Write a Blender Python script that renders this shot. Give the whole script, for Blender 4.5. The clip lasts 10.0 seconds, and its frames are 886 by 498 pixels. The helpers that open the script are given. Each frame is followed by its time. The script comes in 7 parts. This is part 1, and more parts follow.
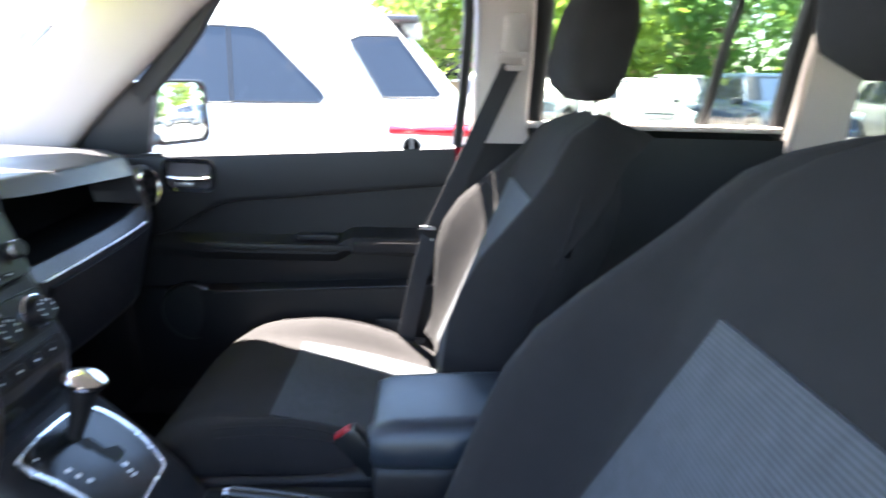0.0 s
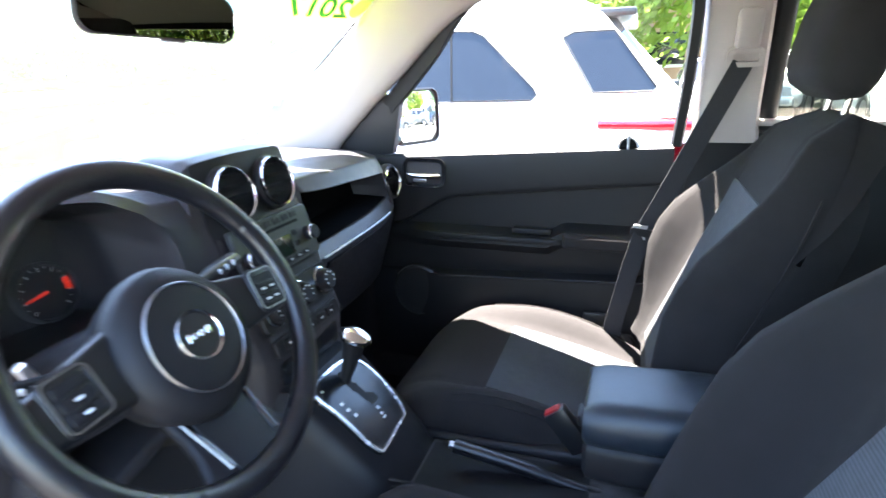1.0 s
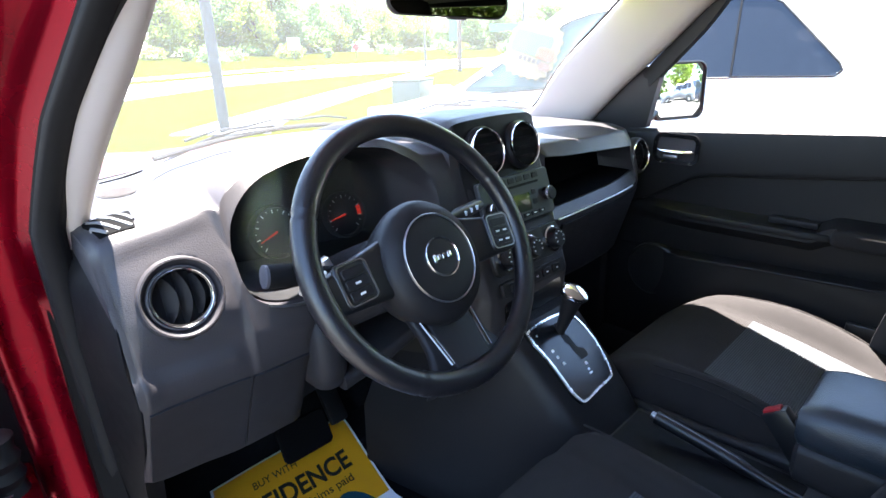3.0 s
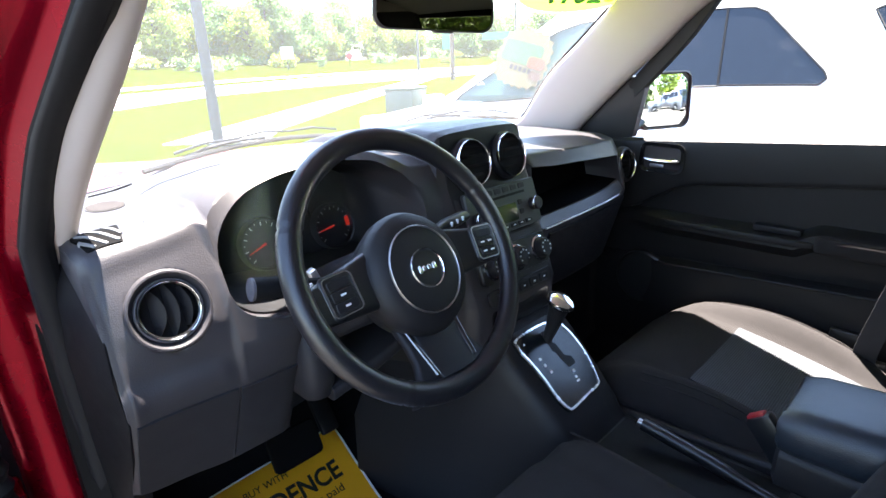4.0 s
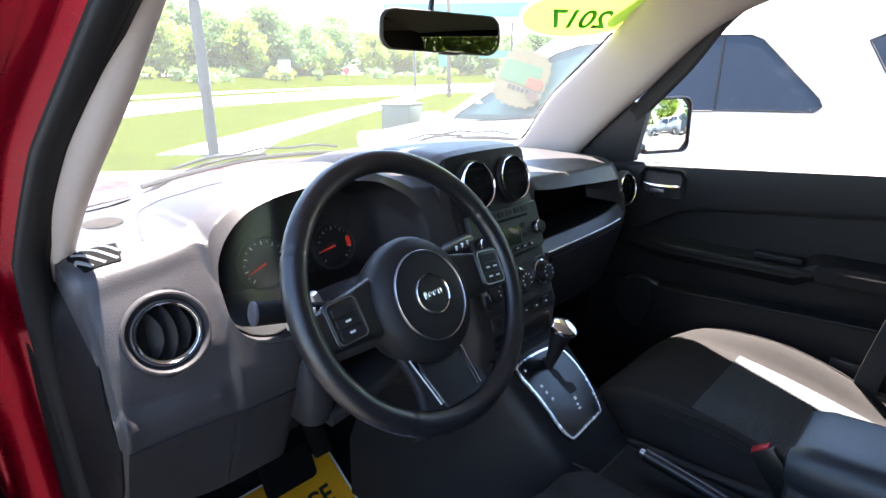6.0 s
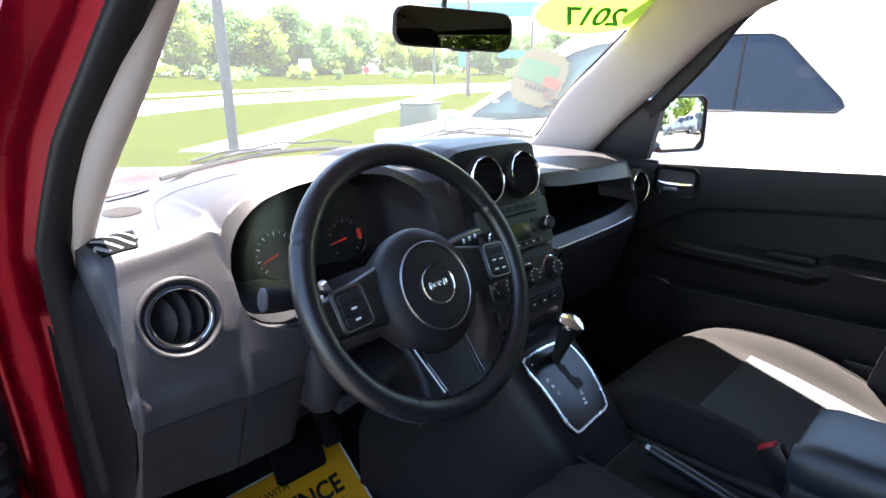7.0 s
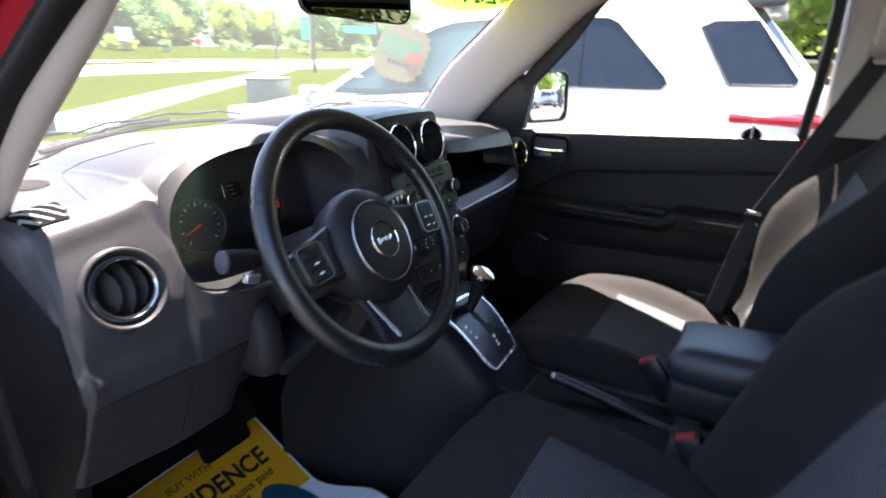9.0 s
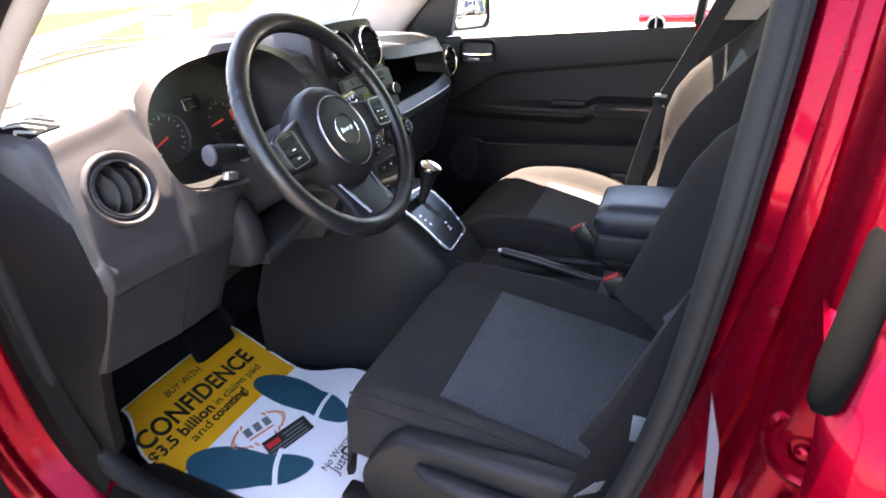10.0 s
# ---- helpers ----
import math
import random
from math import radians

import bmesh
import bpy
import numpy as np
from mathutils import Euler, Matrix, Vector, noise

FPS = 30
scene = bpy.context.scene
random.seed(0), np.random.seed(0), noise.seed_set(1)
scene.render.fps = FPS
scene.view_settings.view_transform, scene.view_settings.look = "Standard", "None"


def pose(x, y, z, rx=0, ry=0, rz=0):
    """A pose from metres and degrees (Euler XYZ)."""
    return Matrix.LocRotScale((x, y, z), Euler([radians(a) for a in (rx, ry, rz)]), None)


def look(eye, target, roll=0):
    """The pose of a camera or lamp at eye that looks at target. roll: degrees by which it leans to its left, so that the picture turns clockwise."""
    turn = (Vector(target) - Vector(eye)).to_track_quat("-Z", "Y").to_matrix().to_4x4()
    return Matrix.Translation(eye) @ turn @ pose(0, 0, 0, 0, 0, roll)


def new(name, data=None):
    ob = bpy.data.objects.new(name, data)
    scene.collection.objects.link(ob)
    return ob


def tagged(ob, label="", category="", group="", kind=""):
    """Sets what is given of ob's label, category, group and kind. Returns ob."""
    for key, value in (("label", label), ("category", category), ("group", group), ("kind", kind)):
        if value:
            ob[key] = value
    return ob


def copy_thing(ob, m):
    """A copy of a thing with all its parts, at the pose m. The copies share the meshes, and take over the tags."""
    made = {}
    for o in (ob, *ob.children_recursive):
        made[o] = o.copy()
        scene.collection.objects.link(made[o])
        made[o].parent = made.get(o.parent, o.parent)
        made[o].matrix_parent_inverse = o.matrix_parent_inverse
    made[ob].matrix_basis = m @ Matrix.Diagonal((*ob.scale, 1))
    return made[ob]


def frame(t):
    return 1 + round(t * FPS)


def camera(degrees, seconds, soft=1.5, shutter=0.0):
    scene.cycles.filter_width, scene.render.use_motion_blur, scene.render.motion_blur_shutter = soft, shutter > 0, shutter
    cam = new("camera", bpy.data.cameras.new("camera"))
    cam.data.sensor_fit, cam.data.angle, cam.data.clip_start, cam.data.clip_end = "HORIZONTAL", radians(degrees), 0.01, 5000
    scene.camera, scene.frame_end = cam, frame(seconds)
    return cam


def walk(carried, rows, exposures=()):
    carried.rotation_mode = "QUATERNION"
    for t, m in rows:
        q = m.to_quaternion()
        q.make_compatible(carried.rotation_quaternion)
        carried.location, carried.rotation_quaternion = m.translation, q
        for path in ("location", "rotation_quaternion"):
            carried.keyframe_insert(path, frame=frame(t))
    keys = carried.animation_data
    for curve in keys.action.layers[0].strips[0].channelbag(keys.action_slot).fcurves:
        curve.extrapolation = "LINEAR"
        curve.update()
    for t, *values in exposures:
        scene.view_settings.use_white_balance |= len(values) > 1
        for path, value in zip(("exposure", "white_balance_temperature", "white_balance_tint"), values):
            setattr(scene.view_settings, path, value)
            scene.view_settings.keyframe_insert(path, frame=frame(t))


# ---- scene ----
cam = camera(77.3, 10.0, shutter=0.5)
PATH = [
    (0, (-0.701, -0.458, 1.225), (1.211, -0.516, 0.642), 1.6),
    (0.2, (-0.707, -0.452, 1.227), (1.193, -0.312, 0.617), 1.1),
    (0.4, (-0.716, -0.445, 1.23), (1.144, -0.07, 0.596), 0.2),
    (0.6, (-0.726, -0.445, 1.229), (1.068, 0.14, 0.565), 0.4),
    (1, (-0.797, -0.429, 1.258), (1.002, 0.196, 0.647), -1.5),
    (1.5, (-0.897, -0.404, 1.271), (0.685, 0.624, 0.607), -0.5),
    (2, (-0.861, -0.463, 1.271), (0.596, 0.744, 0.622), 0.8),
    (2.5, (-0.865, -0.493, 1.254), (0.445, 0.855, 0.569), -1.7),
    (4, (-0.861, -0.524, 1.264), (0.476, 0.817, 0.62), -2.1),
    (4.5, (-0.864, -0.516, 1.268), (0.45, 0.855, 0.64), -2.0),
    (5, (-0.859, -0.508, 1.268), (0.469, 0.854, 0.649), -0.2),
    (5.5, (-0.861, -0.49, 1.274), (0.517, 0.83, 0.673), -0.8),
    (7, (-0.863, -0.521, 1.267), (0.462, 0.854, 0.674), -0.4),
    (7.5, (-0.87, -0.511, 1.261), (0.439, 0.857, 0.618), -0.4),
    (8, (-0.869, -0.512, 1.269), (0.514, 0.797, 0.658), -0.9),
    (8.5, (-0.885, -0.493, 1.259), (0.447, 0.857, 0.624), -2.1),
    (9, (-1.003, -0.473, 1.255), (0.622, 0.486, 0.592), 1.0),
    (9.3, (-1.106, -0.446, 1.25), (0.52, 0.447, 0.503), -2.1),
    (9.6, (-1.138, -0.479, 1.222), (0.541, 0.206, 0.379), -1.1),
    (10, (-1.165, -0.511, 1.224), (0.478, 0.201, 0.332), -2.2),
]
walk(cam, [(t, look(eye, target, roll)) for t, eye, target, roll in PATH], exposures=[(0.0, 4.55, 6500, 10.0), (0.6, 4.65, 6500, 10.2), (1.0, 4.7, 6500, 10.4), (1.5, 4.65, 6500, 10.6), (2.0, 4.42, 6500, 10.8), (2.5, 4.28, 6500, 11.0), (2.8, 4.1, 6500, 11.2), (4.0, 3.82, 6700, 12.0), (5.5, 3.64, 6700, 12.0), (7.0, 3.5, 6700, 12.0), (7.5, 3.42, 6700, 12.0), (8.6, 3.39, 6700, 12.0), (9.1, 3.37, 7000, 13.1), (9.55, 3.7, 7500, 14.5), (10.0, 4.5, 8000, 19.0)])

# ---- world, sun, exposure ----
SUN_DIR = Vector((0.18, 0.135, 1.0)).normalized()
world = bpy.data.worlds.new("sky")
scene.world = world
world.use_nodes = True
wn = world.node_tree
sky = wn.nodes.new("ShaderNodeTexSky")
sky.sky_type = "NISHITA"
sky.sun_disc = False
sky.sun_elevation = math.asin(SUN_DIR.z)
sky.sun_rotation = math.atan2(SUN_DIR.x, SUN_DIR.y)
sky.air_density, sky.dust_density = 1.0, 0.5
wn.nodes["Background"].inputs["Strength"].default_value = 0.095
wn.links.new(sky.outputs["Color"], wn.nodes["Background"].inputs["Color"])
sun_data = bpy.data.lights.new("sun", "SUN")
sun_data.energy, sun_data.angle, sun_data.color = 5.0, radians(0.6), (1.0, 0.95, 0.88)
sun = new("sun", sun_data)
sun.matrix_world = look(SUN_DIR * 30, (0, 0, 0))

# ---- materials ----
MATS = {}


def mat(name, color, rough=0.5, metal=0.0, var=0.15, scale=12.0, grain=0.0, grain_scale=900.0, coat=0.0, spec=0.5, wear=0.0, sheen=0.0):
    """A surface with large-scale tone variation, fine relief and optional worn roughness."""
    if name in MATS:
        return MATS[name]
    m = bpy.data.materials.new(name)
    m.use_nodes = True
    nt = m.node_tree
    p = nt.nodes["Principled BSDF"]
    co = nt.nodes.new("ShaderNodeTexCoord")
    n1 = nt.nodes.new("ShaderNodeTexNoise")
    n1.inputs["Scale"].default_value, n1.inputs["Detail"].default_value = scale, 6.0
    nt.links.new(co.outputs["Object"], n1.inputs["Vector"])
    ramp = nt.nodes.new("ShaderNodeMapRange")
    ramp.inputs["To Min"].default_value, ramp.inputs["To Max"].default_value = 1.0 - var, 1.0 + var
    nt.links.new(n1.outputs["Fac"], ramp.inputs["Value"])
    mul = nt.nodes.new("ShaderNodeMix")
    mul.data_type, mul.blend_type = "RGBA", "MULTIPLY"
    mul.inputs["Factor"].default_value = 1.0
    mul.inputs["A"].default_value = (*color, 1)
    nt.links.new(ramp.outputs["Result"], mul.inputs["B"])
    nt.links.new(mul.outputs["Result"], p.inputs["Base Color"])
    p.inputs["Metallic"].default_value = metal
    p.inputs["Specular IOR Level"].default_value = spec
    p.inputs["Coat Weight"].default_value = coat
    p.inputs["Coat Roughness"].default_value = 0.05
    p.inputs["Sheen Weight"].default_value = sheen
    r2 = nt.nodes.new("ShaderNodeMapRange")
    n2 = nt.nodes.new("ShaderNodeTexNoise")
    n2.inputs["Scale"].default_value, n2.inputs["Detail"].default_value = scale * 3.3, 4.0
    nt.links.new(co.outputs["Object"], n2.inputs["Vector"])
    nt.links.new(n2.outputs["Fac"], r2.inputs["Value"])
    r2.inputs["To Min"].default_value, r2.inputs["To Max"].default_value = max(0.02, rough - 0.08 - wear), min(1.0, rough + 0.08 + wear)
    nt.links.new(r2.outputs["Result"], p.inputs["Roughness"])
    if grain:
        n3 = nt.nodes.new("ShaderNodeTexNoise")
        n3.inputs["Scale"].default_value, n3.inputs["Detail"].default_value = grain_scale, 3.0
        nt.links.new(co.outputs["Object"], n3.inputs["Vector"])
        b = nt.nodes.new("ShaderNodeBump")
        b.inputs["Strength"].default_value, b.inputs["Distance"].default_value = grain, 0.002
        nt.links.new(n3.outputs["Fac"], b.inputs["Height"])
        nt.links.new(b.outputs["Normal"], p.inputs["Normal"])
    MATS[name] = m
    return m


def glow(name, color, strength):
    m = bpy.data.materials.new(name)
    m.use_nodes = True
    p = m.node_tree.nodes["Principled BSDF"]
    p.inputs["Base Color"].default_value = (*color, 1)
    p.inputs["Emission Color"].default_value = (*color, 1)
    p.inputs["Emission Strength"].default_value = strength
    return m


def pane(name, tint=(1, 1, 1), gloss=1.0, film=0.0, rough=0.02):
    """A thin sheet of glass: clear, with Fresnel gloss and a little dust film that scatters."""
    m = bpy.data.materials.new(name)
    m.use_nodes = True
    nt = m.node_tree
    nt.nodes.remove(nt.nodes["Principled BSDF"])
    out = nt.nodes["Material Output"]
    tr = nt.nodes.new("ShaderNodeBsdfTransparent")
    tr.inputs["Color"].default_value = (*tint, 1)
    gl = nt.nodes.new("ShaderNodeBsdfGlossy")
    gl.inputs["Roughness"].default_value = rough
    fr = nt.nodes.new("ShaderNodeFresnel")
    fr.inputs["IOR"].default_value = 1.45
    k = nt.nodes.new("ShaderNodeMath")
    k.operation = "MULTIPLY"
    k.inputs[1].default_value = gloss
    nt.links.new(fr.outputs["Fac"], k.inputs[0])
    mix = nt.nodes.new("ShaderNodeMixShader")
    nt.links.new(k.outputs[0], mix.inputs["Fac"])
    nt.links.new(tr.outputs[0], mix.inputs[1])
    nt.links.new(gl.outputs[0], mix.inputs[2])
    last = mix
    if film:
        df = nt.nodes.new("ShaderNodeBsdfTranslucent")
        df.inputs["Color"].default_value = (0.9, 0.92, 0.95, 1)
        m2 = nt.nodes.new("ShaderNodeMixShader")
        m2.inputs["Fac"].default_value = film
        nt.links.new(mix.outputs[0], m2.inputs[1])
        nt.links.new(df.outputs[0], m2.inputs[2])
        last = m2
    nt.links.new(last.outputs[0], out.inputs["Surface"])
    return m


def ribbed(name, color, rough, pitch, depth, axis=0, contrast=0.45):
    """Cloth with fine ribs along one axis."""
    m = mat(name, color, rough, var=0.22, scale=60, sheen=0.03, spec=0.15)
    nt = m.node_tree
    p = nt.nodes["Principled BSDF"]
    co = nt.nodes.new("ShaderNodeTexCoord")
    w = nt.nodes.new("ShaderNodeTexWave")
    w.bands_direction = "XYZ"[axis]
    w.inputs["Scale"].default_value = 0.314 / pitch
    w.inputs["Distortion"].default_value = 0.25
    w.inputs["Detail Scale"].default_value = 4.0
    nt.links.new(co.outputs["Object"], w.inputs["Vector"])
    b = nt.nodes.new("ShaderNodeBump")
    b.inputs["Strength"].default_value, b.inputs["Distance"].default_value = 1.0, depth
    nt.links.new(w.outputs["Fac"], b.inputs["Height"])
    nt.links.new(b.outputs["Normal"], p.inputs["Normal"])
    mx = nt.nodes.new("ShaderNodeMix")
    mx.data_type, mx.blend_type = "RGBA", "MULTIPLY"
    mx.inputs["Factor"].default_value = contrast
    old = p.inputs["Base Color"].links[0].from_socket
    nt.links.new(old, mx.inputs["A"])
    nt.links.new(w.outputs["Color"], mx.inputs["B"])
    nt.links.new(mx.outputs["Result"], p.inputs["Base Color"])
    return m


DASH = mat("dash_plastic", (0.033, 0.0305, 0.034), 0.42, var=0.08, scale=9, grain=0.26, grain_scale=520, spec=0.34)
DASH_DARK = mat("dark_plastic", (0.0125, 0.0122, 0.0140), 0.46, var=0.12, scale=14, grain=0.25, grain_scale=800, spec=0.26)
# Darker copies of the dash plastic, with low cabin shade put into their colour.
LOWER_SHADED = mat("shaded_lower_plastic", (0.0085, 0.0080, 0.0088), 0.55, var=0.14, scale=14, grain=0.25, grain_scale=800, spec=0.14)
KNEE_SHADED = mat("shaded_knee_plastic", (0.020, 0.0188, 0.0212), 0.5, var=0.10, scale=11, grain=0.2, grain_scale=750, spec=0.18)
SILL_SHADED = mat("shaded_sill_plastic", (0.0048, 0.0045, 0.0048), 0.6, var=0.16, scale=16, grain=0.25, grain_scale=800, spec=0.10)
# Near-black for tray, grille slot and pedal: shade put into the colour.
SHADE_BLACK = mat("shade_black", (0.0028, 0.0028, 0.0032), 0.8, var=0.15, scale=20, spec=0.06)
BLACK = mat("black_plastic", (0.012, 0.012, 0.013), 0.35, var=0.15, scale=20)
VENT_BLACK = mat("matt_black", (0.006, 0.006, 0.007), 0.7, var=0.15, scale=20, spec=0.15)
PIANO = mat("gloss_black", (0.008, 0.008, 0.009), 0.12, var=0.1, coat=0.5)
CLOTH = mat("charcoal_cloth", (0.0235, 0.0212, 0.0212), 0.9, var=0.14, scale=25, grain=0.5, grain_scale=1400, sheen=0.03, spec=0.10)
INSERT = ribbed("ribbed_insert_cloth", (0.078, 0.083, 0.091), 0.85, 0.0043, 0.0007, 1)
INSERT_BACK = ribbed("ribbed_back_cloth", (0.078, 0.081, 0.089), 0.85, 0.0043, 0.0003, 2, 0.30)
LEATHER = mat("wheel_leather", (0.0085, 0.0083, 0.0108), 0.31, var=0.15, scale=18, grain=0.22, grain_scale=500, spec=0.65)
VINYL = mat("armrest_vinyl", (0.017, 0.022, 0.029), 0.33, var=0.1, scale=16, grain=0.3, grain_scale=600)
BLACK_CHROME = mat("black_chrome", (0.16, 0.16, 0.17), 0.22, metal=1.0, var=0.05)
STEEL = mat("bright_steel", (0.85, 0.85, 0.86), 0.42, metal=1.0, var=0.05)
CHROME = mat("chrome", (0.82, 0.82, 0.83), 0.1, metal=1.0, var=0.03)
GATE_CHROME = mat("bright_trim", (0.86, 0.86, 0.87), 0.26, metal=1.0, var=0.05)
SATIN = mat("satin_silver", (0.42, 0.42, 0.43), 0.32, metal=1.0, var=0.05)
TRIM = mat("pillar_trim", (0.43, 0.375, 0.35), 0.7, var=0.05, scale=8, grain=0.2, grain_scale=900)
HEADLINER = mat("headliner_cloth", (0.55, 0.53, 0.49), 0.95, var=0.05, scale=20, grain=0.3)
RED = mat("red_paint", (0.185, 0.0006, 0.0105), 0.27, metal=0.80, var=0.08, scale=6, coat=0.14, spec=0.1)
RUBBER = mat("rubber", (0.012, 0.012, 0.013), 0.6, var=0.12, scale=30, spec=0.3)
SEAL_BLACK = mat("seal_black", (0.010, 0.010, 0.011), 0.6, var=0.15, scale=30, spec=0.2)
CARPET = mat("carpet", (0.009, 0.009, 0.010), 1.0, var=0.3, scale=80, grain=0.9, grain_scale=500, spec=0.08)
BELT = mat("belt_webbing", (0.022, 0.022, 0.025), 0.7, var=0.1, scale=60, grain=0.4, grain_scale=1500)
RED_BUTTON = mat("red_button", (0.34, 0.018, 0.025), 0.4, var=0.05)
GLASS = pane("window_glass", (0.96, 0.98, 0.97), 1.0)
SCREEN_GLASS = pane("windscreen_glass", (0.95, 0.97, 0.96), 0.05, film=0.024)
PRIVACY_GLASS = pane("privacy_glass", (0.64, 0.68, 0.62), 1.0)
DIM_MIRROR = mat("dimming_mirror", (0.17, 0.165, 0.135), 0.03, metal=1.0, var=0.04)
MIRROR = mat("mirror_glass", (0.85, 0.87, 0.88), 0.02, metal=1.0, var=0.0)
for polished in (MIRROR, DIM_MIRROR):
    gloss = polished.node_tree.nodes["Principled BSDF"].inputs["Roughness"]
    polished.node_tree.links.remove(gloss.links[0])
    gloss.default_value = 0.0
WHITE_PAINT = mat("white_paint", (0.82, 0.82, 0.81), 0.2, var=0.03, coat=1.0)
GREY_PAINT = mat("grey_paint", (0.22, 0.23, 0.25), 0.25, metal=0.5, var=0.05, coat=1.0)
SILVER_PAINT = mat("silver_paint", (0.5, 0.51, 0.53), 0.25, metal=0.6, var=0.05, coat=1.0)
BLUE_PAINT = mat("dark_blue_paint", (0.03, 0.05, 0.10), 0.25, metal=0.4, var=0.05, coat=1.0)
TINT = mat("tinted_glass", (0.011, 0.013, 0.018), 0.05, var=0.25, scale=2.0, spec=0.6)
TYRE = mat("tyre_rubber", (0.02, 0.02, 0.02), 0.8, var=0.15, scale=20)
LENS_RED = mat("tail_lamp_red", (0.45, 0.01, 0.02), 0.1, var=0.05, coat=1.0)
LENS_CLEAR = mat("head_lamp", (0.75, 0.77, 0.8), 0.08, var=0.05, coat=1.0)
ASPHALT = mat("asphalt", (0.058, 0.056, 0.053), 0.9, var=0.2, scale=1.2, grain=0.6, grain_scale=120)
CONCRETE = mat("concrete", (0.42, 0.41, 0.38), 0.85, var=0.12, scale=0.8, grain=0.3, grain_scale=60)
GRASS = mat("grass", (0.021, 0.029, 0.0012), 1.0, spec=0.0, var=0.4, scale=0.7, grain=0.8, grain_scale=40)
BARK = mat("bark", (0.10, 0.08, 0.06), 0.9, var=0.3, scale=6, grain=0.6, grain_scale=30)
LEAF = mat("leaves", (0.15, 0.27, 0.085), 0.6, var=0.45, scale=0.9)
LEAF_LIGHT = mat("leaves_light", (0.23, 0.32, 0.055), 0.6, var=0.45, scale=0.9)
STEEL_POLE = mat("painted_steel", (0.075, 0.085, 0.085), 0.75, var=0.2, spec=0.2)
for leafy in (LEAF, LEAF_LIGHT):
    nt = leafy.node_tree
    bs = nt.nodes["Principled BSDF"]
    tl = nt.nodes.new("ShaderNodeBsdfTranslucent")
    nt.links.new(bs.inputs["Base Color"].links[0].from_socket, tl.inputs["Color"])
    both = nt.nodes.new("ShaderNodeMixShader")
    both.inputs["Fac"].default_value = 0.6
    nt.links.new(bs.outputs[0], both.inputs[1])
    nt.links.new(tl.outputs[0], both.inputs[2])
    nt.links.new(both.outputs[0], nt.nodes["Material Output"].inputs["Surface"])


# ---- mesh helpers ----
def finish(bm, name, material, smooth=38.0):
    me = bpy.data.meshes.new(name)
    bmesh.ops.recalc_face_normals(bm, faces=bm.faces)
    bm.to_mesh(me)
    bm.free()
    if material:
        me.materials.append(material)
    if smooth:
        me.polygons.foreach_set("use_smooth", [True] * len(me.polygons))
        me.set_sharp_from_angle(angle=radians(smooth))
    return me


def part(name, bm, material, parent=None, label="", smooth=38.0):
    ob = new(name, finish(bm, name, material, smooth))
    if parent is not None:
        ob.parent = parent
    if label:
        tagged(ob, label=label)
    return ob


def thing(name, label, category, group="", kind="", at=(0, 0, 0)):
    ob = new(name)
    ob.empty_display_size = 0.05
    ob.location = at
    return tagged(ob, label, category, group, kind)


def solid(name, bm, material, label, category, kind="", group="", smooth=38.0):
    return tagged(part(name, bm, material, None, "", smooth), label, category, group, kind)


def add_loft(bm, rings, closed=True, caps=True):
    """Skin over a list of rings with equal counts of points."""
    vs = [[bm.verts.new(p) for p in r] for r in rings]
    n = len(rings[0])
    for a, b in zip(vs, vs[1:]):
        for i in range(n if closed else n - 1):
            j = (i + 1) % n
            bm.faces.new((a[i], a[j], b[j], b[i]))
    if caps and closed:
        bm.faces.new(vs[0])
        bm.faces.new(vs[-1][::-1])
    return vs


def loft(rings, closed=True, caps=True):
    bm = bmesh.new()
    add_loft(bm, rings, closed, caps)
    return bm


def add_box(bm, centre, size, bevel=0.0, m=None, seg=2):
    r = bmesh.ops.create_cube(bm, size=1.0)
    vs = r["verts"]
    t = (m if m is not None else Matrix.Identity(4)) @ Matrix.Translation(centre) @ Matrix.Diagonal((*size, 1))
    if bevel:
        bmesh.ops.transform(bm, matrix=Matrix.Diagonal((*size, 1)), verts=vs)
        es = list({e for v in vs for e in v.link_edges})
        res = bmesh.ops.bevel(bm, geom=es, offset=bevel, segments=seg, affect="EDGES", profile=0.5)
        vs = list({v for f in res["faces"] for v in f.verts} | {v for v in vs if v.is_valid})
        bmesh.ops.transform(bm, matrix=(m if m is not None else Matrix.Identity(4)) @ Matrix.Translation(centre), verts=vs)
    else:
        bmesh.ops.transform(bm, matrix=t, verts=vs)
    return bm


def box(centre, size, bevel=0.0, m=None, seg=2):
    return add_box(bmesh.new(), centre, size, bevel, m, seg)


def frames_along(path):
    """Directions and side vectors along a line of points."""
    ps = [Vector(p) for p in path]
    out = []
    up = Vector((0, 0, 1))
    side = None
    for i, p in enumerate(ps):
        d = (ps[min(i + 1, len(ps) - 1)] - ps[max(i - 1, 0)]).normalized()
        if side is None:
            side = d.cross(up if abs(d.z) < 0.95 else Vector((0, 1, 0))).normalized()
        else:
            side = (side - d * side.dot(d)).normalized()
        out.append((p, d, side, side.cross(d)))
    return out


def add_tube(bm, path, r, n=10, flat=1.0, caps=True):
    rings = []
    fr = frames_along(path)
    for i, (p, d, s, u) in enumerate(fr):
        rad = r[i] if isinstance(r, (list, tuple)) else r
        rings.append([p + s * (rad * math.cos(2 * math.pi * k / n)) + u * (rad * flat * math.sin(2 * math.pi * k / n)) for k in range(n)])
    add_loft(bm, rings, True, caps)
    return bm


def tube(path, r, n=10, flat=1.0, caps=True):
    return add_tube(bmesh.new(), path, r, n, flat, caps)


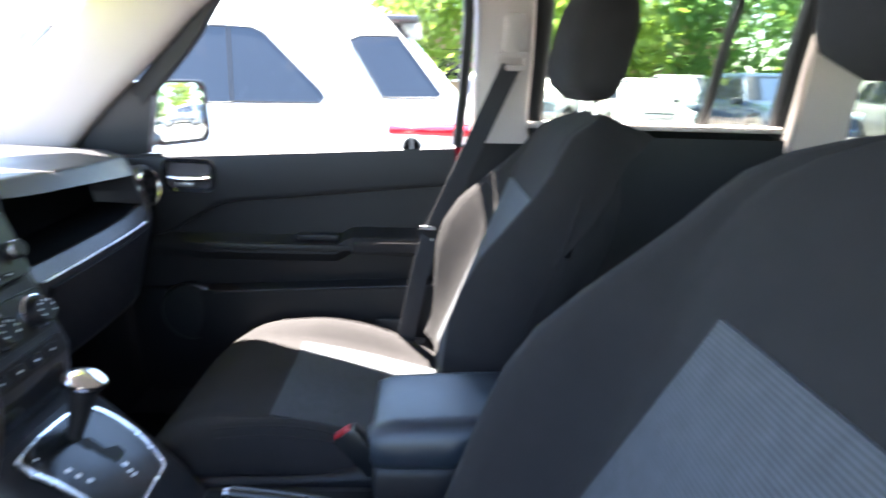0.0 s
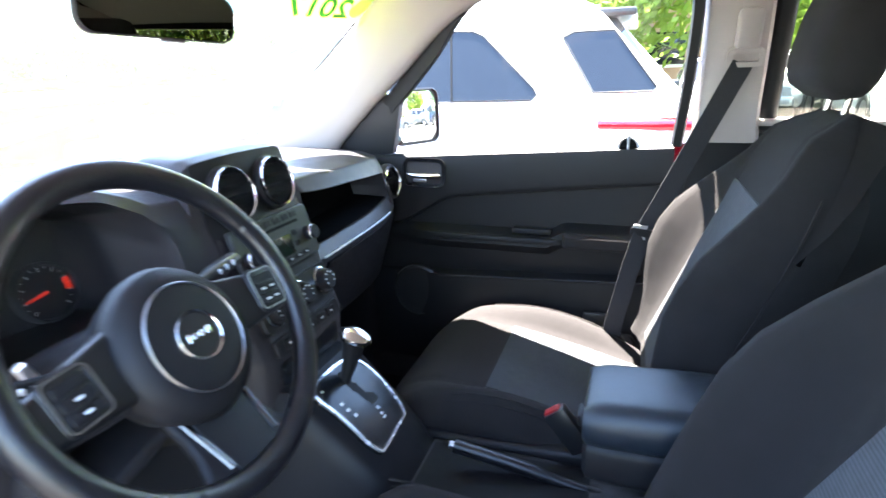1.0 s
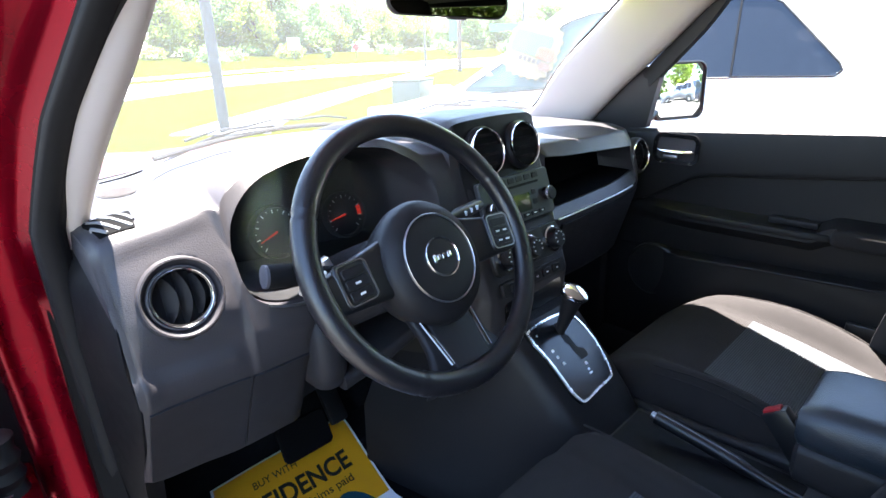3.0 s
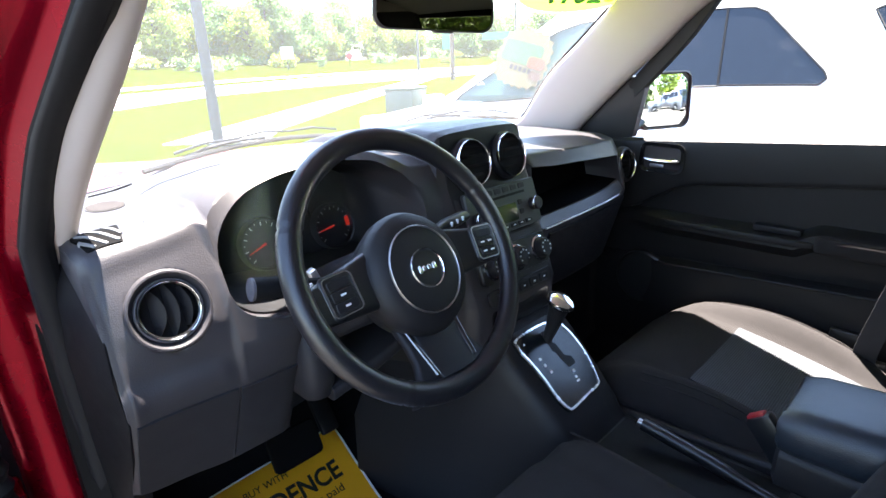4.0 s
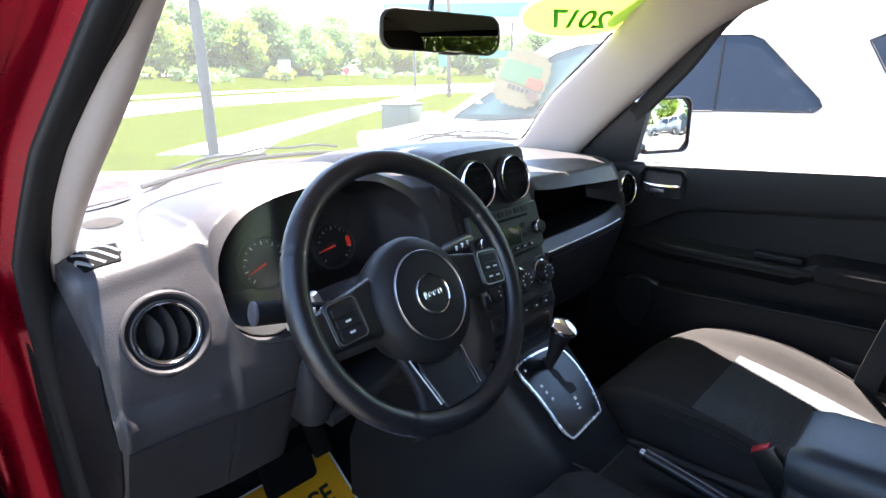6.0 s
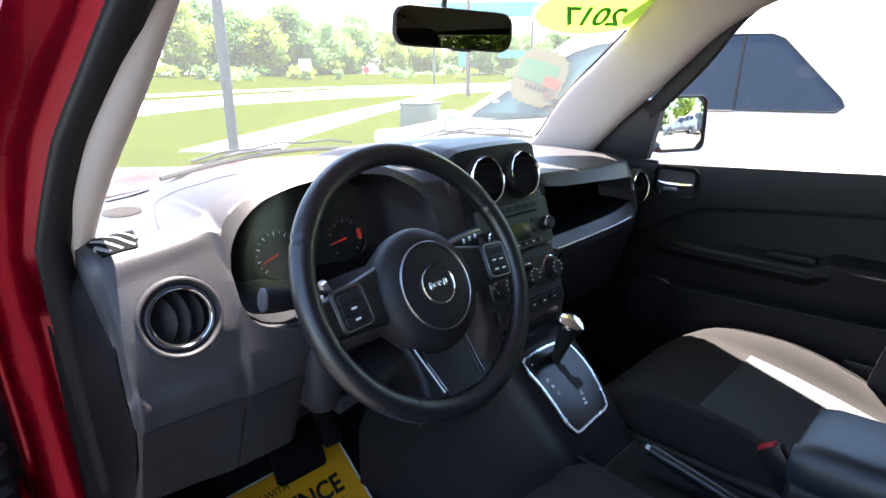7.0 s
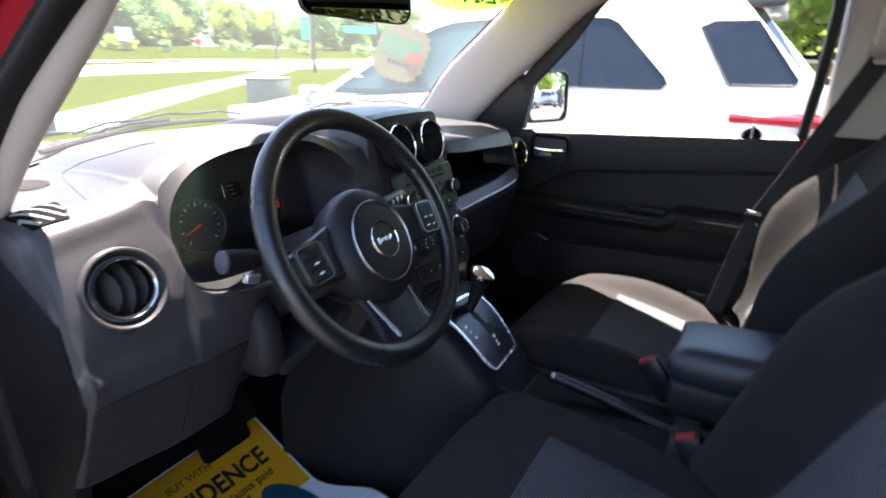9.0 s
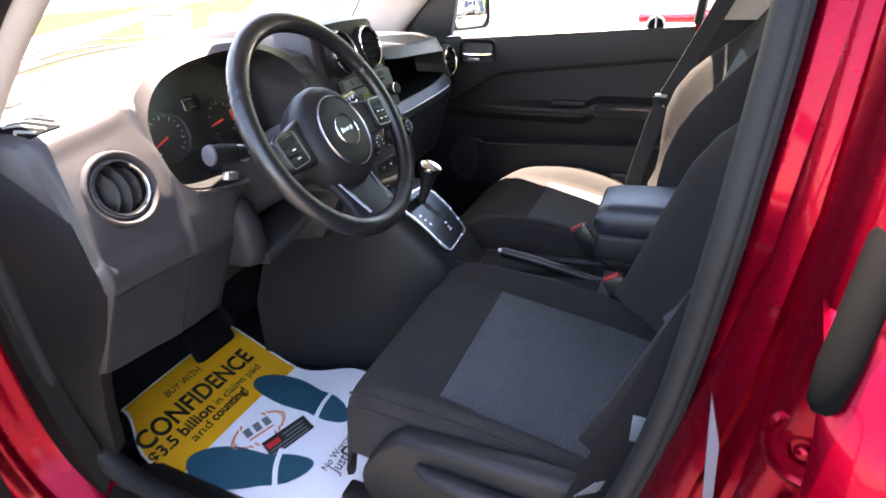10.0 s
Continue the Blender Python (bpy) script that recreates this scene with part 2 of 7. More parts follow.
def smooth_path(points, per=6):
    """Catmull-Rom through the points."""
    ps = [Vector(p) for p in points]
    out = []
    for i in range(len(ps) - 1):
        a, b, c, d = ps[max(i - 1, 0)], ps[i], ps[i + 1], ps[min(i + 2, len(ps) - 1)]
        for k in range(per):
            t = k / per
            out.append(0.5 * ((2 * b) + (c - a) * t + (2 * a - 5 * b + 4 * c - d) * t * t + (3 * b - a - 3 * c + d) * t ** 3))
    out.append(ps[-1])
    return out


def add_lathe(bm, profile, m, n=32, arc=2 * math.pi):
    """Turn (radius, height) pairs round the local z axis of m."""
    rings = []
    for r, h in profile:
        rings.append([m @ Vector((max(r, 1e-5) * math.cos(arc * k / n), max(r, 1e-5) * math.sin(arc * k / n), h)) for k in range(n)])
    add_loft(bm, rings, True, profile[0][0] > 1e-4 and profile[-1][0] < 1e-3)
    return bm


def lathe(profile, m, n=32):
    return add_lathe(bmesh.new(), profile, m, n)


def basis(origin, x, y):
    """A matrix with the given local x and y directions."""
    x = Vector(x).normalized()
    z = x.cross(Vector(y)).normalized()
    y = z.cross(x)
    m = Matrix((x, y, z)).transposed().to_4x4()
    m.translation = origin
    return m


def rrect(w, h, r, n=5):
    """Outline of a rounded rectangle about the origin."""
    out = []
    for cx, cy, a0 in ((w / 2 - r, h / 2 - r, 0), (-w / 2 + r, h / 2 - r, 90), (-w / 2 + r, -h / 2 + r, 180), (w / 2 - r, -h / 2 + r, 270)):
        for k in range(n + 1):
            a = radians(a0 + 90 * k / n)
            out.append((cx + r * math.cos(a), cy + r * math.sin(a)))
    return out


def add_plate(bm, outline, m, thick, edge=0.0):
    """A plate of the given outline in the local xy plane of m, rising to thick, with a softened rim."""
    rings = [[m @ Vector((x, y, 0)) for x, y in outline]]
    if edge:
        cx = sum(p[0] for p in outline) / len(outline)
        cy = sum(p[1] for p in outline) / len(outline)
        rad = max(max(abs(x - cx) for x, y in outline), 1e-4)
        s = 1 - edge / rad
        rings.append([m @ Vector((x, y, thick - edge)) for x, y in outline])
        rings.append([m @ Vector((cx + (x - cx) * s, cy + (y - cy) * s, thick)) for x, y in outline])
    else:
        rings.append([m @ Vector((x, y, thick)) for x, y in outline])
    add_loft(bm, rings)
    return bm


def plate(outline, m, thick, edge=0.0):
    return add_plate(bmesh.new(), outline, m, thick, edge)


def add_ring_strip(bm, outline, m, width, thick):
    """A closed band that follows an outline, of the given width, standing thick high."""
    cx = sum(p[0] for p in outline) / len(outline)
    cy = sum(p[1] for p in outline) / len(outline)
    n = len(outline)
    inner = []
    for i, (x, y) in enumerate(outline):
        a, b = Vector(outline[i - 1]), Vector(outline[(i + 1) % n])
        d = (b - a).normalized()
        nn = Vector((-d.y, d.x))
        if nn.dot(Vector((cx - x, cy - y))) < 0:
            nn = -nn
        inner.append((x + nn.x * width, y + nn.y * width))
    rings = [[m @ Vector((x, y, 0)) for x, y in outline], [m @ Vector((x, y, thick)) for x, y in outline],
             [m @ Vector((x, y, thick)) for x, y in inner], [m @ Vector((x, y, 0)) for x, y in inner]]
    vs = [[bm.verts.new(p) for p in r] for r in rings]
    for a in range(4):
        r0, r1 = vs[a], vs[(a + 1) % 4]
        for i in range(n):
            j = (i + 1) % n
            bm.faces.new((r0[i], r0[j], r1[j], r1[i]))
    return bm


def lettering(words, size, m, material, parent, name="lettering", depth=0.0006, bold=0.0, align="LEFT"):
    cu = bpy.data.curves.new("lettering", "FONT")
    cu.body, cu.size, cu.extrude, cu.align_x = words, size, depth, align
    cu.offset = bold
    tmp = new("lettering_curve", cu)
    dg = bpy.context.evaluated_depsgraph_get()
    me = bpy.data.meshes.new_from_object(tmp.evaluated_get(dg))
    bpy.data.objects.remove(tmp)
    me.transform(m)
    me.materials.clear()
    me.materials.append(material)
    ob = new(name, me)
    ob.parent = parent
    return ob


def lerp(a, b, t):
    return a + (b - a) * t


def smoothstep(a, b, x):
    t = min(1.0, max(0.0, (x - a) / (b - a)))
    return t * t * (3 - 2 * t)


def table(rows, x):
    """Piecewise linear lookup of tuples."""
    if x <= rows[0][0]:
        return rows[0][1:]
    for a, b in zip(rows, rows[1:]):
        if x <= b[0]:
            t = (x - a[0]) / (b[0] - a[0])
            return tuple(lerp(p, q, t) for p, q in zip(a[1:], b[1:]))
    return rows[-1][1:]


def smooth_table(rows, x):
    """Lookup of tuples by a smooth curve through the rows that never overshoots."""
    if x <= rows[0][0]:
        return rows[0][1:]
    if x >= rows[-1][0]:
        return rows[-1][1:]
    i = next(k for k in range(len(rows) - 1) if x <= rows[k + 1][0])
    h = [rows[k + 1][0] - rows[k][0] for k in range(len(rows) - 1)]
    t = (x - rows[i][0]) / h[i]

    def tangent(k, c):
        if k == 0 or k == len(rows) - 1:
            return 0.0
        a, b = (rows[k][c] - rows[k - 1][c]) / h[k - 1], (rows[k + 1][c] - rows[k][c]) / h[k]
        return 0.0 if a * b <= 0 else 3 * (h[k - 1] + h[k]) / ((2 * h[k] + h[k - 1]) / a + (h[k] + 2 * h[k - 1]) / b)

    return tuple((1 + 2 * t) * (1 - t) ** 2 * rows[i][c] + t * (1 - t) ** 2 * h[i] * tangent(i, c) + t * t * (3 - 2 * t) * rows[i + 1][c] + t * t * (t - 1) * h[i] * tangent(i + 1, c)
                 for c in range(1, len(rows[0])))


# ---- car shell ----
def side_x(z):
    return table([(0.45, 0.742), (0.75, 0.747), (1.05, 0.757), (1.2, 0.730), (1.35, 0.683), (1.43, 0.642), (1.52, 0.605)], z)[0]


def screen_point(u, v, off=0.0):
    """A point of the windscreen: u across from -1 to 1, v from the dash up to the roof."""
    base = Vector((0.735 * u, 0.83 - 0.20 * u * u, 1.035))
    top = Vector((0.615 * u, 0.34 - 0.24 * u * u, 1.50))
    p = base.lerp(top, v)
    n = Vector((0.25 * u, 0.62, 0.78)).normalized()
    return p + n * (0.03 * math.sin(math.pi * v) + off)


floor_bm = bmesh.new()
add_box(floor_bm, (0, -0.75, 0.27), (1.44, 2.9, 0.06), 0.0)
add_box(floor_bm, (0, 0.80, 0.55), (1.44, 0.06, 0.9), 0.0)
add_box(floor_bm, (0, 0.66, 0.36), (1.44, 0.40, 0.04), 0.0, Matrix.Translation((0, 0.02, -0.04)))
toe = Matrix.Translation((0, 0.66, 0.40)) @ Matrix.Rotation(radians(48), 4, "X")
add_box(floor_bm, (0, 0, 0), (1.44, 0.34, 0.02), 0.0, toe)
solid("floor", floor_bm, CARPET, "black carpeted footwell floor with toe board", "floor", "structure")

# headliner with a gentle crown, and the outer roof skin
rows = []
for y in (0.16, 0.0, -0.3, -0.8, -1.4, -1.9, -2.25):
    zc = table([(-2.3, 1.47), (-1.4, 1.535), (-0.4, 1.545), (0.16, 1.50)], y)[0]
    rows.append([(0.60 * u, y + (0.215 * (1 - u * u) if y > 0.1 else 0), zc + 0.02 * (1 - u * u)) for u in np.linspace(-1, 1, 13)])
lin = bmesh.new()
add_loft(lin, [[*r, *[(x, y, z + 0.02) for x, y, z in reversed(r)]] for r in rows])
solid("ceiling", lin, HEADLINER, "pale grey cloth headliner of the car", "ceiling", "structure")
rf = bmesh.new()
add_loft(rf, [[*[(x * 1.0, y, z + 0.03) for x, y, z in r], *[(x * 1.0, y, z + 0.045) for x, y, z in reversed(r)]] for r in rows])
solid("roof", rf, RED, "glossy red painted car roof panel", "roof", "structure")

# windscreen
scr = bmesh.new()
add_loft(scr, [[screen_point(u, v) for u in np.linspace(-1, 1, 25)] for v in np.linspace(0, 1, 9)], closed=False)
ws = solid("windscreen", scr, SCREEN_GLASS, "clear curved windscreen with a light dust film", "windscreen", "structure")
ws.visible_shadow = False
frit = bmesh.new()
add_loft(frit, [[screen_point(u, v, 0.004) for u in np.linspace(-1, 1, 25)] for v in (-0.02, 0.022)], closed=False)
solid("windscreen_border", frit, BLACK, "black ceramic border along the base of the windscreen", "border", "structure")
for sgn in (-1, 1):
    fb = bmesh.new()
    add_loft(fb, [[screen_point(sgn * u, v, -0.004) for u in (0.975, 1.0)] for v in np.linspace(0, 1, 9)], closed=False)
    solid("windscreen_edge", fb, BLACK, "black edge seal of the windscreen beside the pillar", "seal", "structure")

# windscreen pillars: pale trim inside, red skin outside
for sgn in (-1, 1):
    if sgn > 0:
        path = [(0.700, 0.60, 0.985), (0.690, 0.475, 1.075), (0.655, 0.235, 1.27), (0.622, 0.06, 1.415), (0.602, -0.10, 1.485), (0.595, -0.32, 1.515)]
    else:
        path = [(0.738, 0.49, 1.005), (0.726, 0.395, 1.085), (0.679, 0.205, 1.27), (0.640, 0.08, 1.415), (0.612, -0.10, 1.485), (0.595, -0.32, 1.515)]
    path = smooth_path(path, 6)
    rings, fore = [], []
    for i, p in enumerate(path):
        d = (path[min(i + 1, len(path) - 1)] - path[max(i - 1, 0)]).normalized()
        fwd = Vector((0.30, 0.62, 0.72)) if sgn < 0 else Vector((-0.22, 0.60, 0.70))
        w = (fwd - d * fwd.dot(d)).normalized()
        out = d.cross(w).normalized()
        if out.x < 0:
            out = -out
        t = i / (len(path) - 1)
        a = lerp(0.092, 0.052 if sgn > 0 else 0.045, smoothstep(0.0, 0.35, t))
        ahead = a + (0.075 * smoothstep(0.05, 0.3, t) if sgn > 0 else 0.0)
        b = 0.026
        ring = []
        fore.append(p + w * (ahead + 0.002))
        for k in range(14):
            an = 2 * math.pi * k / 14
            c, s = math.cos(an), math.sin(an)
            e = 0.4 if sgn > 0 and c > 0 else 0.95
            q = p + w * ((ahead if c > 0 else a) * math.copysign(abs(c) ** e, c)) + out * (b * math.copysign(abs(s) ** e, s))
            ring.append((sgn * q.x, q.y, q.z))
        rings.append(ring)
    solid("pillar_trim", loft(rings), TRIM, "pale grey-beige moulded trim of the windscreen pillar", "pillar trim", "structure", "windscreen pillar trims", 75)
    if sgn > 0:
        solid("windscreen_seal", tube(fore[2:], 0.0045, 8), SEAL_BLACK, "black rubber seal between the windscreen and the pillar trim", "seal", "structure")

# the driver's door opening: contour of the opening in y and z
OPENING = [(-0.43, 0.425), (-0.1, 0.405), (0.2, 0.405), (0.33, 0.435), (0.400, 0.53), (0.412, 0.72), (0.398, 0.90), (0.366, 1.03), (0.315, 1.12), (0.248, 1.20),
           (0.170, 1.275), (0.100, 1.34), (-0.005, 1.42), (-0.14, 1.48), (-0.34, 1.508), (-0.50, 1.495), (-0.562, 1.43), (-0.572, 1.25), (-0.559, 1.05), (-0.543, 0.88), (-0.515, 0.74), (-0.465, 0.58), (-0.445, 0.48), (-0.43, 0.425)]
OPEN_PATH = smooth_path([(0, y, z) for y, z in OPENING], 5)


def opening_band(profile, sgn=-1, start=0, end=None):
    """Sweep (outward, sideways) offsets round the door opening; sideways is away from the cabin."""
    ps = OPEN_PATH[start:end]
    rings = []
    for i, p in enumerate(ps):
        d = (ps[min(i + 1, len(ps) - 1)] - ps[max(i - 1, 0)]).normalized()
        nrm = Vector((0, d.z, -d.y))
        mid = Vector((0, -0.08, 0.95))
        if nrm.dot(p - mid) < 0:
            nrm = -nrm
        ring = []
        for o, s in profile:
            q = p + nrm * o
            ring.append((sgn * (side_x(q.z) + s), q.y, q.z))
        rings.append(ring)
    return rings


for sgn in (-1,):
    seal = opening_band([(-0.006, -0.03), (-0.013, -0.014), (-0.011, 0.002), (-0.003, 0.008), (0.005, 0.005), (0.008, -0.006), (0.005, -0.03)], sgn)
    solid("door_seal", loft(seal, True, False), SEAL_BLACK, "black rubber weather seal round the door opening", "door seal", "structure", "door seals", 80)
    lip = opening_band([(0.003, 0.006), (0.006, 0.009), (0.010, 0.007), (0.009, 0.000), (0.005, -0.002)], sgn)
    solid("seal_lip", loft(lip, True, False), SEAL_BLACK, "black rubber lip beside the door seal", "seal lip", "structure")
    # Black trim, lowered further to the shade-toned sill colour.
    inner = opening_band([(-0.010, -0.022), (0.016, -0.034), (0.04, -0.03), (0.012, -0.012)], sgn)
    solid("opening_trim", loft(inner, True, False), SILL_SHADED, "black plastic trim inside the door opening", "trim", "structure")
    jamb = opening_band([(0.004, -0.018), (0.008, -0.002), (0.018, 0.006), (0.034, 0.016), (0.042, 0.024), (0.048, 0.044), (0.052, 0.066), (0.060, 0.078), (0.072, 0.083), (0.10, 0.086), (0.112, 0.094), (0.118, 0.108), (0.14, 0.114), (0.145, 0.06), (0.06, -0.02)], sgn)
    solid("door_jamb", loft(jamb, True, False), RED, "glossy red painted body flange round the door opening", "door jamb", "structure", "door jambs")

# centre pillars: painted outside, pale trim above the sill line and dark trim below it
for sgn in (-1, 1):
    path = smooth_path([(0.722, -0.60, 0.36), (0.722, -0.625, 0.70), (0.715, -0.645, 0.95), (0.705, -0.655, 1.08), (0.672, -0.655, 1.30), (0.63, -0.645, 1.46), (0.59, -0.63, 1.51)], 5)
    rings = []
    for x, y, z in path:
        hw = lerp(0.105, 0.074 if sgn < 0 else 0.070, smoothstep(0.9, 1.15, z))
        y += 0.026 * smoothstep(0.9, 1.15, z) if sgn > 0 else 0
        rings.append([(sgn * (x + a), y + b * hw, z) for a, b in ((0.0, 1), (-0.022, 0.86), (-0.030, 0.5), (-0.030, -0.5), (-0.022, -0.86), (0.0, -1), (0.025, -0.95), (0.025, 0.95))])
    k = next(i for i, r in enumerate(rings) if r[0][2] > 1.07)
    solid("upper_pillar_trim", loft(rings[k:]), TRIM, "pale grey-beige trim of the pillar between the doors", "pillar trim", "structure", "centre pillar trims")
    low = [[(x - sgn * 0.004 * (1 if abs(x) < 0.70 else 0), y, z) for x, y, z in r] for r in rings[:k + 1]]
    solid("lower_pillar_trim", loft(low), DASH_DARK, "dark plastic lower trim of the pillar between the doors", "pillar trim", "structure", "lower pillar trims")
rings = []
for y0, z, x in ((-0.47, 0.40, 0.80), (-0.49, 0.60, 0.805), (-0.535, 0.80, 0.805), (-0.565, 0.95, 0.80), (-0.580, 1.08, 0.785), (-0.592, 1.25, 0.745), (-0.592, 1.40, 0.70), (-0.58, 1.49, 0.66)):
    prof = ((0.0, 0.055), (-0.006, 0.026), (-0.014, 0.010), (-0.022, 0.004), (-0.028, 0.009), (-0.034, 0.005), (-0.044, -0.009), (-0.054, -0.012), (-0.061, -0.003), (-0.070, 0.003), (-0.080, -0.002), (-0.088, -0.012), (-0.098, -0.027), (-0.106, -0.029), (-0.114, -0.018), (-0.124, -0.020), (-0.136, -0.031), (-0.150, -0.030), (-0.160, -0.016), (-0.172, -0.004), (-0.20, 0.0), (-0.20, 0.08))
    rings.append([(-x + b, y0 + a, z) for a, b in prof])
solid("centre_pillar_skin", loft(rings), RED, "glossy red painted outer face of the centre pillar", "pillar", "structure")
# inner shells that close the cabin: sides behind the seats, rear wall with window
for sgn in (-1, 1):
    rear = bmesh.new()
    prof = [(0.70, 1.10), (0.745, 1.115), (0.77, 1.08), (0.775, 0.38), (0.72, 0.36), (0.70, 0.55), (0.675, 0.75), (0.70, 0.80), (0.695, 1.06)]
    add_loft(rear, [[(sgn * x, y, z) for x, z in prof] for y in (-0.70, -1.0, -1.36)])
    solid("rear_door_panel", rear, DASH_DARK, "dark plastic rear door panel with a flat sill", "rear door", "structure", "rear doors")
    ledge = bmesh.new()
    add_box(ledge, (sgn * 0.725, -1.02, 1.125), (0.06, 0.66, 0.016), 0.006)
    solid("rear_window_sill", ledge, TRIM, "pale sill ledge of the rear side window", "sill", "structure", "rear window sills")
    bar = bmesh.new()
    add_tube(bar, [(sgn * 0.735, -1.155, 1.12), (sgn * 0.705, -1.165, 1.30), (sgn * 0.665, -1.175, 1.47)], 0.012, 8)
    solid("window_divider", bar, BLACK, "slim black upright bar dividing the rear side window", "window bar", "structure", "window bars")
    cp = bmesh.new()
    add_loft(cp, [[(sgn * (x - 0.02), y0, z), (sgn * (x - 0.03), y0 - 0.05, z), (sgn * (x - 0.03), y1, z), (sgn * (x + 0.03), y1, z), (sgn * (x + 0.03), y0, z)]
                  for x, y0, y1, z in ((0.73, -1.38, -1.52, 0.9), (0.725, -1.38, -1.51, 1.10), (0.69, -1.37, -1.49, 1.30), (0.63, -1.36, -1.47, 1.49))])
    solid("rear_pillar_trim", cp, TRIM, "pale grey-beige trim of the rear pillar", "pillar trim", "structure", "rear pillar trims")
    qp = bmesh.new()
    add_box(qp, (sgn * 0.735, -1.9, 0.70), (0.06, 0.75, 0.82), 0.01)
    solid("cargo_side", qp, DASH_DARK, "dark plastic side lining of the luggage space", "lining", "structure", "cargo linings")
    rq = bmesh.new()
    add_box(rq, (sgn * 0.66, -2.20, 1.30), (0.14, 0.10, 0.46), 0.02)
    solid("tail_pillar_trim", rq, TRIM, "pale trim of the rearmost pillar beside the tailgate window", "pillar trim", "structure", "tail pillar trims")
    rail = bmesh.new()
    add_box(rail, (sgn * 0.595, -1.45, 1.490), (0.045, 1.75, 0.06), 0.015)
    solid("roof_rail_trim", rail, TRIM, "pale trim along the roof edge above the doors", "roof trim", "structure", "roof edge trims")
    out_rail = bmesh.new()
    add_box(out_rail, (sgn * 0.602, -0.95, 1.525), (0.036, 2.5, 0.06), 0.014)
    solid("roof_gutter", out_rail, RED, "red painted roof edge above the doors", "roof edge", "structure", "roof edges")
for sgn in (-1, 1):
    pg = loft([[(sgn * x, y, z) for x, y in ((xb, -0.705), (xb + 0.004, -0.705), (xb + 0.004, -2.13), (xb, -2.13))] for xb, z in ((0.748, 1.10), (0.712, 1.27), (0.664, 1.42), (0.635, 1.49))])
    solid("rear_side_window", pg, PRIVACY_GLASS, "darkened privacy glass of the rear side window", "car window", "structure", "rear windows").visible_shadow = False
solid("tailgate_window", box((0, -2.245, 1.255), (1.18, 0.005, 0.40)), PRIVACY_GLASS, "darkened privacy glass of the tailgate window", "car window", "structure").visible_shadow = False
tg = bmesh.new()
add_box(tg, (0, -2.24, 0.66), (1.44, 0.08, 0.78), 0.01)
add_box(tg, (0, -2.24, 1.50), (1.30, 0.08, 0.08), 0.01)
solid("tailgate", tg, DASH_DARK, "dark lining of the closed tailgate below its window", "tailgate", "structure")

# bonnet, cowl and wings of this car
bon = []
for y, z, hw in ((0.80, 0.985, 0.74), (0.95, 1.005, 0.76), (1.3, 0.985, 0.77), (1.65, 0.94, 0.76), (1.80, 0.86, 0.74)):
    bon.append([(hw * u, y + 0.10 * (1 - u * u), z - 0.03 * abs(u) ** 3) for u in np.linspace(-1, 1, 15)])
bb = bmesh.new()
add_loft(bb, [[*r, *[(x, y, z - 0.04) for x, y, z in reversed(r)]] for r in bon])
solid("bonnet", bb, RED, "glossy red bonnet of the car in front of the windscreen", "bonnet", "structure")
for sgn in (-1, 1):
    wing = bmesh.new()
    add_loft(wing, [[(sgn * 0.76, y, z), (sgn * 0.84, y, z - 0.03), (sgn * 0.885, y, z - 0.12), (sgn * 0.885, y, 0.45), (sgn * 0.80, y, 0.45)] for y, z in ((0.55, 0.97), (0.95, 0.965), (1.4, 0.94), (1.8, 0.85))])
    solid("front_wing", wing, RED, "glossy red front wing of the car", "wing", "structure", "front wings")
cowl = bmesh.new()
add_loft(cowl, [[(0.74 * u, y + (0.83 - 0.20 * u * u) - 0.80, z) for u in np.linspace(-1, 1, 15)] for y, z in ((0.78, 1.02), (0.84, 1.005), (0.93, 0.995))], closed=False)
solid("cowl", cowl, BLACK, "black plastic scuttle panel below the windscreen", "cowl", "structure")
for cx, x1 in ((-0.48, 0.15), (0.25, 0.715)):
    wp = thing("wiper", "black windscreen wiper resting at the base of the glass", "wiper", "wipers")
    pts = [Vector(screen_point(lerp(cx, x1, t) / 0.73, 0.034 + 0.042 * math.sin(math.pi * t), 0.014)) for t in np.linspace(0, 1, 9)]
    part("blade", tube(pts, 0.0060, 6), RUBBER, wp)
    part("blade_holder", tube([p + Vector((0, 0.012, 0.016 + 0.006 * (k % 2))) for k, p in enumerate(pts[1:8])], 0.0032, 6), BLACK, wp)
    arm = [Vector((cx + 0.02, 0.86, 1.02)), pts[2] + Vector((0, 0.01, 0.010)), pts[4] + Vector((0, 0.006, 0.008))]
    part("arm", tube(smooth_path(arm, 4), 0.0045, 6), BLACK, wp)

# Added matt-black sheet: darkness of the hinge gap as a flat colour.
solid("gap_filler", box((-0.880, 0.520, 0.72), (0.17, 0.02, 0.72), 0.004), VENT_BLACK, "black filler sheet added for the dark gap behind the door hinges", "body panel", "structure")
# front hinge of the driver's door with its check strap, in the gap outside the flange
hg = thing("hinge_assembly", "red painted door hinge and cable sleeve on the jamb", "hinge", "", "", (-0.86, 0.40, 0.80))
for z in (0.93, 0.62):
    part("hinge_leaf", box((0.0, 0.06, z - 0.80), (0.05, 0.07, 0.075), 0.008), RED, hg)
    part("hinge_pin", tube([(-0.012, 0.015, z - 0.845), (-0.012, 0.015, z - 0.755)], 0.010, 10), SATIN, hg)
gaiter = lathe([(0.020, -0.09), (0.027, -0.085), (0.022, -0.07), (0.028, -0.055), (0.022, -0.04), (0.028, -0.025), (0.022, -0.01), (0.026, 0.01), (0.012, 0.02), (0.0, 0.02)], Matrix.Translation((-0.01, 0.03, -0.06)), 16)
part("cable_gaiter", gaiter, RUBBER, hg, "black ribbed rubber cable sleeve")

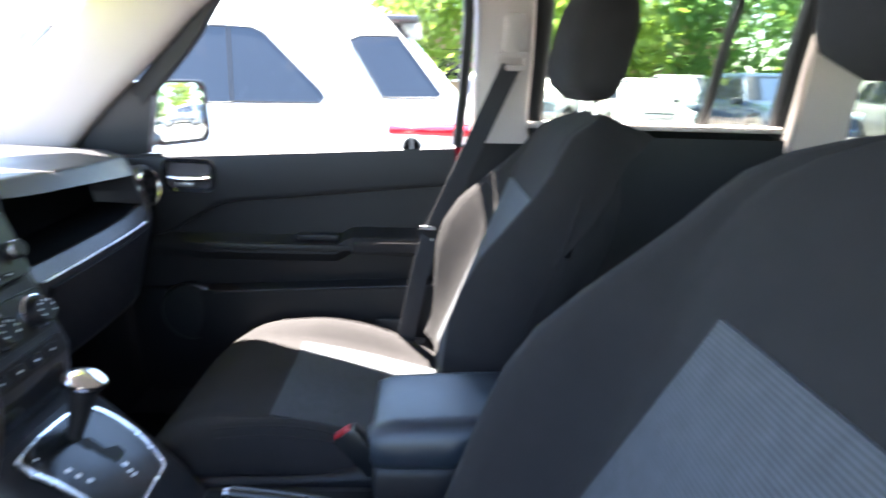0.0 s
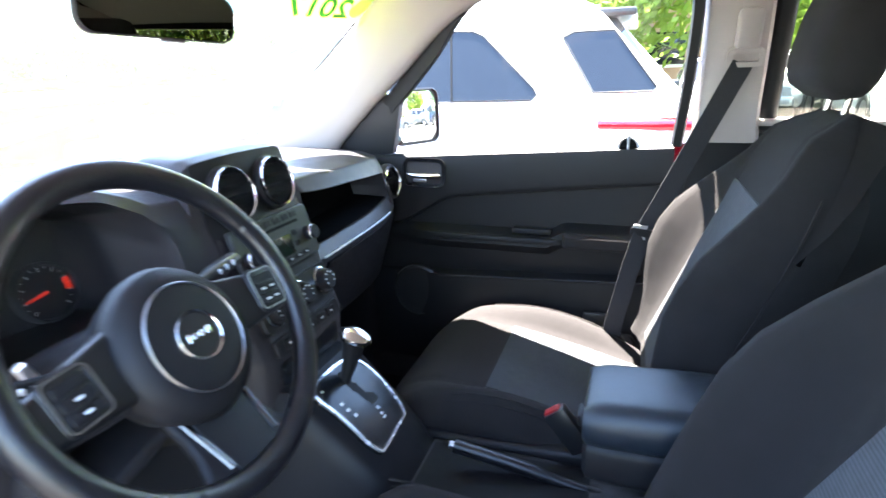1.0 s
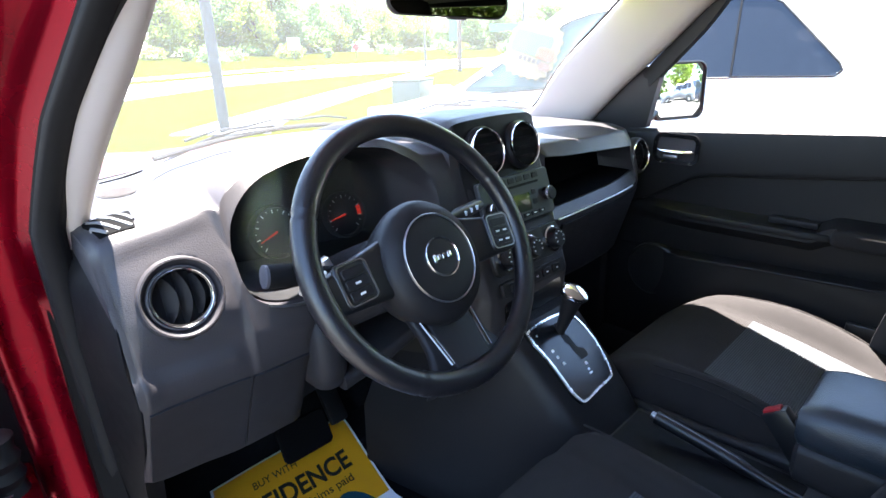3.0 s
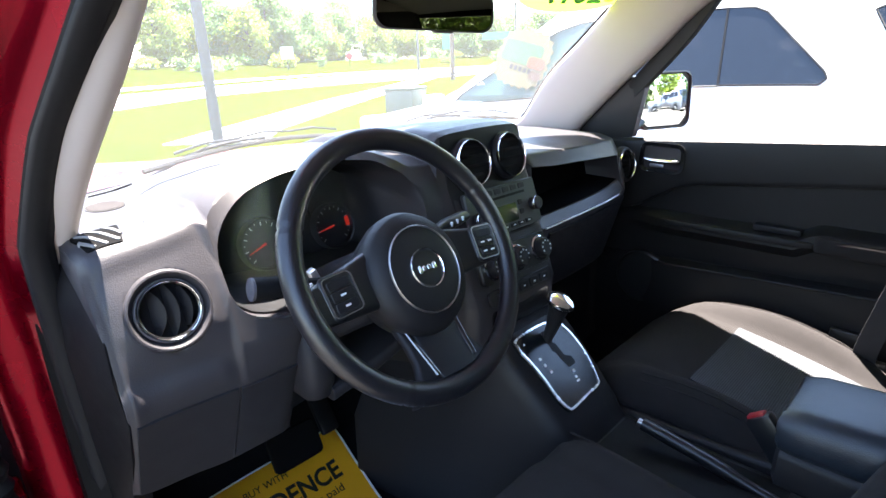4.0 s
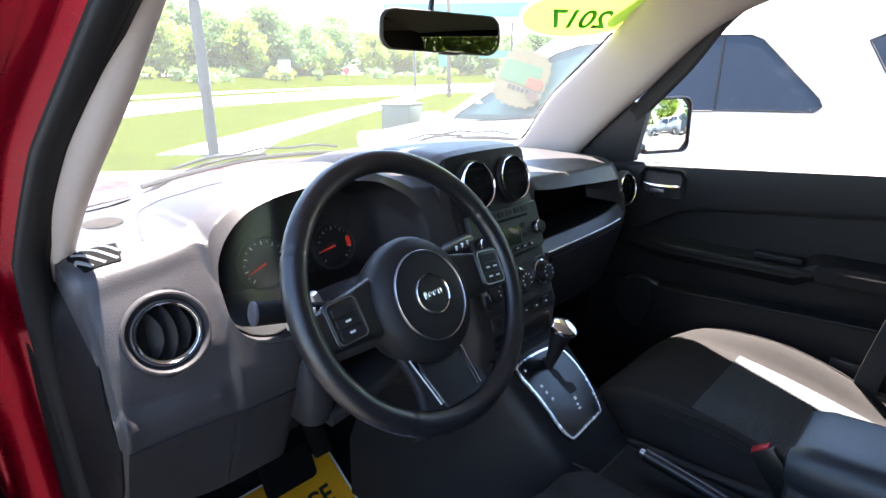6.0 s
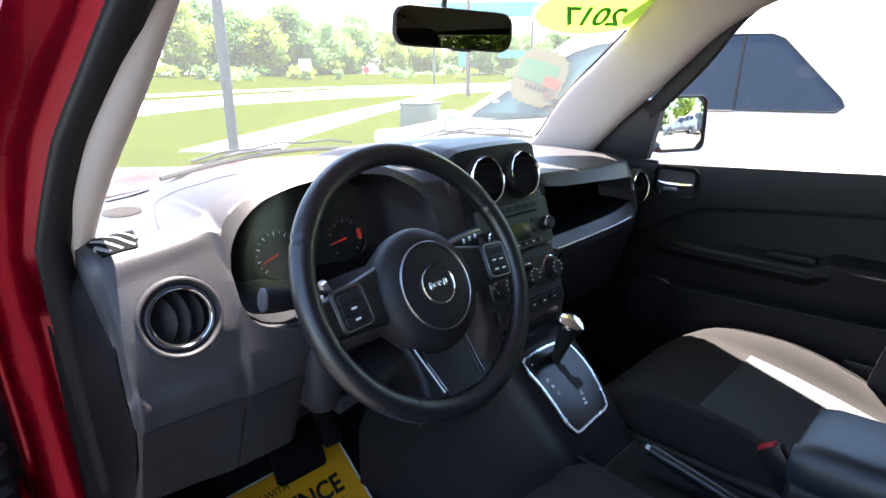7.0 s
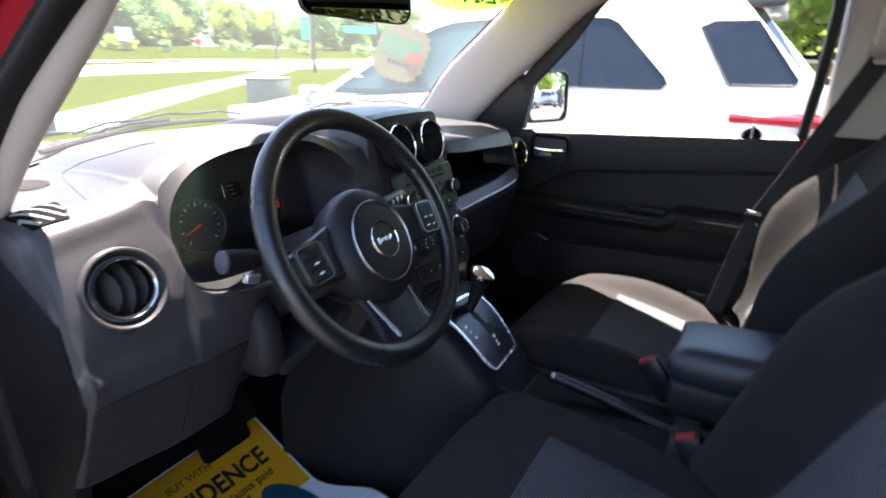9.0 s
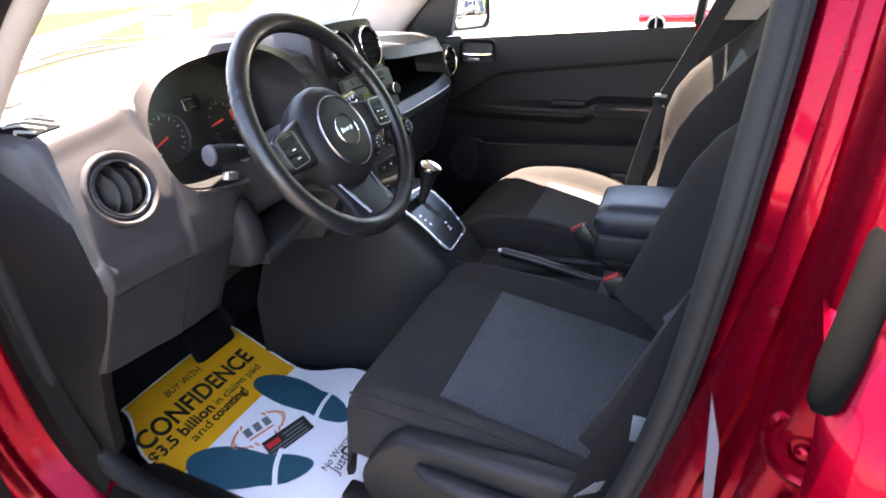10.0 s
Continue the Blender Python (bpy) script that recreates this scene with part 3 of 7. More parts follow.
# passenger side sill, and black frame at the back edge of the rear side window
ps = bmesh.new()
add_loft(ps, [[(0.68, y, 0.26), (0.69, y, 0.34), (0.72, y, 0.375), (0.80, y, 0.40), (0.88, y, 0.38), (0.88, y, 0.2), (0.70, y, 0.2)] for y in (-2.2, -1.0, 0.0, 1.0)])
solid("passenger_sill", ps, DASH_DARK, "dark plastic sill cover on the passenger side", "sill cover", "structure")
solid("rear_door_frame", tube([(0.742, -0.722, 1.09), (0.700, -0.722, 1.30), (0.640, -0.715, 1.48)], 0.022, 10), RUBBER, "black frame at the front edge of the rear side window", "window frame", "structure")
for sgn in (-1, 1):
    fr = bmesh.new()
    add_tube(fr, [(sgn * 0.742, -1.352, 1.10), (sgn * 0.705, -1.345, 1.30), (sgn * 0.655, -1.335, 1.48)], 0.022, 8)
    solid("rear_window_frame", fr, RUBBER, "black rubber edge of the rear side window", "window frame", "structure", "rear window frames")

# panel at the driver's end of the dash, its shade put into the colour
ep = bmesh.new()
secs = []
for z, y in ((1.040, 0.330), (0.985, 0.275), (0.93, 0.240), (0.88, 0.226), (0.82, 0.217), (0.74, 0.255), (0.66, 0.303), (0.56, 0.33), (0.46, 0.345)):
    xe = table([(0.46, -0.722), (0.82, -0.7215), (0.85, -0.727), (0.92, -0.7235), (0.985, -0.712), (1.03, -0.701), (1.04, -0.699)], z)[0]
    secs.append([(xe + 0.03, y + 0.012, z), (xe, y - 0.003, z), (xe - 0.002, y + 0.001, z), (xe - 0.010, y + 0.05, z), (min(xe - 0.016, -0.738), y + 0.11, z), (-0.745, 0.52, z), (-0.700, 0.52, z)])
add_loft(ep, secs)
solid("dash_end_panel", ep, LOWER_SHADED, "plastic panel closing the end of the dashboard, darkened as shaded", "end panel", "structure", smooth=50)

# scuff plate and kick panel in the driver's footwell, coloured dark for its shade
sc = bmesh.new()
add_loft(sc, [[(-0.775, y, z + 0.02), (-0.745, y, z + 0.035), (-0.69, y, z + 0.025), (-0.655, y, z - 0.01), (-0.645, y, 0.28), (-0.78, y, 0.28)] for y, z in ((-0.55, 0.385), (-0.2, 0.372), (0.15, 0.372), (0.33, 0.385))])
solid("sill_cover", sc, SILL_SHADED, "plastic scuff cover along the door sill, darkened as shaded", "sill cover", "structure")
kp = bmesh.new()
add_loft(kp, [[(-0.765, 0.42 - k, z), (-0.735, 0.41 - k, z), (-0.705, 0.43 - k, z), (-0.69, 0.50, z), (-0.685, 0.78, z), (-0.77, 0.78, z)] for z, k in ((0.30, 0.09), (0.42, 0.07), (0.55, 0.03), (0.68, 0.0), (0.92, 0.0))])
solid("kick_panel", kp, SILL_SHADED, "plastic kick panel ahead of the door sill, darkened as shaded", "kick panel", "structure")
kr = bmesh.new()
add_loft(kr, [[(0.765, 0.33, z), (0.735, 0.31, z), (0.69, 0.345, z), (0.665, 0.46, z), (0.66, 0.78, z), (0.77, 0.78, z)] for z in (0.30, 0.60, 0.96)])
solid("kick_panel", kr, DASH_DARK, "dark plastic kick panel on the passenger side", "kick panel", "structure")

# striker on the centre pillar and rear door edge
st = thing("door_striker", "red painted door striker on the centre pillar", "striker", "", "", (-0.832, -0.620, 0.936))
st.rotation_mode = "QUATERNION"
st.rotation_quaternion = Vector((-0.85, 0.45, 0.22)).to_track_quat("Z", "Y")
part("base", lathe([(0.027, -0.02), (0.027, 0.002), (0.023, 0.005), (0.020, 0.002), (0.016, 0.002), (0.014, 0.006), (0.009, 0.006), (0.007, 0.002), (0.004, 0.008), (0, 0.009)], Matrix(), 32), RED, st)
part("loop", tube([(0.0, -0.055, 0.004), (0.0, -0.062, 0.010), (0.0, -0.078, 0.010), (0.0, -0.085, 0.004)], 0.0045, 8), SATIN, st)
pl = bmesh.new()
add_loft(pl, [[(x, y, z) for y, z in ((-0.563, 0.944), (-0.575, 0.902), (-0.579, 0.856), (-0.584, 0.800), (-0.578, 0.800), (-0.572, 0.852), (-0.568, 0.893))] for x in (-0.800, -0.810)])
solid("door_placard", pl, mat("placard_paper", (0.080, 0.076, 0.108), 0.5, var=0.06), "narrow pale placard label on the red centre pillar", "label")
rd = thing("rear_door", "closed glossy red rear side door with a black window seal", "car door", "", "", (-0.87, -0.668, 0.512))
sk = []
for z, x in ((0.40, 0.885), (0.60, 0.90), (0.80, 0.905), (0.90, 0.897), (0.97, 0.880), (1.01, 0.855), (1.028, 0.825)):
    sk.append([(-(x - 0.87) + 0.008, 0.06, z - 0.5), (-(x - 0.87), 0.055, z - 0.5), (-(x - 0.87) - 0.012, 0.035, z - 0.5), (-(x - 0.87) - 0.014, -0.6, z - 0.5), (-(x - 0.87) + 0.03, -0.6, z - 0.5)])
part("skin", loft(sk), RED, rd)
# Window seal far darker than the other rubber, coloured as if out of the sun.
part("window_seal", tube([(-0.003, 0.061, 0.487), (0.000, 0.060, 0.492), (0.008, 0.056, 0.514), (0.024, 0.049, 0.543), (0.052, 0.038, 0.582), (0.097, 0.018, 0.622), (0.142, 0.002, 0.664)], [0.004, 0.0085, 0.0105, 0.0105, 0.0105, 0.0105, 0.0105], 18, 0.8), mat("shaded_rubber", (0.0018, 0.0018, 0.002), 0.8, var=0.2, scale=40, spec=0.03), rd)
part("edge_seal", tube([(0.03, 0.055, -0.05), (0.035, 0.057, 0.2), (0.03, 0.053, 0.38)], 0.005, 8), RUBBER, rd)

# outer body behind the front doors: side panels, the far rear door, tail and wheels
for sgn in (-1, 1):
    ql = bmesh.new()
    add_loft(ql, [[(sgn * 0.79, y, 1.07), (sgn * (0.84 - k), y, 1.06), (sgn * (0.885 - k), y, 0.95), (sgn * (0.90 - k), y, 0.75), (sgn * (0.885 - k), y, 0.40), (sgn * 0.79, y, 0.36)] for y, k in ((-1.29, 0.0), (-1.7, 0.0), (-2.1, 0.015), (-2.30, 0.06))])
    solid("quarter_panel", ql, RED, "glossy red rear quarter panel of the car", "body panel", "structure", "quarter panels")
    for yw in (1.22, -1.62):
        wm = Matrix.Translation((sgn * 0.79, yw, 0.28)) @ Matrix.Rotation(radians(90 * sgn), 4, "Y")
        wl = thing("car_wheel", "black tyre on a silver rim under the red car", "wheel", "car wheels")
        part("tyre", lathe([(0.20, -0.10), (0.315, -0.105), (0.33, -0.08), (0.33, 0.08), (0.315, 0.108), (0.23, 0.112), (0.21, 0.10)], wm, 32), TYRE, wl)
        part("rim", lathe([(0.22, 0.10), (0.20, 0.09), (0.18, 0.07), (0.06, 0.09), (0, 0.10)], wm, 24), SATIN, wl)
rp = bmesh.new()
add_loft(rp, [[(0.79, y, 1.07), (0.845, y, 1.05), (0.885, y, 0.95), (0.90, y, 0.75), (0.885, y, 0.40), (0.79, y, 0.36)] for y in (-0.575, -0.9, -1.28)])
solid("rear_door_skin", rp, RED, "glossy red skin of the closed rear side door", "car door", "structure")
ts = bmesh.new()
add_box(ts, (0, -2.31, 0.66), (1.56, 0.05, 0.82), 0.02)
solid("tailgate_skin", ts, RED, "glossy red outer skin of the tailgate", "tailgate", "structure")
nose = bmesh.new()
add_box(nose, (0, 1.90, 0.58), (1.60, 0.14, 0.56), 0.05, None, 3)
solid("front_bumper", nose, RED, "glossy red nose and bumper of the car", "bumper", "structure")


# ---- dashboard ----
dash = thing("dashboard", "grey textured plastic dashboard with round vents and open tray", "dashboard")
# x, then y and z of: top front, lip above, recess top, recess bottom, lip below, face, knee line, low edge
DASH_ROWS = [
    (-0.722, 0.325, 1.040, 0.270, 0.990, 0.258, 0.97, 0.248, 0.95, 0.240, 0.93, 0.226, 0.88, 0.217, 0.82, 0.300, 0.655),
    (-0.712, 0.315, 1.048, 0.258, 1.002, 0.245, 0.975, 0.236, 0.95, 0.230, 0.93, 0.216, 0.88, 0.207, 0.82, 0.296, 0.652),
    (-0.690, 0.312, 1.054, 0.254, 1.010, 0.239, 0.98, 0.228, 0.95, 0.222, 0.93, 0.2155, 0.88, 0.209, 0.82, 0.292, 0.65),
    (-0.640, 0.310, 1.060, 0.253, 1.018, 0.235, 0.985, 0.2235, 0.955, 0.2165, 0.93, 0.2110, 0.88, 0.206, 0.82, 0.288, 0.648),
    (-0.575, 0.305, 1.072, 0.250, 1.030, 0.230, 0.99, 0.2165, 0.955, 0.2075, 0.925, 0.2020, 0.88, 0.199, 0.82, 0.28, 0.645),
    (-0.5605, 0.304, 1.078, 0.234, 1.000, 0.226, 0.988, 0.219, 0.972, 0.212, 0.958, 0.193, 0.88, 0.195, 0.82, 0.28, 0.645),
    (-0.5600, 0.304, 1.078, 0.234, 1.000, 0.38, 0.992, 0.38, 0.968, 0.212, 0.958, 0.193, 0.88, 0.195, 0.82, 0.28, 0.645),
    (-0.555, 0.305, 1.081, 0.242, 1.022, 0.39, 1.00, 0.39, 0.955, 0.205, 0.940, 0.192, 0.88, 0.195, 0.82, 0.28, 0.645),
    (-0.545, 0.307, 1.087, 0.248, 1.043, 0.40, 1.02, 0.40, 0.940, 0.199, 0.926, 0.190, 0.88, 0.195, 0.82, 0.28, 0.645),
    (-0.530, 0.310, 1.095, 0.254, 1.061, 0.41, 1.04, 0.40, 0.930, 0.194, 0.917, 0.187, 0.88, 0.195, 0.82, 0.28, 0.645),
    (-0.507, 0.313, 1.104, 0.259, 1.079, 0.41, 1.06, 0.40, 0.920, 0.189, 0.911, 0.184, 0.875, 0.195, 0.82, 0.28, 0.645),
    (-0.480, 0.315, 1.112, 0.262, 1.092, 0.41, 1.07, 0.40, 0.915, 0.186, 0.908, 0.183, 0.87, 0.195, 0.82, 0.28, 0.645),
    (-0.420, 0.315, 1.122, 0.262, 1.106, 0.41, 1.08, 0.40, 0.910, 0.182, 0.906, 0.215, 0.86, 0.30, 0.80, 0.34, 0.645),
    (-0.340, 0.310, 1.128, 0.256, 1.112, 0.41, 1.085, 0.40, 0.910, 0.180, 0.906, 0.22, 0.86, 0.31, 0.80, 0.34, 0.65),
    (-0.265, 0.300, 1.124, 0.240, 1.104, 0.395, 1.08, 0.385, 0.912, 0.178, 0.906, 0.215, 0.86, 0.30, 0.80, 0.33, 0.66),
    (-0.236, 0.291, 1.116, 0.230, 1.089, 0.388, 1.065, 0.380, 0.920, 0.177, 0.908, 0.21, 0.86, 0.285, 0.80, 0.32, 0.665),
    (-0.212, 0.285, 1.107, 0.221, 1.073, 0.300, 1.05, 0.290, 0.935, 0.176, 0.912, 0.20, 0.86, 0.27, 0.80, 0.31, 0.67),
    (-0.192, 0.280, 1.098, 0.212, 1.050, 0.228, 1.02, 0.216, 0.95, 0.178, 0.930, 0.168, 0.86, 0.155, 0.80, 0.22, 0.68),
    (-0.182, 0.280, 1.096, 0.212, 1.048, 0.20, 1.01, 0.188, 0.96, 0.178, 0.930, 0.168, 0.86, 0.155, 0.80, 0.22, 0.68),
    (-0.135, 0.285, 1.090, 0.214, 1.050, 0.200, 1.01, 0.185, 0.965, 0.176, 0.93, 0.160, 0.87, 0.135, 0.80, 0.16, 0.70),
    (-0.128, 0.300, 1.128, 0.226, 1.118, 0.206, 1.03, 0.180, 0.965, 0.168, 0.93, 0.148, 0.87, 0.122, 0.80, 0.13, 0.71),
    (-0.105, 0.290, 1.138, 0.222, 1.130, 0.198, 1.03, 0.172, 0.965, 0.162, 0.93, 0.142, 0.87, 0.116, 0.80, 0.12, 0.71),
    (0.000, 0.290, 1.142, 0.218, 1.134, 0.194, 1.03, 0.168, 0.965, 0.158, 0.93, 0.138, 0.87, 0.112, 0.80, 0.12, 0.71),
    (0.112, 0.290, 1.138, 0.222, 1.130, 0.198, 1.03, 0.172, 0.965, 0.162, 0.93, 0.142, 0.87, 0.116, 0.80, 0.12, 0.71),
    (0.136, 0.300, 1.122, 0.228, 1.108, 0.206, 1.03, 0.180, 0.965, 0.170, 0.93, 0.150, 0.87, 0.125, 0.80, 0.14, 0.71),
    (0.150, 0.300, 1.070, 0.232, 1.050, 0.215, 1.02, 0.192, 0.965, 0.182, 0.92, 0.175, 0.885, 0.20, 0.80, 0.24, 0.68),
    (0.158, 0.295, 1.066, 0.208, 1.032, 0.206, 1.01, 0.190, 0.965, 0.184, 0.918, 0.178, 0.885, 0.21, 0.80, 0.25, 0.68),
    (0.161, 0.295, 1.066, 0.204, 1.031, 0.34, 1.015, 0.33, 0.905, 0.199, 0.906, 0.178, 0.885, 0.21, 0.80, 0.25, 0.68),
    (0.370, 0.290, 1.060, 0.196, 1.016, 0.34, 1.00, 0.33, 0.910, 0.199, 0.911, 0.178, 0.890, 0.21, 0.80, 0.25, 0.68),
    (0.560, 0.297, 1.055, 0.211, 1.001, 0.34, 0.985, 0.33, 0.923, 0.211, 0.922, 0.190, 0.898, 0.22, 0.80, 0.26, 0.68),
    (0.585, 0.302, 1.052, 0.222, 0.998, 0.33, 0.98, 0.32, 0.930, 0.216, 0.927, 0.196, 0.902, 0.225, 0.80, 0.265, 0.68),
    (0.588, 0.302, 1.052, 0.224, 0.998, 0.221, 0.972, 0.213, 0.945, 0.206, 0.928, 0.196, 0.902, 0.225, 0.80, 0.265, 0.68),
    (0.610, 0.306, 1.050, 0.234, 1.001, 0.225, 0.98, 0.220, 0.955, 0.212, 0.93, 0.205, 0.895, 0.23, 0.80, 0.27, 0.68),
    (0.645, 0.315, 1.045, 0.256, 1.005, 0.240, 0.98, 0.234, 0.955, 0.226, 0.93, 0.222, 0.89, 0.245, 0.80, 0.28, 0.68),
    (0.690, 0.355, 1.035, 0.300, 0.995, 0.285, 0.975, 0.278, 0.955, 0.272, 0.93, 0.27, 0.89, 0.28, 0.80, 0.305, 0.68),
    (0.718, 0.400, 1.025, 0.350, 0.985, 0.335, 0.97, 0.33, 0.95, 0.325, 0.93, 0.32, 0.88, 0.315, 0.82, 0.325, 0.68),
]


def dash_ring(row):
    x = row[0]
    u = x / 0.735
    ye = 0.81 - 0.20 * u * u
    p = [(row[i], row[i + 1]) for i in range(1, len(row), 2)]
    y3, z3 = p[0]
    edge = (ye, 1.045 + 0.012 * (1 - u * u))
    mid = (lerp(y3, ye, 0.62), lerp(z3, edge[1], 0.45) + 0.006)
    near = (lerp(y3, ye, 0.22), lerp(z3, edge[1], 0.08) + 0.004)
    soft = (lerp(y3, p[1][0], 0.72), lerp(z3, p[1][1], 0.30))
    pts = [edge, mid, near, p[0], soft, *p[1:], (0.42, 0.63), (0.80, 0.66)]
    return [(x, y, z) for y, z in pts]


def dash_surface(x):
    """The dash's section at x, by lookup in its rows."""
    return dash_ring((x, *smooth_table(DASH_ROWS, x)))


xs = []
for a, b in zip(DASH_ROWS, DASH_ROWS[1:]):
    xs.append(a[0])
    k = int((b[0] - a[0]) / (0.0035 if b[0] < -0.56 else 0.010))
    xs += [lerp(a[0], b[0], (i + 1) / (k + 1)) for i in range(k)]
xs.append(DASH_ROWS[-1][0])
DISH = Vector((-0.6395, 0.2215, 0.9580))
DISH_AXIS = Vector((-0.08, -1, 0.30)).normalized()


def dished(points):
    """A section with finer steps on the face, pressed in where the driver's vent sits."""
    ps = [Vector(p) for p in points]
    soft = smoothstep(-0.562, -0.600, ps[0].x)
    curve = smooth_path(ps, 8)
    fine = []
    for i, p in enumerate(ps):
        fine.append(p)
        if 3 <= i < 10:
            fine += [p.lerp(ps[i + 1], k / 8).lerp(curve[8 * i + k], soft) for k in range(1, 8)]
    out = []
    for p in fine:
        q = p - DISH
        rad = (q - DISH_AXIS * q.dot(DISH_AXIS)).length
        out.append(p - DISH_AXIS * (0.026 * smoothstep(0.0530, 0.0475, rad)))
    return out


part("body", loft([dished(dash_surface(x)) for x in xs]), DASH, dash, smooth=50)

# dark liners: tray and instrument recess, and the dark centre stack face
# The tray's liner is coloured for the shade of a deeper hollow.
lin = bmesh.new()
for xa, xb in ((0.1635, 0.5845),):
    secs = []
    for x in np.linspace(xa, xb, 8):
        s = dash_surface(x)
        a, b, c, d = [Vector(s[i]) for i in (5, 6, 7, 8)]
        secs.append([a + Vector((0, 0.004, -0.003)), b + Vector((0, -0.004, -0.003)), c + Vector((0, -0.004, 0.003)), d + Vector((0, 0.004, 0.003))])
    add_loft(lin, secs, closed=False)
part("tray_liner", lin, SHADE_BLACK, dash, "near-black lining standing in for shade in the open passenger tray")
lin = bmesh.new()
secs = []
for x in np.linspace(-0.551, -0.237, 20):
    s = dash_surface(x)
    a, b, c, d = [Vector(s[i]) for i in (5, 6, 7, 8)]
    secs.append([a + Vector((0, 0.012, -0.004)), b + Vector((0, -0.004, -0.004)), c + Vector((0, -0.004, 0.004)), d + Vector((0, 0.012, 0.004))])
add_loft(lin, secs, closed=False)
part("cluster_liner", lin, BLACK, dash, "black lining of the instrument recess")


def strip_on(xa, xb, i, j, ta, tb, off, n=10):
    """A band laid on the dash between profile points i and j, proud by off."""
    secs = []
    for x in np.linspace(xa, xb, n):
        s = dash_surface(x)
        p, q = Vector(s[i]), Vector(s[j])
        d = (q - p).normalized()
        nrm = Vector((0, d.z, -d.y))
        if nrm.y > 0:
            nrm = -nrm
        a, b = p.lerp(q, ta), p.lerp(q, tb)
        secs.append([a - nrm * 0.002, a + nrm * off, b + nrm * off, b - nrm * 0.002])
    return loft(secs)


part("tray_trim", strip_on(0.160, 0.575, 8, 9, 0.02, 0.95, 0.006), DASH, dash, "grey satin trim below the tray")
part("tray_chrome", tube([Vector(dash_surface(x)[9]) + Vector((0, -0.0075, 0.004)) for x in np.linspace(0.170, 0.53, 12)], 0.0022, 8), STEEL, dash, "thin chrome line below the tray")
part("stack_panel", strip_on(-0.118, 0.126, 5, 6, 0.0, 1.0, 0.003, 14), DASH_DARK, dash, "dark panel round the two centre vents")
part("stack_panel", strip_on(-0.118, 0.126, 6, 8, 0.0, 1.0, 0.002, 14), DASH_DARK, dash, "dark panel behind the radio")
part("stack_panel", strip_on(-0.118, 0.126, 8, 11, 0.0, 1.0, 0.002, 14), DASH_DARK, dash, "dark panel behind the heater controls")
part("cluster_lip", strip_on(-0.535, -0.245, 8, 9, 0.0, 0.10, 0.004, 16), SATIN, dash, "satin silver lip below the instruments")
part("glovebox_lid", strip_on(0.20, 0.60, 9, 11, 0.08, 0.92, 0.006), DASH_DARK, dash, "dark glovebox lid")
# Knee panels are coloured darker than the face for the shade below it.
part("knee_panel", strip_on(-0.714, -0.577, 10, 11, 0.02, 0.97, 0.004), KNEE_SHADED, dash, "lower knee panel in a shade-darkened grey")
part("knee_panel", strip_on(-0.572, -0.455, 10, 11, 0.02, 0.97, 0.004), KNEE_SHADED, dash, "edge of the lower panel in a shade-darkened grey")
part("column_recess", strip_on(-0.43, -0.16, 9, 10, -0.02, 1.0, 0.004), BLACK, dash, "black recess below the column")
part("column_recess", strip_on(-0.43, -0.16, 10, 11, -0.02, 1.0, 0.004), BLACK, dash, "black recess below the column")


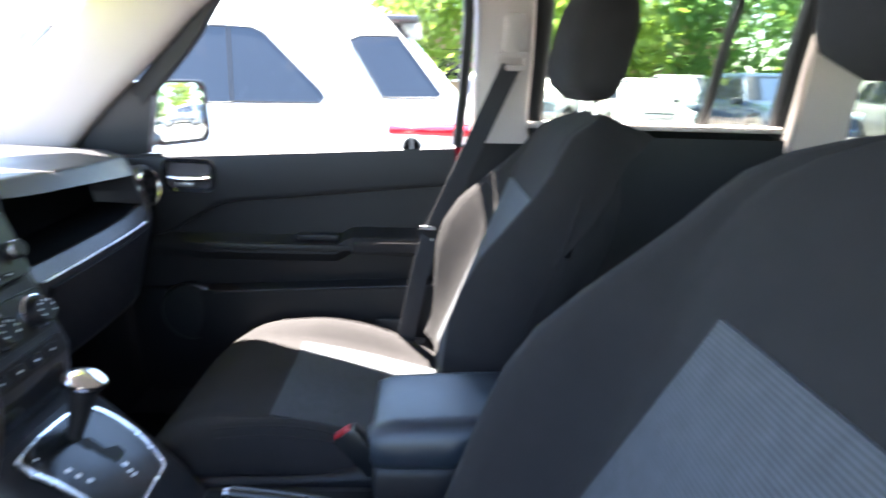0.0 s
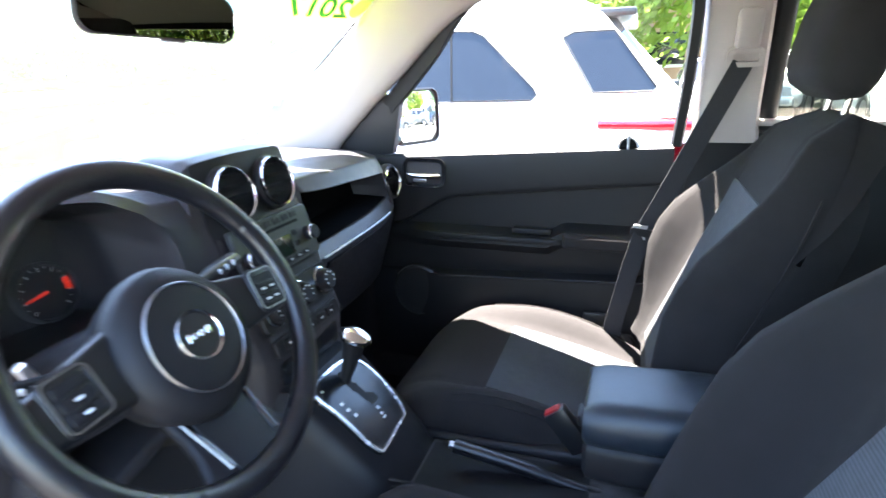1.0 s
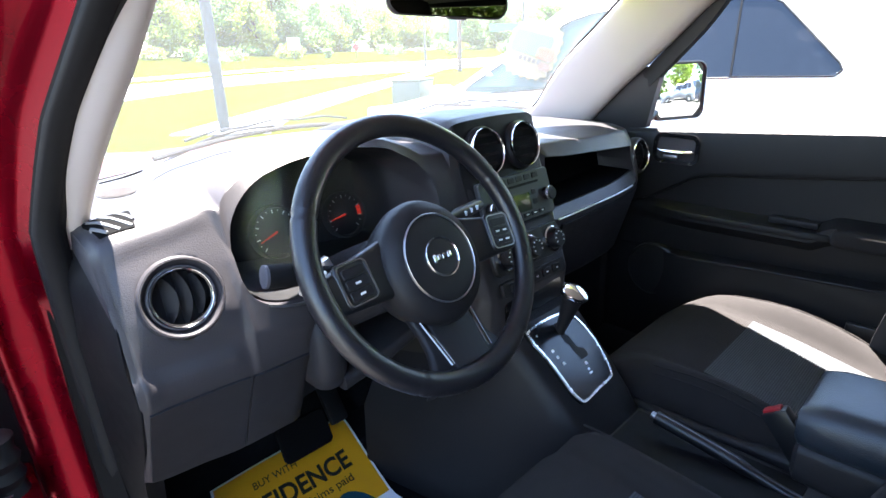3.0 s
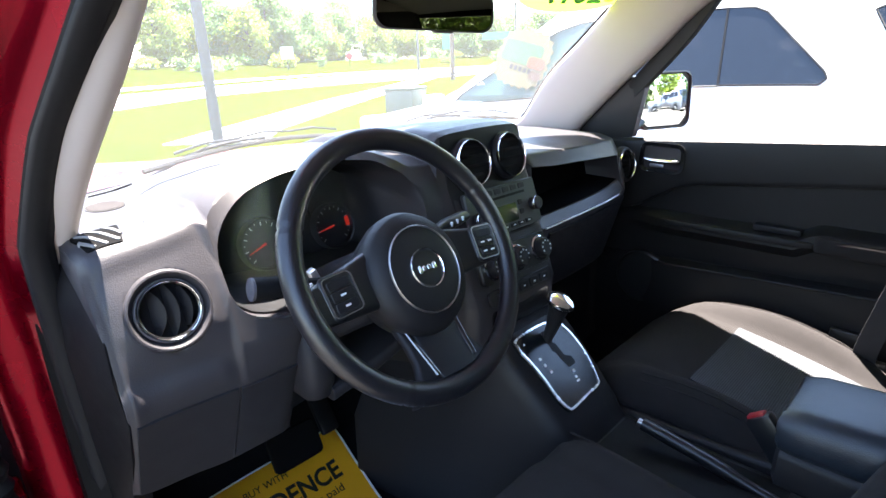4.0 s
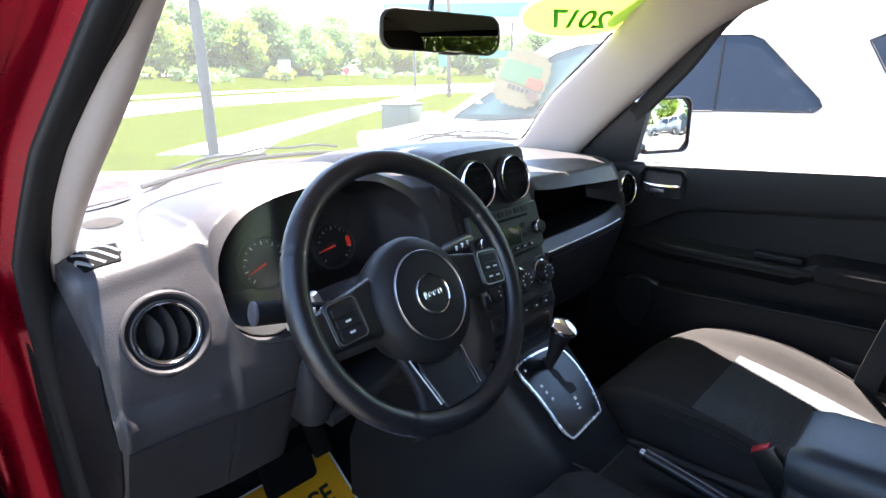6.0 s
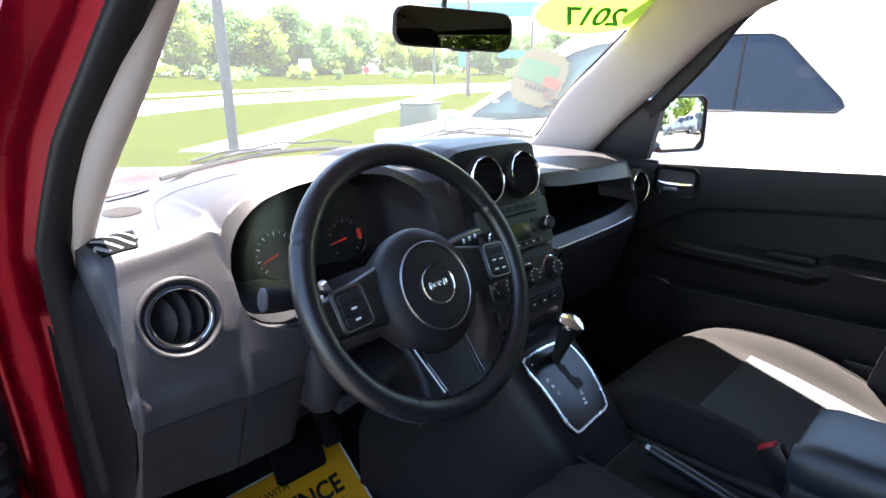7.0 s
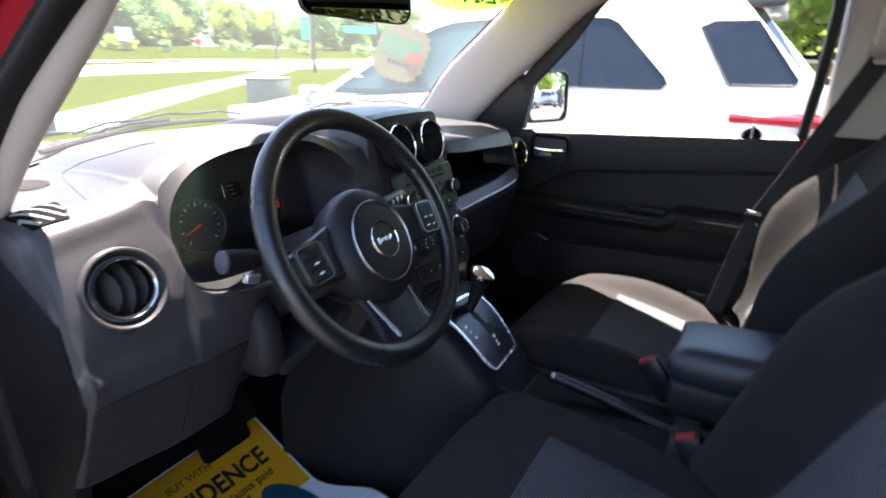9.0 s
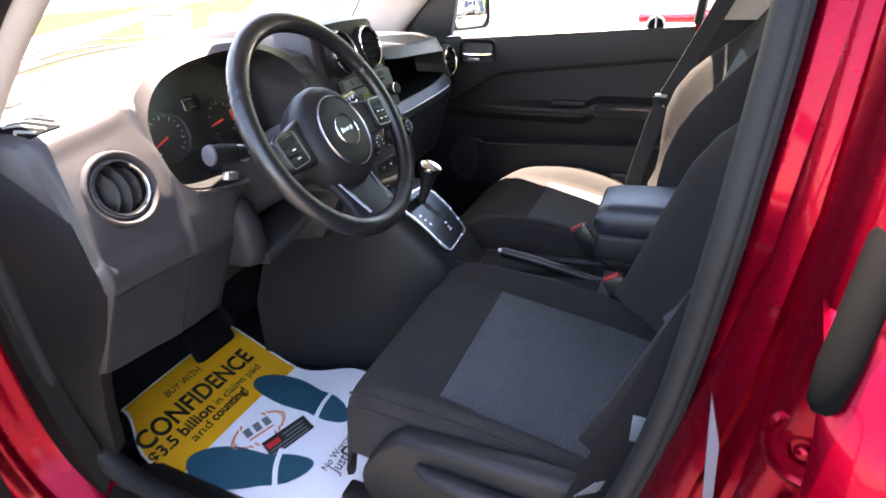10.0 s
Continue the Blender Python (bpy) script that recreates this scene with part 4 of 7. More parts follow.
def vent(centre, facing, r, ring_mat, up=(0, 0, 1), vanes=4, tall=True, bowl=True):
    n = Vector(facing).normalized()
    x = Vector(up).cross(n).normalized()
    m = basis(centre, x, n.cross(x))
    deep = -0.015 if bowl else -0.007
    v = part("air_vent", lathe([(r * 1.34, -0.010), (r * 1.32, -0.002), (r * 1.27, 0.0016), (r * 1.215, 0.0018), (r * 1.19, 0.0), (r * 1.12, -0.007), (r * 1.04, -0.0115), (r * 0.95, -0.014)] if tall else [(r * 1.24, -0.016), (r * 1.21, -0.004), (r * 1.12, 0.003), (r * 1.02, 0.002), (r * 0.98, -0.012)] if bowl else [(r * 1.10, -0.02), (r * 1.10, -0.004), (r * 0.99, 0.002), (r * 0.96, -0.01)], m, 40), DASH if bowl else DASH_DARK, dash, "round air vent")
    if tall:
        m = m @ Matrix.Translation((0, 0, -0.009))
        part("vent_collar", lathe([(r * 1.035, -0.004), (r * 1.03, 0.0035), (r * 1.01, 0.0050), (r * 0.98, 0.0040), (r * 0.955, -0.003)], m, 48), VENT_SILVER, v, "brushed grey collar of the vent")
        part("vent_bezel", lathe([(r * 0.90, 0.005), (r * 0.87, 0.004), (r * 0.845, -0.004), (r * 0.845, -0.012)], m, 48), PIANO, v)
    part("vent_ring", lathe([(r * 0.955, -0.002), (r * 0.95, 0.005), (r * 0.935, 0.0068), (r * 0.915, 0.006), (r * 0.905, 0.002), (r * 0.93, -0.008), (r * 0.955, -0.002)] if tall else [(r * 1.01, -0.002), (r * 1.005, 0.005), (r * 0.985, 0.0075), (r * 0.955, 0.006), (r * 0.945, 0.0), (r * 0.96, -0.01), (r * 1.01, -0.002)], m, 48), ring_mat, v)
    part("vent_back", lathe([(0.0, deep), (r * 0.5, deep), (r * 0.96, deep + 0.002), (r * 0.96, deep - 0.002), (0.0, deep - 0.003)], m, 32), VENT_BLACK, v)
    for k in range(vanes):
        o = (-0.40 + 0.46 * k) * r if tall else (k - (vanes - 1) / 2) / vanes * 1.65 * r
        h = math.sqrt(max(1e-6, ((0.84 if bowl else 0.88) * r) ** 2 - o * o))
        vane = bmesh.new()
        secs = []
        for t in np.linspace(-1, 1, 9):
            bulge = 0.010 * (1 - t * t)
            bow = (0.30 - 0.06 * k) * r
            a = m @ (Vector((o + bow * (1 - t * t), t * h, deep + 0.010 + 0.6 * bulge)) if tall else Vector((t * h, o, deep + 0.006 + 0.4 * bulge)))
            b = m @ (Vector((o - 0.10 * r, t * h, deep + 0.001)) if tall else Vector((t * h, o + 0.006, deep + 0.002)))
            nn = m.to_3x3() @ Vector((0, 0, 1))
            secs.append([a, a - nn * 0.003, b - nn * 0.003, b])
        add_loft(vane, secs)
        part("vane", vane, DASH_DARK if bowl and tall else VENT_BLACK, v)
    return v


VENT_SILVER = mat("vent_collar_grey", (0.095, 0.090, 0.100), 0.36, var=0.08, scale=30)
vent(DISH, DISH_AXIS, 0.0425, CHROME, vanes=3)
vent((-0.058, 0.190, 1.074), (0, -1, 0.26), 0.045, CHROME, vanes=4, tall=False, bowl=False)
vent((0.058, 0.190, 1.074), (0, -1, 0.26), 0.045, CHROME, vanes=4, tall=False, bowl=False)
vent((0.641, 0.220, 0.962), (-0.05, -1, 0.16), 0.042, CHROME, vanes=4, tall=False)


def lofted_patch(xa, xb, ta, tb, i, off, n=6):
    secs = []
    for x in np.linspace(xa, xb, n):
        s = dash_surface(x)
        p, q = Vector(s[i]), Vector(s[i + 1])
        up = Vector((0, 0, 1))
        secs.append([p.lerp(q, ta), p.lerp(q, ta) + up * off, p.lerp(q, tb) + up * off, p.lerp(q, tb)])
    return loft(secs)


# Lighter than the dash plastic: sun on the bars put into their colour.
GRILLE_BAR_LIT = mat("sunlit_grille_bar", (0.16, 0.157, 0.157), 0.5, var=0.08)
GRILLE_DARK = mat("grille_dark", (0.014, 0.014, 0.015), 0.6, var=0.1)


def on_dash(x, y, off=0.0):
    """A point on the dash's top pad, raised by off."""
    pad = dash_surface(x)[:6][::-1]
    return Vector((x, y, float(np.interp(y, [p[1] for p in pad], [p[2] for p in pad])) + off))


def pad_patch(outline, low, high):
    """A thin piece of the given plan that follows the top pad."""
    n = len(outline)
    cx, cy = sum(p[0] for p in outline) / n, sum(p[1] for p in outline) / n
    rings = [[on_dash(x, y, low) for x, y in outline]]
    for k in (1.0, 0.66, 0.33, 0.02):
        rings.append([on_dash(lerp(cx, x, k), lerp(cy, y, k), high) for x, y in outline])
    return loft(rings)


# side defroster grille: a black slanted slot with four sunlit-toned bars running along it
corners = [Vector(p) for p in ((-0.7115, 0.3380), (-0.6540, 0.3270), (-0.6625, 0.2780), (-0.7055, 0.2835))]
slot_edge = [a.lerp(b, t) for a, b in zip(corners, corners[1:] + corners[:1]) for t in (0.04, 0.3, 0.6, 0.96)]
dg = part("defroster_grille", pad_patch([(p.x, p.y) for p in slot_edge], -0.004, 0.0045), SHADE_BLACK, dash, "black side defroster grille with slanted bars in a sunlit tone", smooth=0)
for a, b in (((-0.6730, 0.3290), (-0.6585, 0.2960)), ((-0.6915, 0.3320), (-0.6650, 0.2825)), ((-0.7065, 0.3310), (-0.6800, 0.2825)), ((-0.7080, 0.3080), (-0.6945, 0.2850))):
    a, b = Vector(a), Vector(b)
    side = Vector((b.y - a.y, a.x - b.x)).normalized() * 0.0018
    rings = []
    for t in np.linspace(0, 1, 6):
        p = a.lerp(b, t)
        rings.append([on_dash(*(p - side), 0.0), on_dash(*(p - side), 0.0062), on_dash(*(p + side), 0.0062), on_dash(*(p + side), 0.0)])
    part("bar", loft(rings), GRILLE_BAR_LIT, dg)
# oval speaker grille with a fine mesh, the screen slot and the seam of the top pad
oval = [(-0.632 + 0.025 * math.cos(a) - 0.006 * math.sin(a), 0.461 + 0.040 * math.sin(a)) for a in np.linspace(0, 2 * math.pi, 33)[:-1]]
sg = part("speaker_grille", pad_patch(oval, -0.004, 0.0012), GRILLE_DARK, dash, "fine oval speaker grille in the dash top")
for k in range(-6, 7):
    y = k * 0.0058
    half = 0.023 * math.sqrt(1 - (y / 0.040) ** 2)
    part("grille_rib", tube([on_dash(-0.632 - 0.15 * y + half * t, 0.461 + y, 0.0018) for t in (-1, 0, 1)], 0.0011, 5), DASH, sg)
part("screen_defroster", pad_patch([(-0.620, 0.606), (-0.584, 0.600), (-0.549, 0.594), (-0.548, 0.602), (-0.584, 0.609), (-0.619, 0.614)], -0.004, 0.002), VENT_BLACK, dash, "black slot below the windscreen")
seam = smooth_path([on_dash(x, y, 0.0004) for x, y in ((-0.624, 0.312), (-0.612, 0.36), (-0.597, 0.413), (-0.575, 0.466), (-0.545, 0.468), (-0.512, 0.420), (-0.470, 0.385))], 6)
part("pad_seam", tube([on_dash(p.x, p.y, 0.0002) for p in seam], 0.0009, 5), DASH, dash, "fine seam of the top pad")

# instruments
cl = part("instrument_cluster", lofted_patch(-0.25, -0.249, 0, 1, 0, 0.001, 2), BLACK, dash, "black instrument cluster")
NEEDLE = glow("needle_red", (0.55, 0.03, 0.015), 0.04)
TICK = mat("dial_white", (0.75, 0.76, 0.78), 0.5, var=0.02)
DIAL = mat("dial_face", (0.02, 0.021, 0.024), 0.5, var=0.05)
for gx, r, ang in ((-0.418, 0.047, 200), (-0.272, 0.044, 190)):
    gm = basis((gx, 0.372 if r > 0.04 else 0.376, 0.964), (1, 0, 0), (0, 0.22, 1))
    g = part("gauge", lathe([(0, 0.001), (r * 0.9, 0.001), (r * 0.93, 0.010), (r, 0.012), (r * 1.04, 0.002), (r * 1.04, -0.008)], gm, 36), DIAL, dash, "round dial with white marks")
    tk = bmesh.new()
    for k in range(17):
        a = radians(225 - k * 270 / 16)
        l = 0.80 if k % 2 else 0.72
        c, s = math.cos(a), math.sin(a)
        add_tube(tk, [gm @ Vector((c * r * l, s * r * l, 0.002)), gm @ Vector((c * r * 0.86, s * r * 0.86, 0.002))], 0.0007 if k % 2 else 0.001, 4)
    part("dial_marks", tk, TICK, g)
    a = radians(ang)
    part("needle", tube([gm @ Vector((0, 0, 0.005)), gm @ Vector((math.cos(a) * r * 0.78, math.sin(a) * r * 0.78, 0.005))], [0.0022, 0.0008], 6), NEEDLE, g)
    if gx > -0.3:
        red = bmesh.new()
        for k in range(3):
            a = radians(15 - k * 11)
            add_box(red, (r * 0.78, 0, 0.002), (r * 0.2, 0.006, 0.001), 0, gm @ Matrix.Rotation(a, 4, "Z"))
        part("red_zone", red, NEEDLE, g)
trip = part("trip_display", plate(rrect(0.040, 0.030, 0.003), basis((-0.342, 0.374, 1.012), (1, 0, 0), (0, 0.22, 1)), 0.004, 0.001), PIANO, dash, "small dark trip display between the dials")
for k, wd in enumerate((0.018, 0.010, 0.014)):
    part("display_bar", box((-0.004 + 0.002 * k, 0.009 - 0.008 * k, 0.0045), (wd, 0.0015, 0.0006), 0, basis((-0.342, 0.374, 1.012), (1, 0, 0), (0, 0.22, 1))), mat("display_mark", (0.16, 0.16, 0.17), 0.5), trip)
lensm = bmesh.new()
secs = []
for x in np.linspace(-0.545, -0.232, 24):
    s = dash_surface(x)
    a, d = Vector(s[5]), Vector(s[8])
    back = 0.535 * max(0.0, -0.415 - x)
    secs.append([Vector((x, lerp(0.315, 0.278, t) + back, lerp(a.z - 0.006, d.z + 0.004, t))) for t in np.linspace(0, 1, 7)])
add_loft(lensm, secs, closed=False)
part("cluster_lens", lensm, pane("cluster_lens_glass", (0.90, 0.90, 0.90), 1.5, rough=0.22), dash, "clear curved lens over the dials").visible_shadow = False

# radio
rm = basis((0.004, 0.168, 0.972), (1, 0, 0), (0, 0.32, 1))
rad = part("radio", plate(rrect(0.222, 0.096, 0.006), rm, 0.010, 0.003), mat("radio_grey", (0.030, 0.031, 0.032), 0.4, var=0.1, scale=30), dash, "dark grey car radio with disc slot and display")
part("disc_slot", plate(rrect(0.150, 0.005, 0.002), rm @ Matrix.Translation((-0.005, 0.024, 0.0095)), 0.002), VENT_BLACK, rad)
part("display", plate(rrect(0.090, 0.036, 0.003), rm @ Matrix.Translation((-0.012, -0.012, 0.0095)), 0.002), mat("display_glass", (0.018, 0.028, 0.020), 0.04, var=0.1, spec=0.5), rad, "dark green glossy display")
for sx in (-1, 1):
    part("radio_knob", lathe([(0.014, 0), (0.014, 0.016), (0.012, 0.019), (0, 0.019)], rm @ Matrix.Translation((0.089 * sx, -0.008, 0.009)), 24), DASH_DARK, rad)
    part("knob_ring", lathe([(0.0148, 0.010), (0.0148, 0.014), (0.0135, 0.0165), (0.013, 0.014)], rm @ Matrix.Translation((0.089 * sx, -0.008, 0.009)), 24), CHROME, rad)
for k in range(6):
    part("button", plate(rrect(0.020, 0.009, 0.002), rm @ Matrix.Translation((-0.062 + k * 0.025, -0.038, 0.009)), 0.003, 0.001), DASH_DARK, rad)
    part("button", plate(rrect(0.020, 0.012, 0.002), rm @ Matrix.Translation((-0.066 + k * 0.026, 0.037, 0.009)), 0.0025, 0.001), DASH_DARK, rad)
    part("button_mark", box((-0.062 + k * 0.025, -0.038, 0.0125), (0.007, 0.0022, 0.0006), 0, rm), TICK, rad)
for sx in (-1, 1):
    for k in range(2):
        part("button", plate(rrect(0.013, 0.011, 0.002), rm @ Matrix.Translation((0.052 * sx - 0.004, 0.004 - k * 0.020, 0.009)), 0.003, 0.001), DASH_DARK, rad)
# heater controls
hm = basis((0.004, 0.139, 0.872), (1, 0, 0), (0, 0.36, 1))
hc = part("heater_panel", plate(rrect(0.226, 0.066, 0.014), hm, 0.010, 0.003), BLACK, dash, "black heater panel with three round knobs")
for k, x in enumerate((-0.077, 0.0, 0.077)):
    kb = part("heater_knob", lathe([(0.026, 0), (0.026, 0.004), (0.021, 0.006), (0.020, 0.020), (0.018, 0.023), (0, 0.023)], hm @ Matrix.Translation((x, 0.0, 0.009)), 28), DASH_DARK, hc)
    part("knob_ring", lathe([(0.0272, 0.0), (0.0272, 0.005), (0.0245, 0.007), (0.0235, 0.004)], hm @ Matrix.Translation((x, 0.0, 0.009)), 32), CHROME, kb)
    for j in range(7):
        a = radians(210 - j * 40)
        part("knob_mark", box((x + 0.0135 * math.cos(a), 0.0135 * math.sin(a), 0.0325), (0.003, 0.003, 0.0008), 0, hm), TICK, kb)
# lower stack: switch row, socket and pocket
lm = basis((0.004, 0.118, 0.815), (1, 0, 0), (0, 0.30, 1))
sw = part("switch_panel", plate(rrect(0.21, 0.030, 0.006), lm, 0.006, 0.002), BLACK, dash, "row of small black switches and socket")
for k in range(5):
    part("switch", plate(rrect(0.026, 0.018, 0.003), lm @ Matrix.Translation((-0.070 + k * 0.035, 0, 0.005)), 0.005, 0.0015), DASH_DARK, sw)
    part("switch_mark", box((-0.070 + k * 0.035, 0, 0.0104), (0.006, 0.003, 0.0006), 0, lm), TICK, sw)
pk = basis((0.004, 0.116, 0.765), (1, 0, 0), (0, 0.05, 1))
part("pocket", plate(rrect(0.19, 0.045, 0.008), pk, 0.003, 0.001), PIANO, dash, "dark open pocket below the switches")

# ---- steering wheel and column ----
WN = Vector((0, -0.872, 0.4894)).normalized()
WU = Vector((1, 0, 0))
WV = WN.cross(WU)
WC = Vector((-0.3695, 0.0275, 0.9992))
wheel = thing("steering_wheel", "black leather three-spoke steering wheel with round hub", "steering wheel", at=WC)
WL = basis((0, 0, 0), WU, WV)
WH = WL @ Matrix.Translation((0.0035, -0.018, 0.001))


def wheel_rings(R, r, a0, a1, n, squash=0.9):
    out = []
    for i in range(n + 1):
        a = radians(lerp(a0, a1, i / n))
        c = Vector((math.cos(a), math.sin(a), 0))
        out.append([WL @ (c * (R + r * math.cos(b)) + Vector((0, 0, r * squash * math.sin(b)))) for b in np.linspace(0, 2 * math.pi, 15)[:-1]])
    return out


rim = bmesh.new()
rr = wheel_rings(0.185, 0.0165, 0, 360, 240)
for i, ring in enumerate(rr):
    ang = 360 * i / 240
    near = min(abs((ang - s + 180) % 360 - 180) for s in (25, 153, 239, 302))
    if near < 2.8:
        c = sum((Vector(p) for p in ring), Vector()) / len(ring)
        rr[i] = [c + (Vector(p) - c) * (0.90 if near < 0.8 else 1.025) for p in ring]
rr = rr[:-1]
vs = [[rim.verts.new(p) for p in r] for r in rr]
for i in range(240):
    a, b = vs[i], vs[(i + 1) % 240]
    for k in range(14):
        rim.faces.new((a[k], a[(k + 1) % 14], b[(k + 1) % 14], b[k]))
part("rim", rim, LEATHER, wheel, smooth=60)
hub = lathe([(0.060, -0.075), (0.078, -0.06), (0.086, -0.03), (0.086, -0.012), (0.080, 0.000), (0.066, 0.008), (0.056, 0.012), (0.048, 0.013), (0.030, 0.0135), (0, 0.0135)], WH @ Matrix.Diagonal((1.0, 1.06, 1, 1)), 48)
part("hub", hub, DASH_DARK, wheel, "dark grey round hub cover", smooth=60)
part("hub_ring", lathe([(0.0605, 0.010), (0.0605, 0.0125), (0.0595, 0.0138), (0.0585, 0.0125), (0.0585, 0.010)], WH @ Matrix.Diagonal((1.0, 1.06, 1, 1)), 64), SATIN, wheel)
part("badge", lathe([(0.0285, 0.012), (0.0285, 0.015), (0.0275, 0.0165), (0.0255, 0.0155), (0.0250, 0.0148), (0, 0.0148)], WH, 40), BLACK, wheel, "round black badge")
part("badge_ring", lathe([(0.0292, 0.013), (0.0292, 0.016), (0.0282, 0.0175), (0.0268, 0.016)], WH, 48), CHROME, wheel)
for dx, w, h in ((-0.014, 0.005, 0.012), (-0.006, 0.006, 0.008), (0.003, 0.006, 0.008), (0.013, 0.007, 0.010)):
    part("badge_mark", plate(rrect(w, h, 0.002), WH @ Matrix.Translation((dx, 0, 0.0146)), 0.002, 0.0006), CHROME, wheel)


def spoke(x0, x1, w0, w1, z0, z1, name, th=0.020, ang=0):
    """A spoke between radii x0 and x1 along the local x turned by ang."""
    m = WL @ Matrix.Rotation(radians(ang), 4, "Z")
    secs = []
    for t in np.linspace(0, 1, 8):
        x, w, z = lerp(x0, x1, t), lerp(w0, w1, t), lerp(z0, z1, t)
        o = rrect(w, th, th * 0.35, 3)
        secs.append([m @ Vector((x, a, z + b)) for a, b in o])
    return part(name, loft(secs), BLACK, wheel)


spoke(0.060, 0.180, 0.082, 0.050, -0.022, -0.006, "spoke", 0.026, 180 + 6)
spoke(0.060, 0.180, 0.082, 0.050, -0.022, -0.006, "spoke", 0.026, -6)
# lower spoke: a splayed body with an inset panel between two bright strips
secs = []
for y, hw_, z in ((-0.055, 0.052, -0.040), (-0.085, 0.056, -0.034), (-0.110, 0.053, -0.027), (-0.135, 0.055, -0.020), (-0.155, 0.064, -0.012), (-0.172, 0.080, -0.006), (-0.184, 0.092, -0.004)):
    secs.append([WL @ Vector((a, y, z + b)) for a, b in rrect(2 * hw_, 0.016, 0.006, 3)])
part("spoke", loft(secs), DASH_DARK, wheel, smooth=50)
secs = []
for y, hw_, z in ((-0.080, 0.040, -0.027), (-0.10, 0.038, -0.021), (-0.125, 0.036, -0.014), (-0.150, 0.033, -0.006), (-0.166, 0.032, 0.000)):
    secs.append([WL @ Vector((a, y, z + b)) for a, b in rrect(2 * hw_, 0.008, 0.003, 3)])
part("spoke_panel", loft(secs), DASH_DARK, wheel, "dark inset panel in the lower spoke", smooth=50)
for sx in (-1, 1):
    part("spoke_trim", tube(smooth_path([WL @ Vector((sx * 0.046, -0.084, -0.022)), WL @ Vector((sx * 0.0435, -0.105, -0.016)), WL @ Vector((sx * 0.040, -0.130, -0.008)), WL @ Vector((sx * 0.037, -0.158, 0.002))], 4), 0.0036, 8, 0.7), BLACK_CHROME, wheel, "dark satin spoke strip")
for sx in (-1, 1):
    pm = WL @ Matrix.Translation((-0.131 if sx < 0 else 0.143, -0.011, 0.001)) @ Matrix.Rotation(radians(-4 * sx), 4, "Z")
    pod = part("switch_pod", plate(rrect(0.052, 0.060, 0.010), pm, 0.004, 0.002), BLACK, wheel, "black switch pod on the spoke")
    fr = bmesh.new()
    add_ring_strip(fr, rrect(0.046, 0.054, 0.008), pm @ Matrix.Translation((0, 0, 0.003)), 0.0016, 0.0025)
    part("pod_frame", fr, SATIN, pod)
    for k in range(3):
        part("pod_button", plate(rrect(0.034, 0.0125, 0.003), pm @ Matrix.Translation((0, -0.015 + k * 0.0145, 0.003)), 0.003, 0.001), DASH_DARK, pod)
        if k < 2:
            for j in ((-1, 1) if sx > 0 else (0,)):
                part("pod_mark", box((j * 0.008, -0.015 + k * 0.0145, 0.0064), (0.008, 0.0028, 0.0006), 0, pm), TICK, pod)

col = thing("steering_column", "dark plastic steering column shroud with two stalks", "steering column", at=WC - WN * 0.10)
cm = basis((0, 0, 0), WU, WV)
secs = []
for h, w, t, up in ((0.055, 0.088, 0.080, 0.0), (0.03, 0.105, 0.10, -0.004), (-0.05, 0.115, 0.115, -0.006), (-0.12, 0.12, 0.12, -0.006), (-0.2, 0.12, 0.12, -0.004)):
    secs.append([cm @ Vector((a, b + up, h)) for a, b in rrect(w, t, 0.025, 4)])
part("shroud", loft(secs), DASH_DARK, col)
off = Vector(col.location)
p0, p1 = Vector((-0.42, 0.088, 0.968)) - off, Vector((-0.577, 0.110, 0.998)) - off
s1 = part("stalk", tube([p0, p0.lerp(p1, 0.55), p0.lerp(p1, 0.70)], [0.008, 0.009, 0.012], 14), VENT_BLACK, col, "black lamp stalk with knurled end")
part("stalk_end", tube([p0.lerp(p1, 0.68), p0.lerp(p1, 0.72), p0.lerp(p1, 0.975)], [0.012, 0.0150, 0.0158], 20), VENT_BLACK, s1)
part("stalk_cap", tube([p0.lerp(p1, 0.975), p0.lerp(p1, 0.995), p1], [0.0156, 0.0152, 0.0135], 20), mat("stalk_cap_grey", (0.050, 0.048, 0.060), 0.5, var=0.05), s1, "grey cap on the stalk end")
for k in range(3):
    part("stalk_mark", box((0, 0, 0), (0.003, 0.004, 0.006), 0, Matrix.Translation(p0.lerp(p1, 0.45 + 0.07 * k) + Vector((0, -0.0115, 0.002)))), TICK, s1)
q0, q1 = Vector((-0.31, 0.09, 0.998)) - off, Vector((-0.172, 0.112, 1.006)) - off
s2 = part("stalk", tube([q0, q0.lerp(q1, 0.45), q0.lerp(q1, 0.6), q1], [0.009, 0.010, 0.015, 0.013], 14, 0.7), BLACK, col, "black wiper stalk")
for k in range(3):
    part("stalk_mark", box((0, 0, 0), (0.003, 0.004, 0.007), 0, Matrix.Translation(q0.lerp(q1, 0.60 + 0.12 * k) + Vector((0, -0.014, 0.004)))), TICK, s2)
part("column_bracket", box((0, 0, 0), (0.012, 0.014, 0.030), 0.002, Matrix.Translation(Vector((-0.447, 0.168, 0.960)) - off) @ Matrix.Rotation(radians(-25), 4, "Y")), STEEL, col, "bright steel bracket")
part("column_bracket", box((0, 0, 0), (0.026, 0.014, 0.014), 0.003, Matrix.Translation(Vector((-0.484, 0.168, 0.931)) - off) @ Matrix.Rotation(radians(15), 4, "Y")), STEEL, col, "bright steel bracket")
ig = basis(Vector((-0.285, 0.045, 0.905)) - off, (1, 0, 0), (0, 0.52, 0.855))
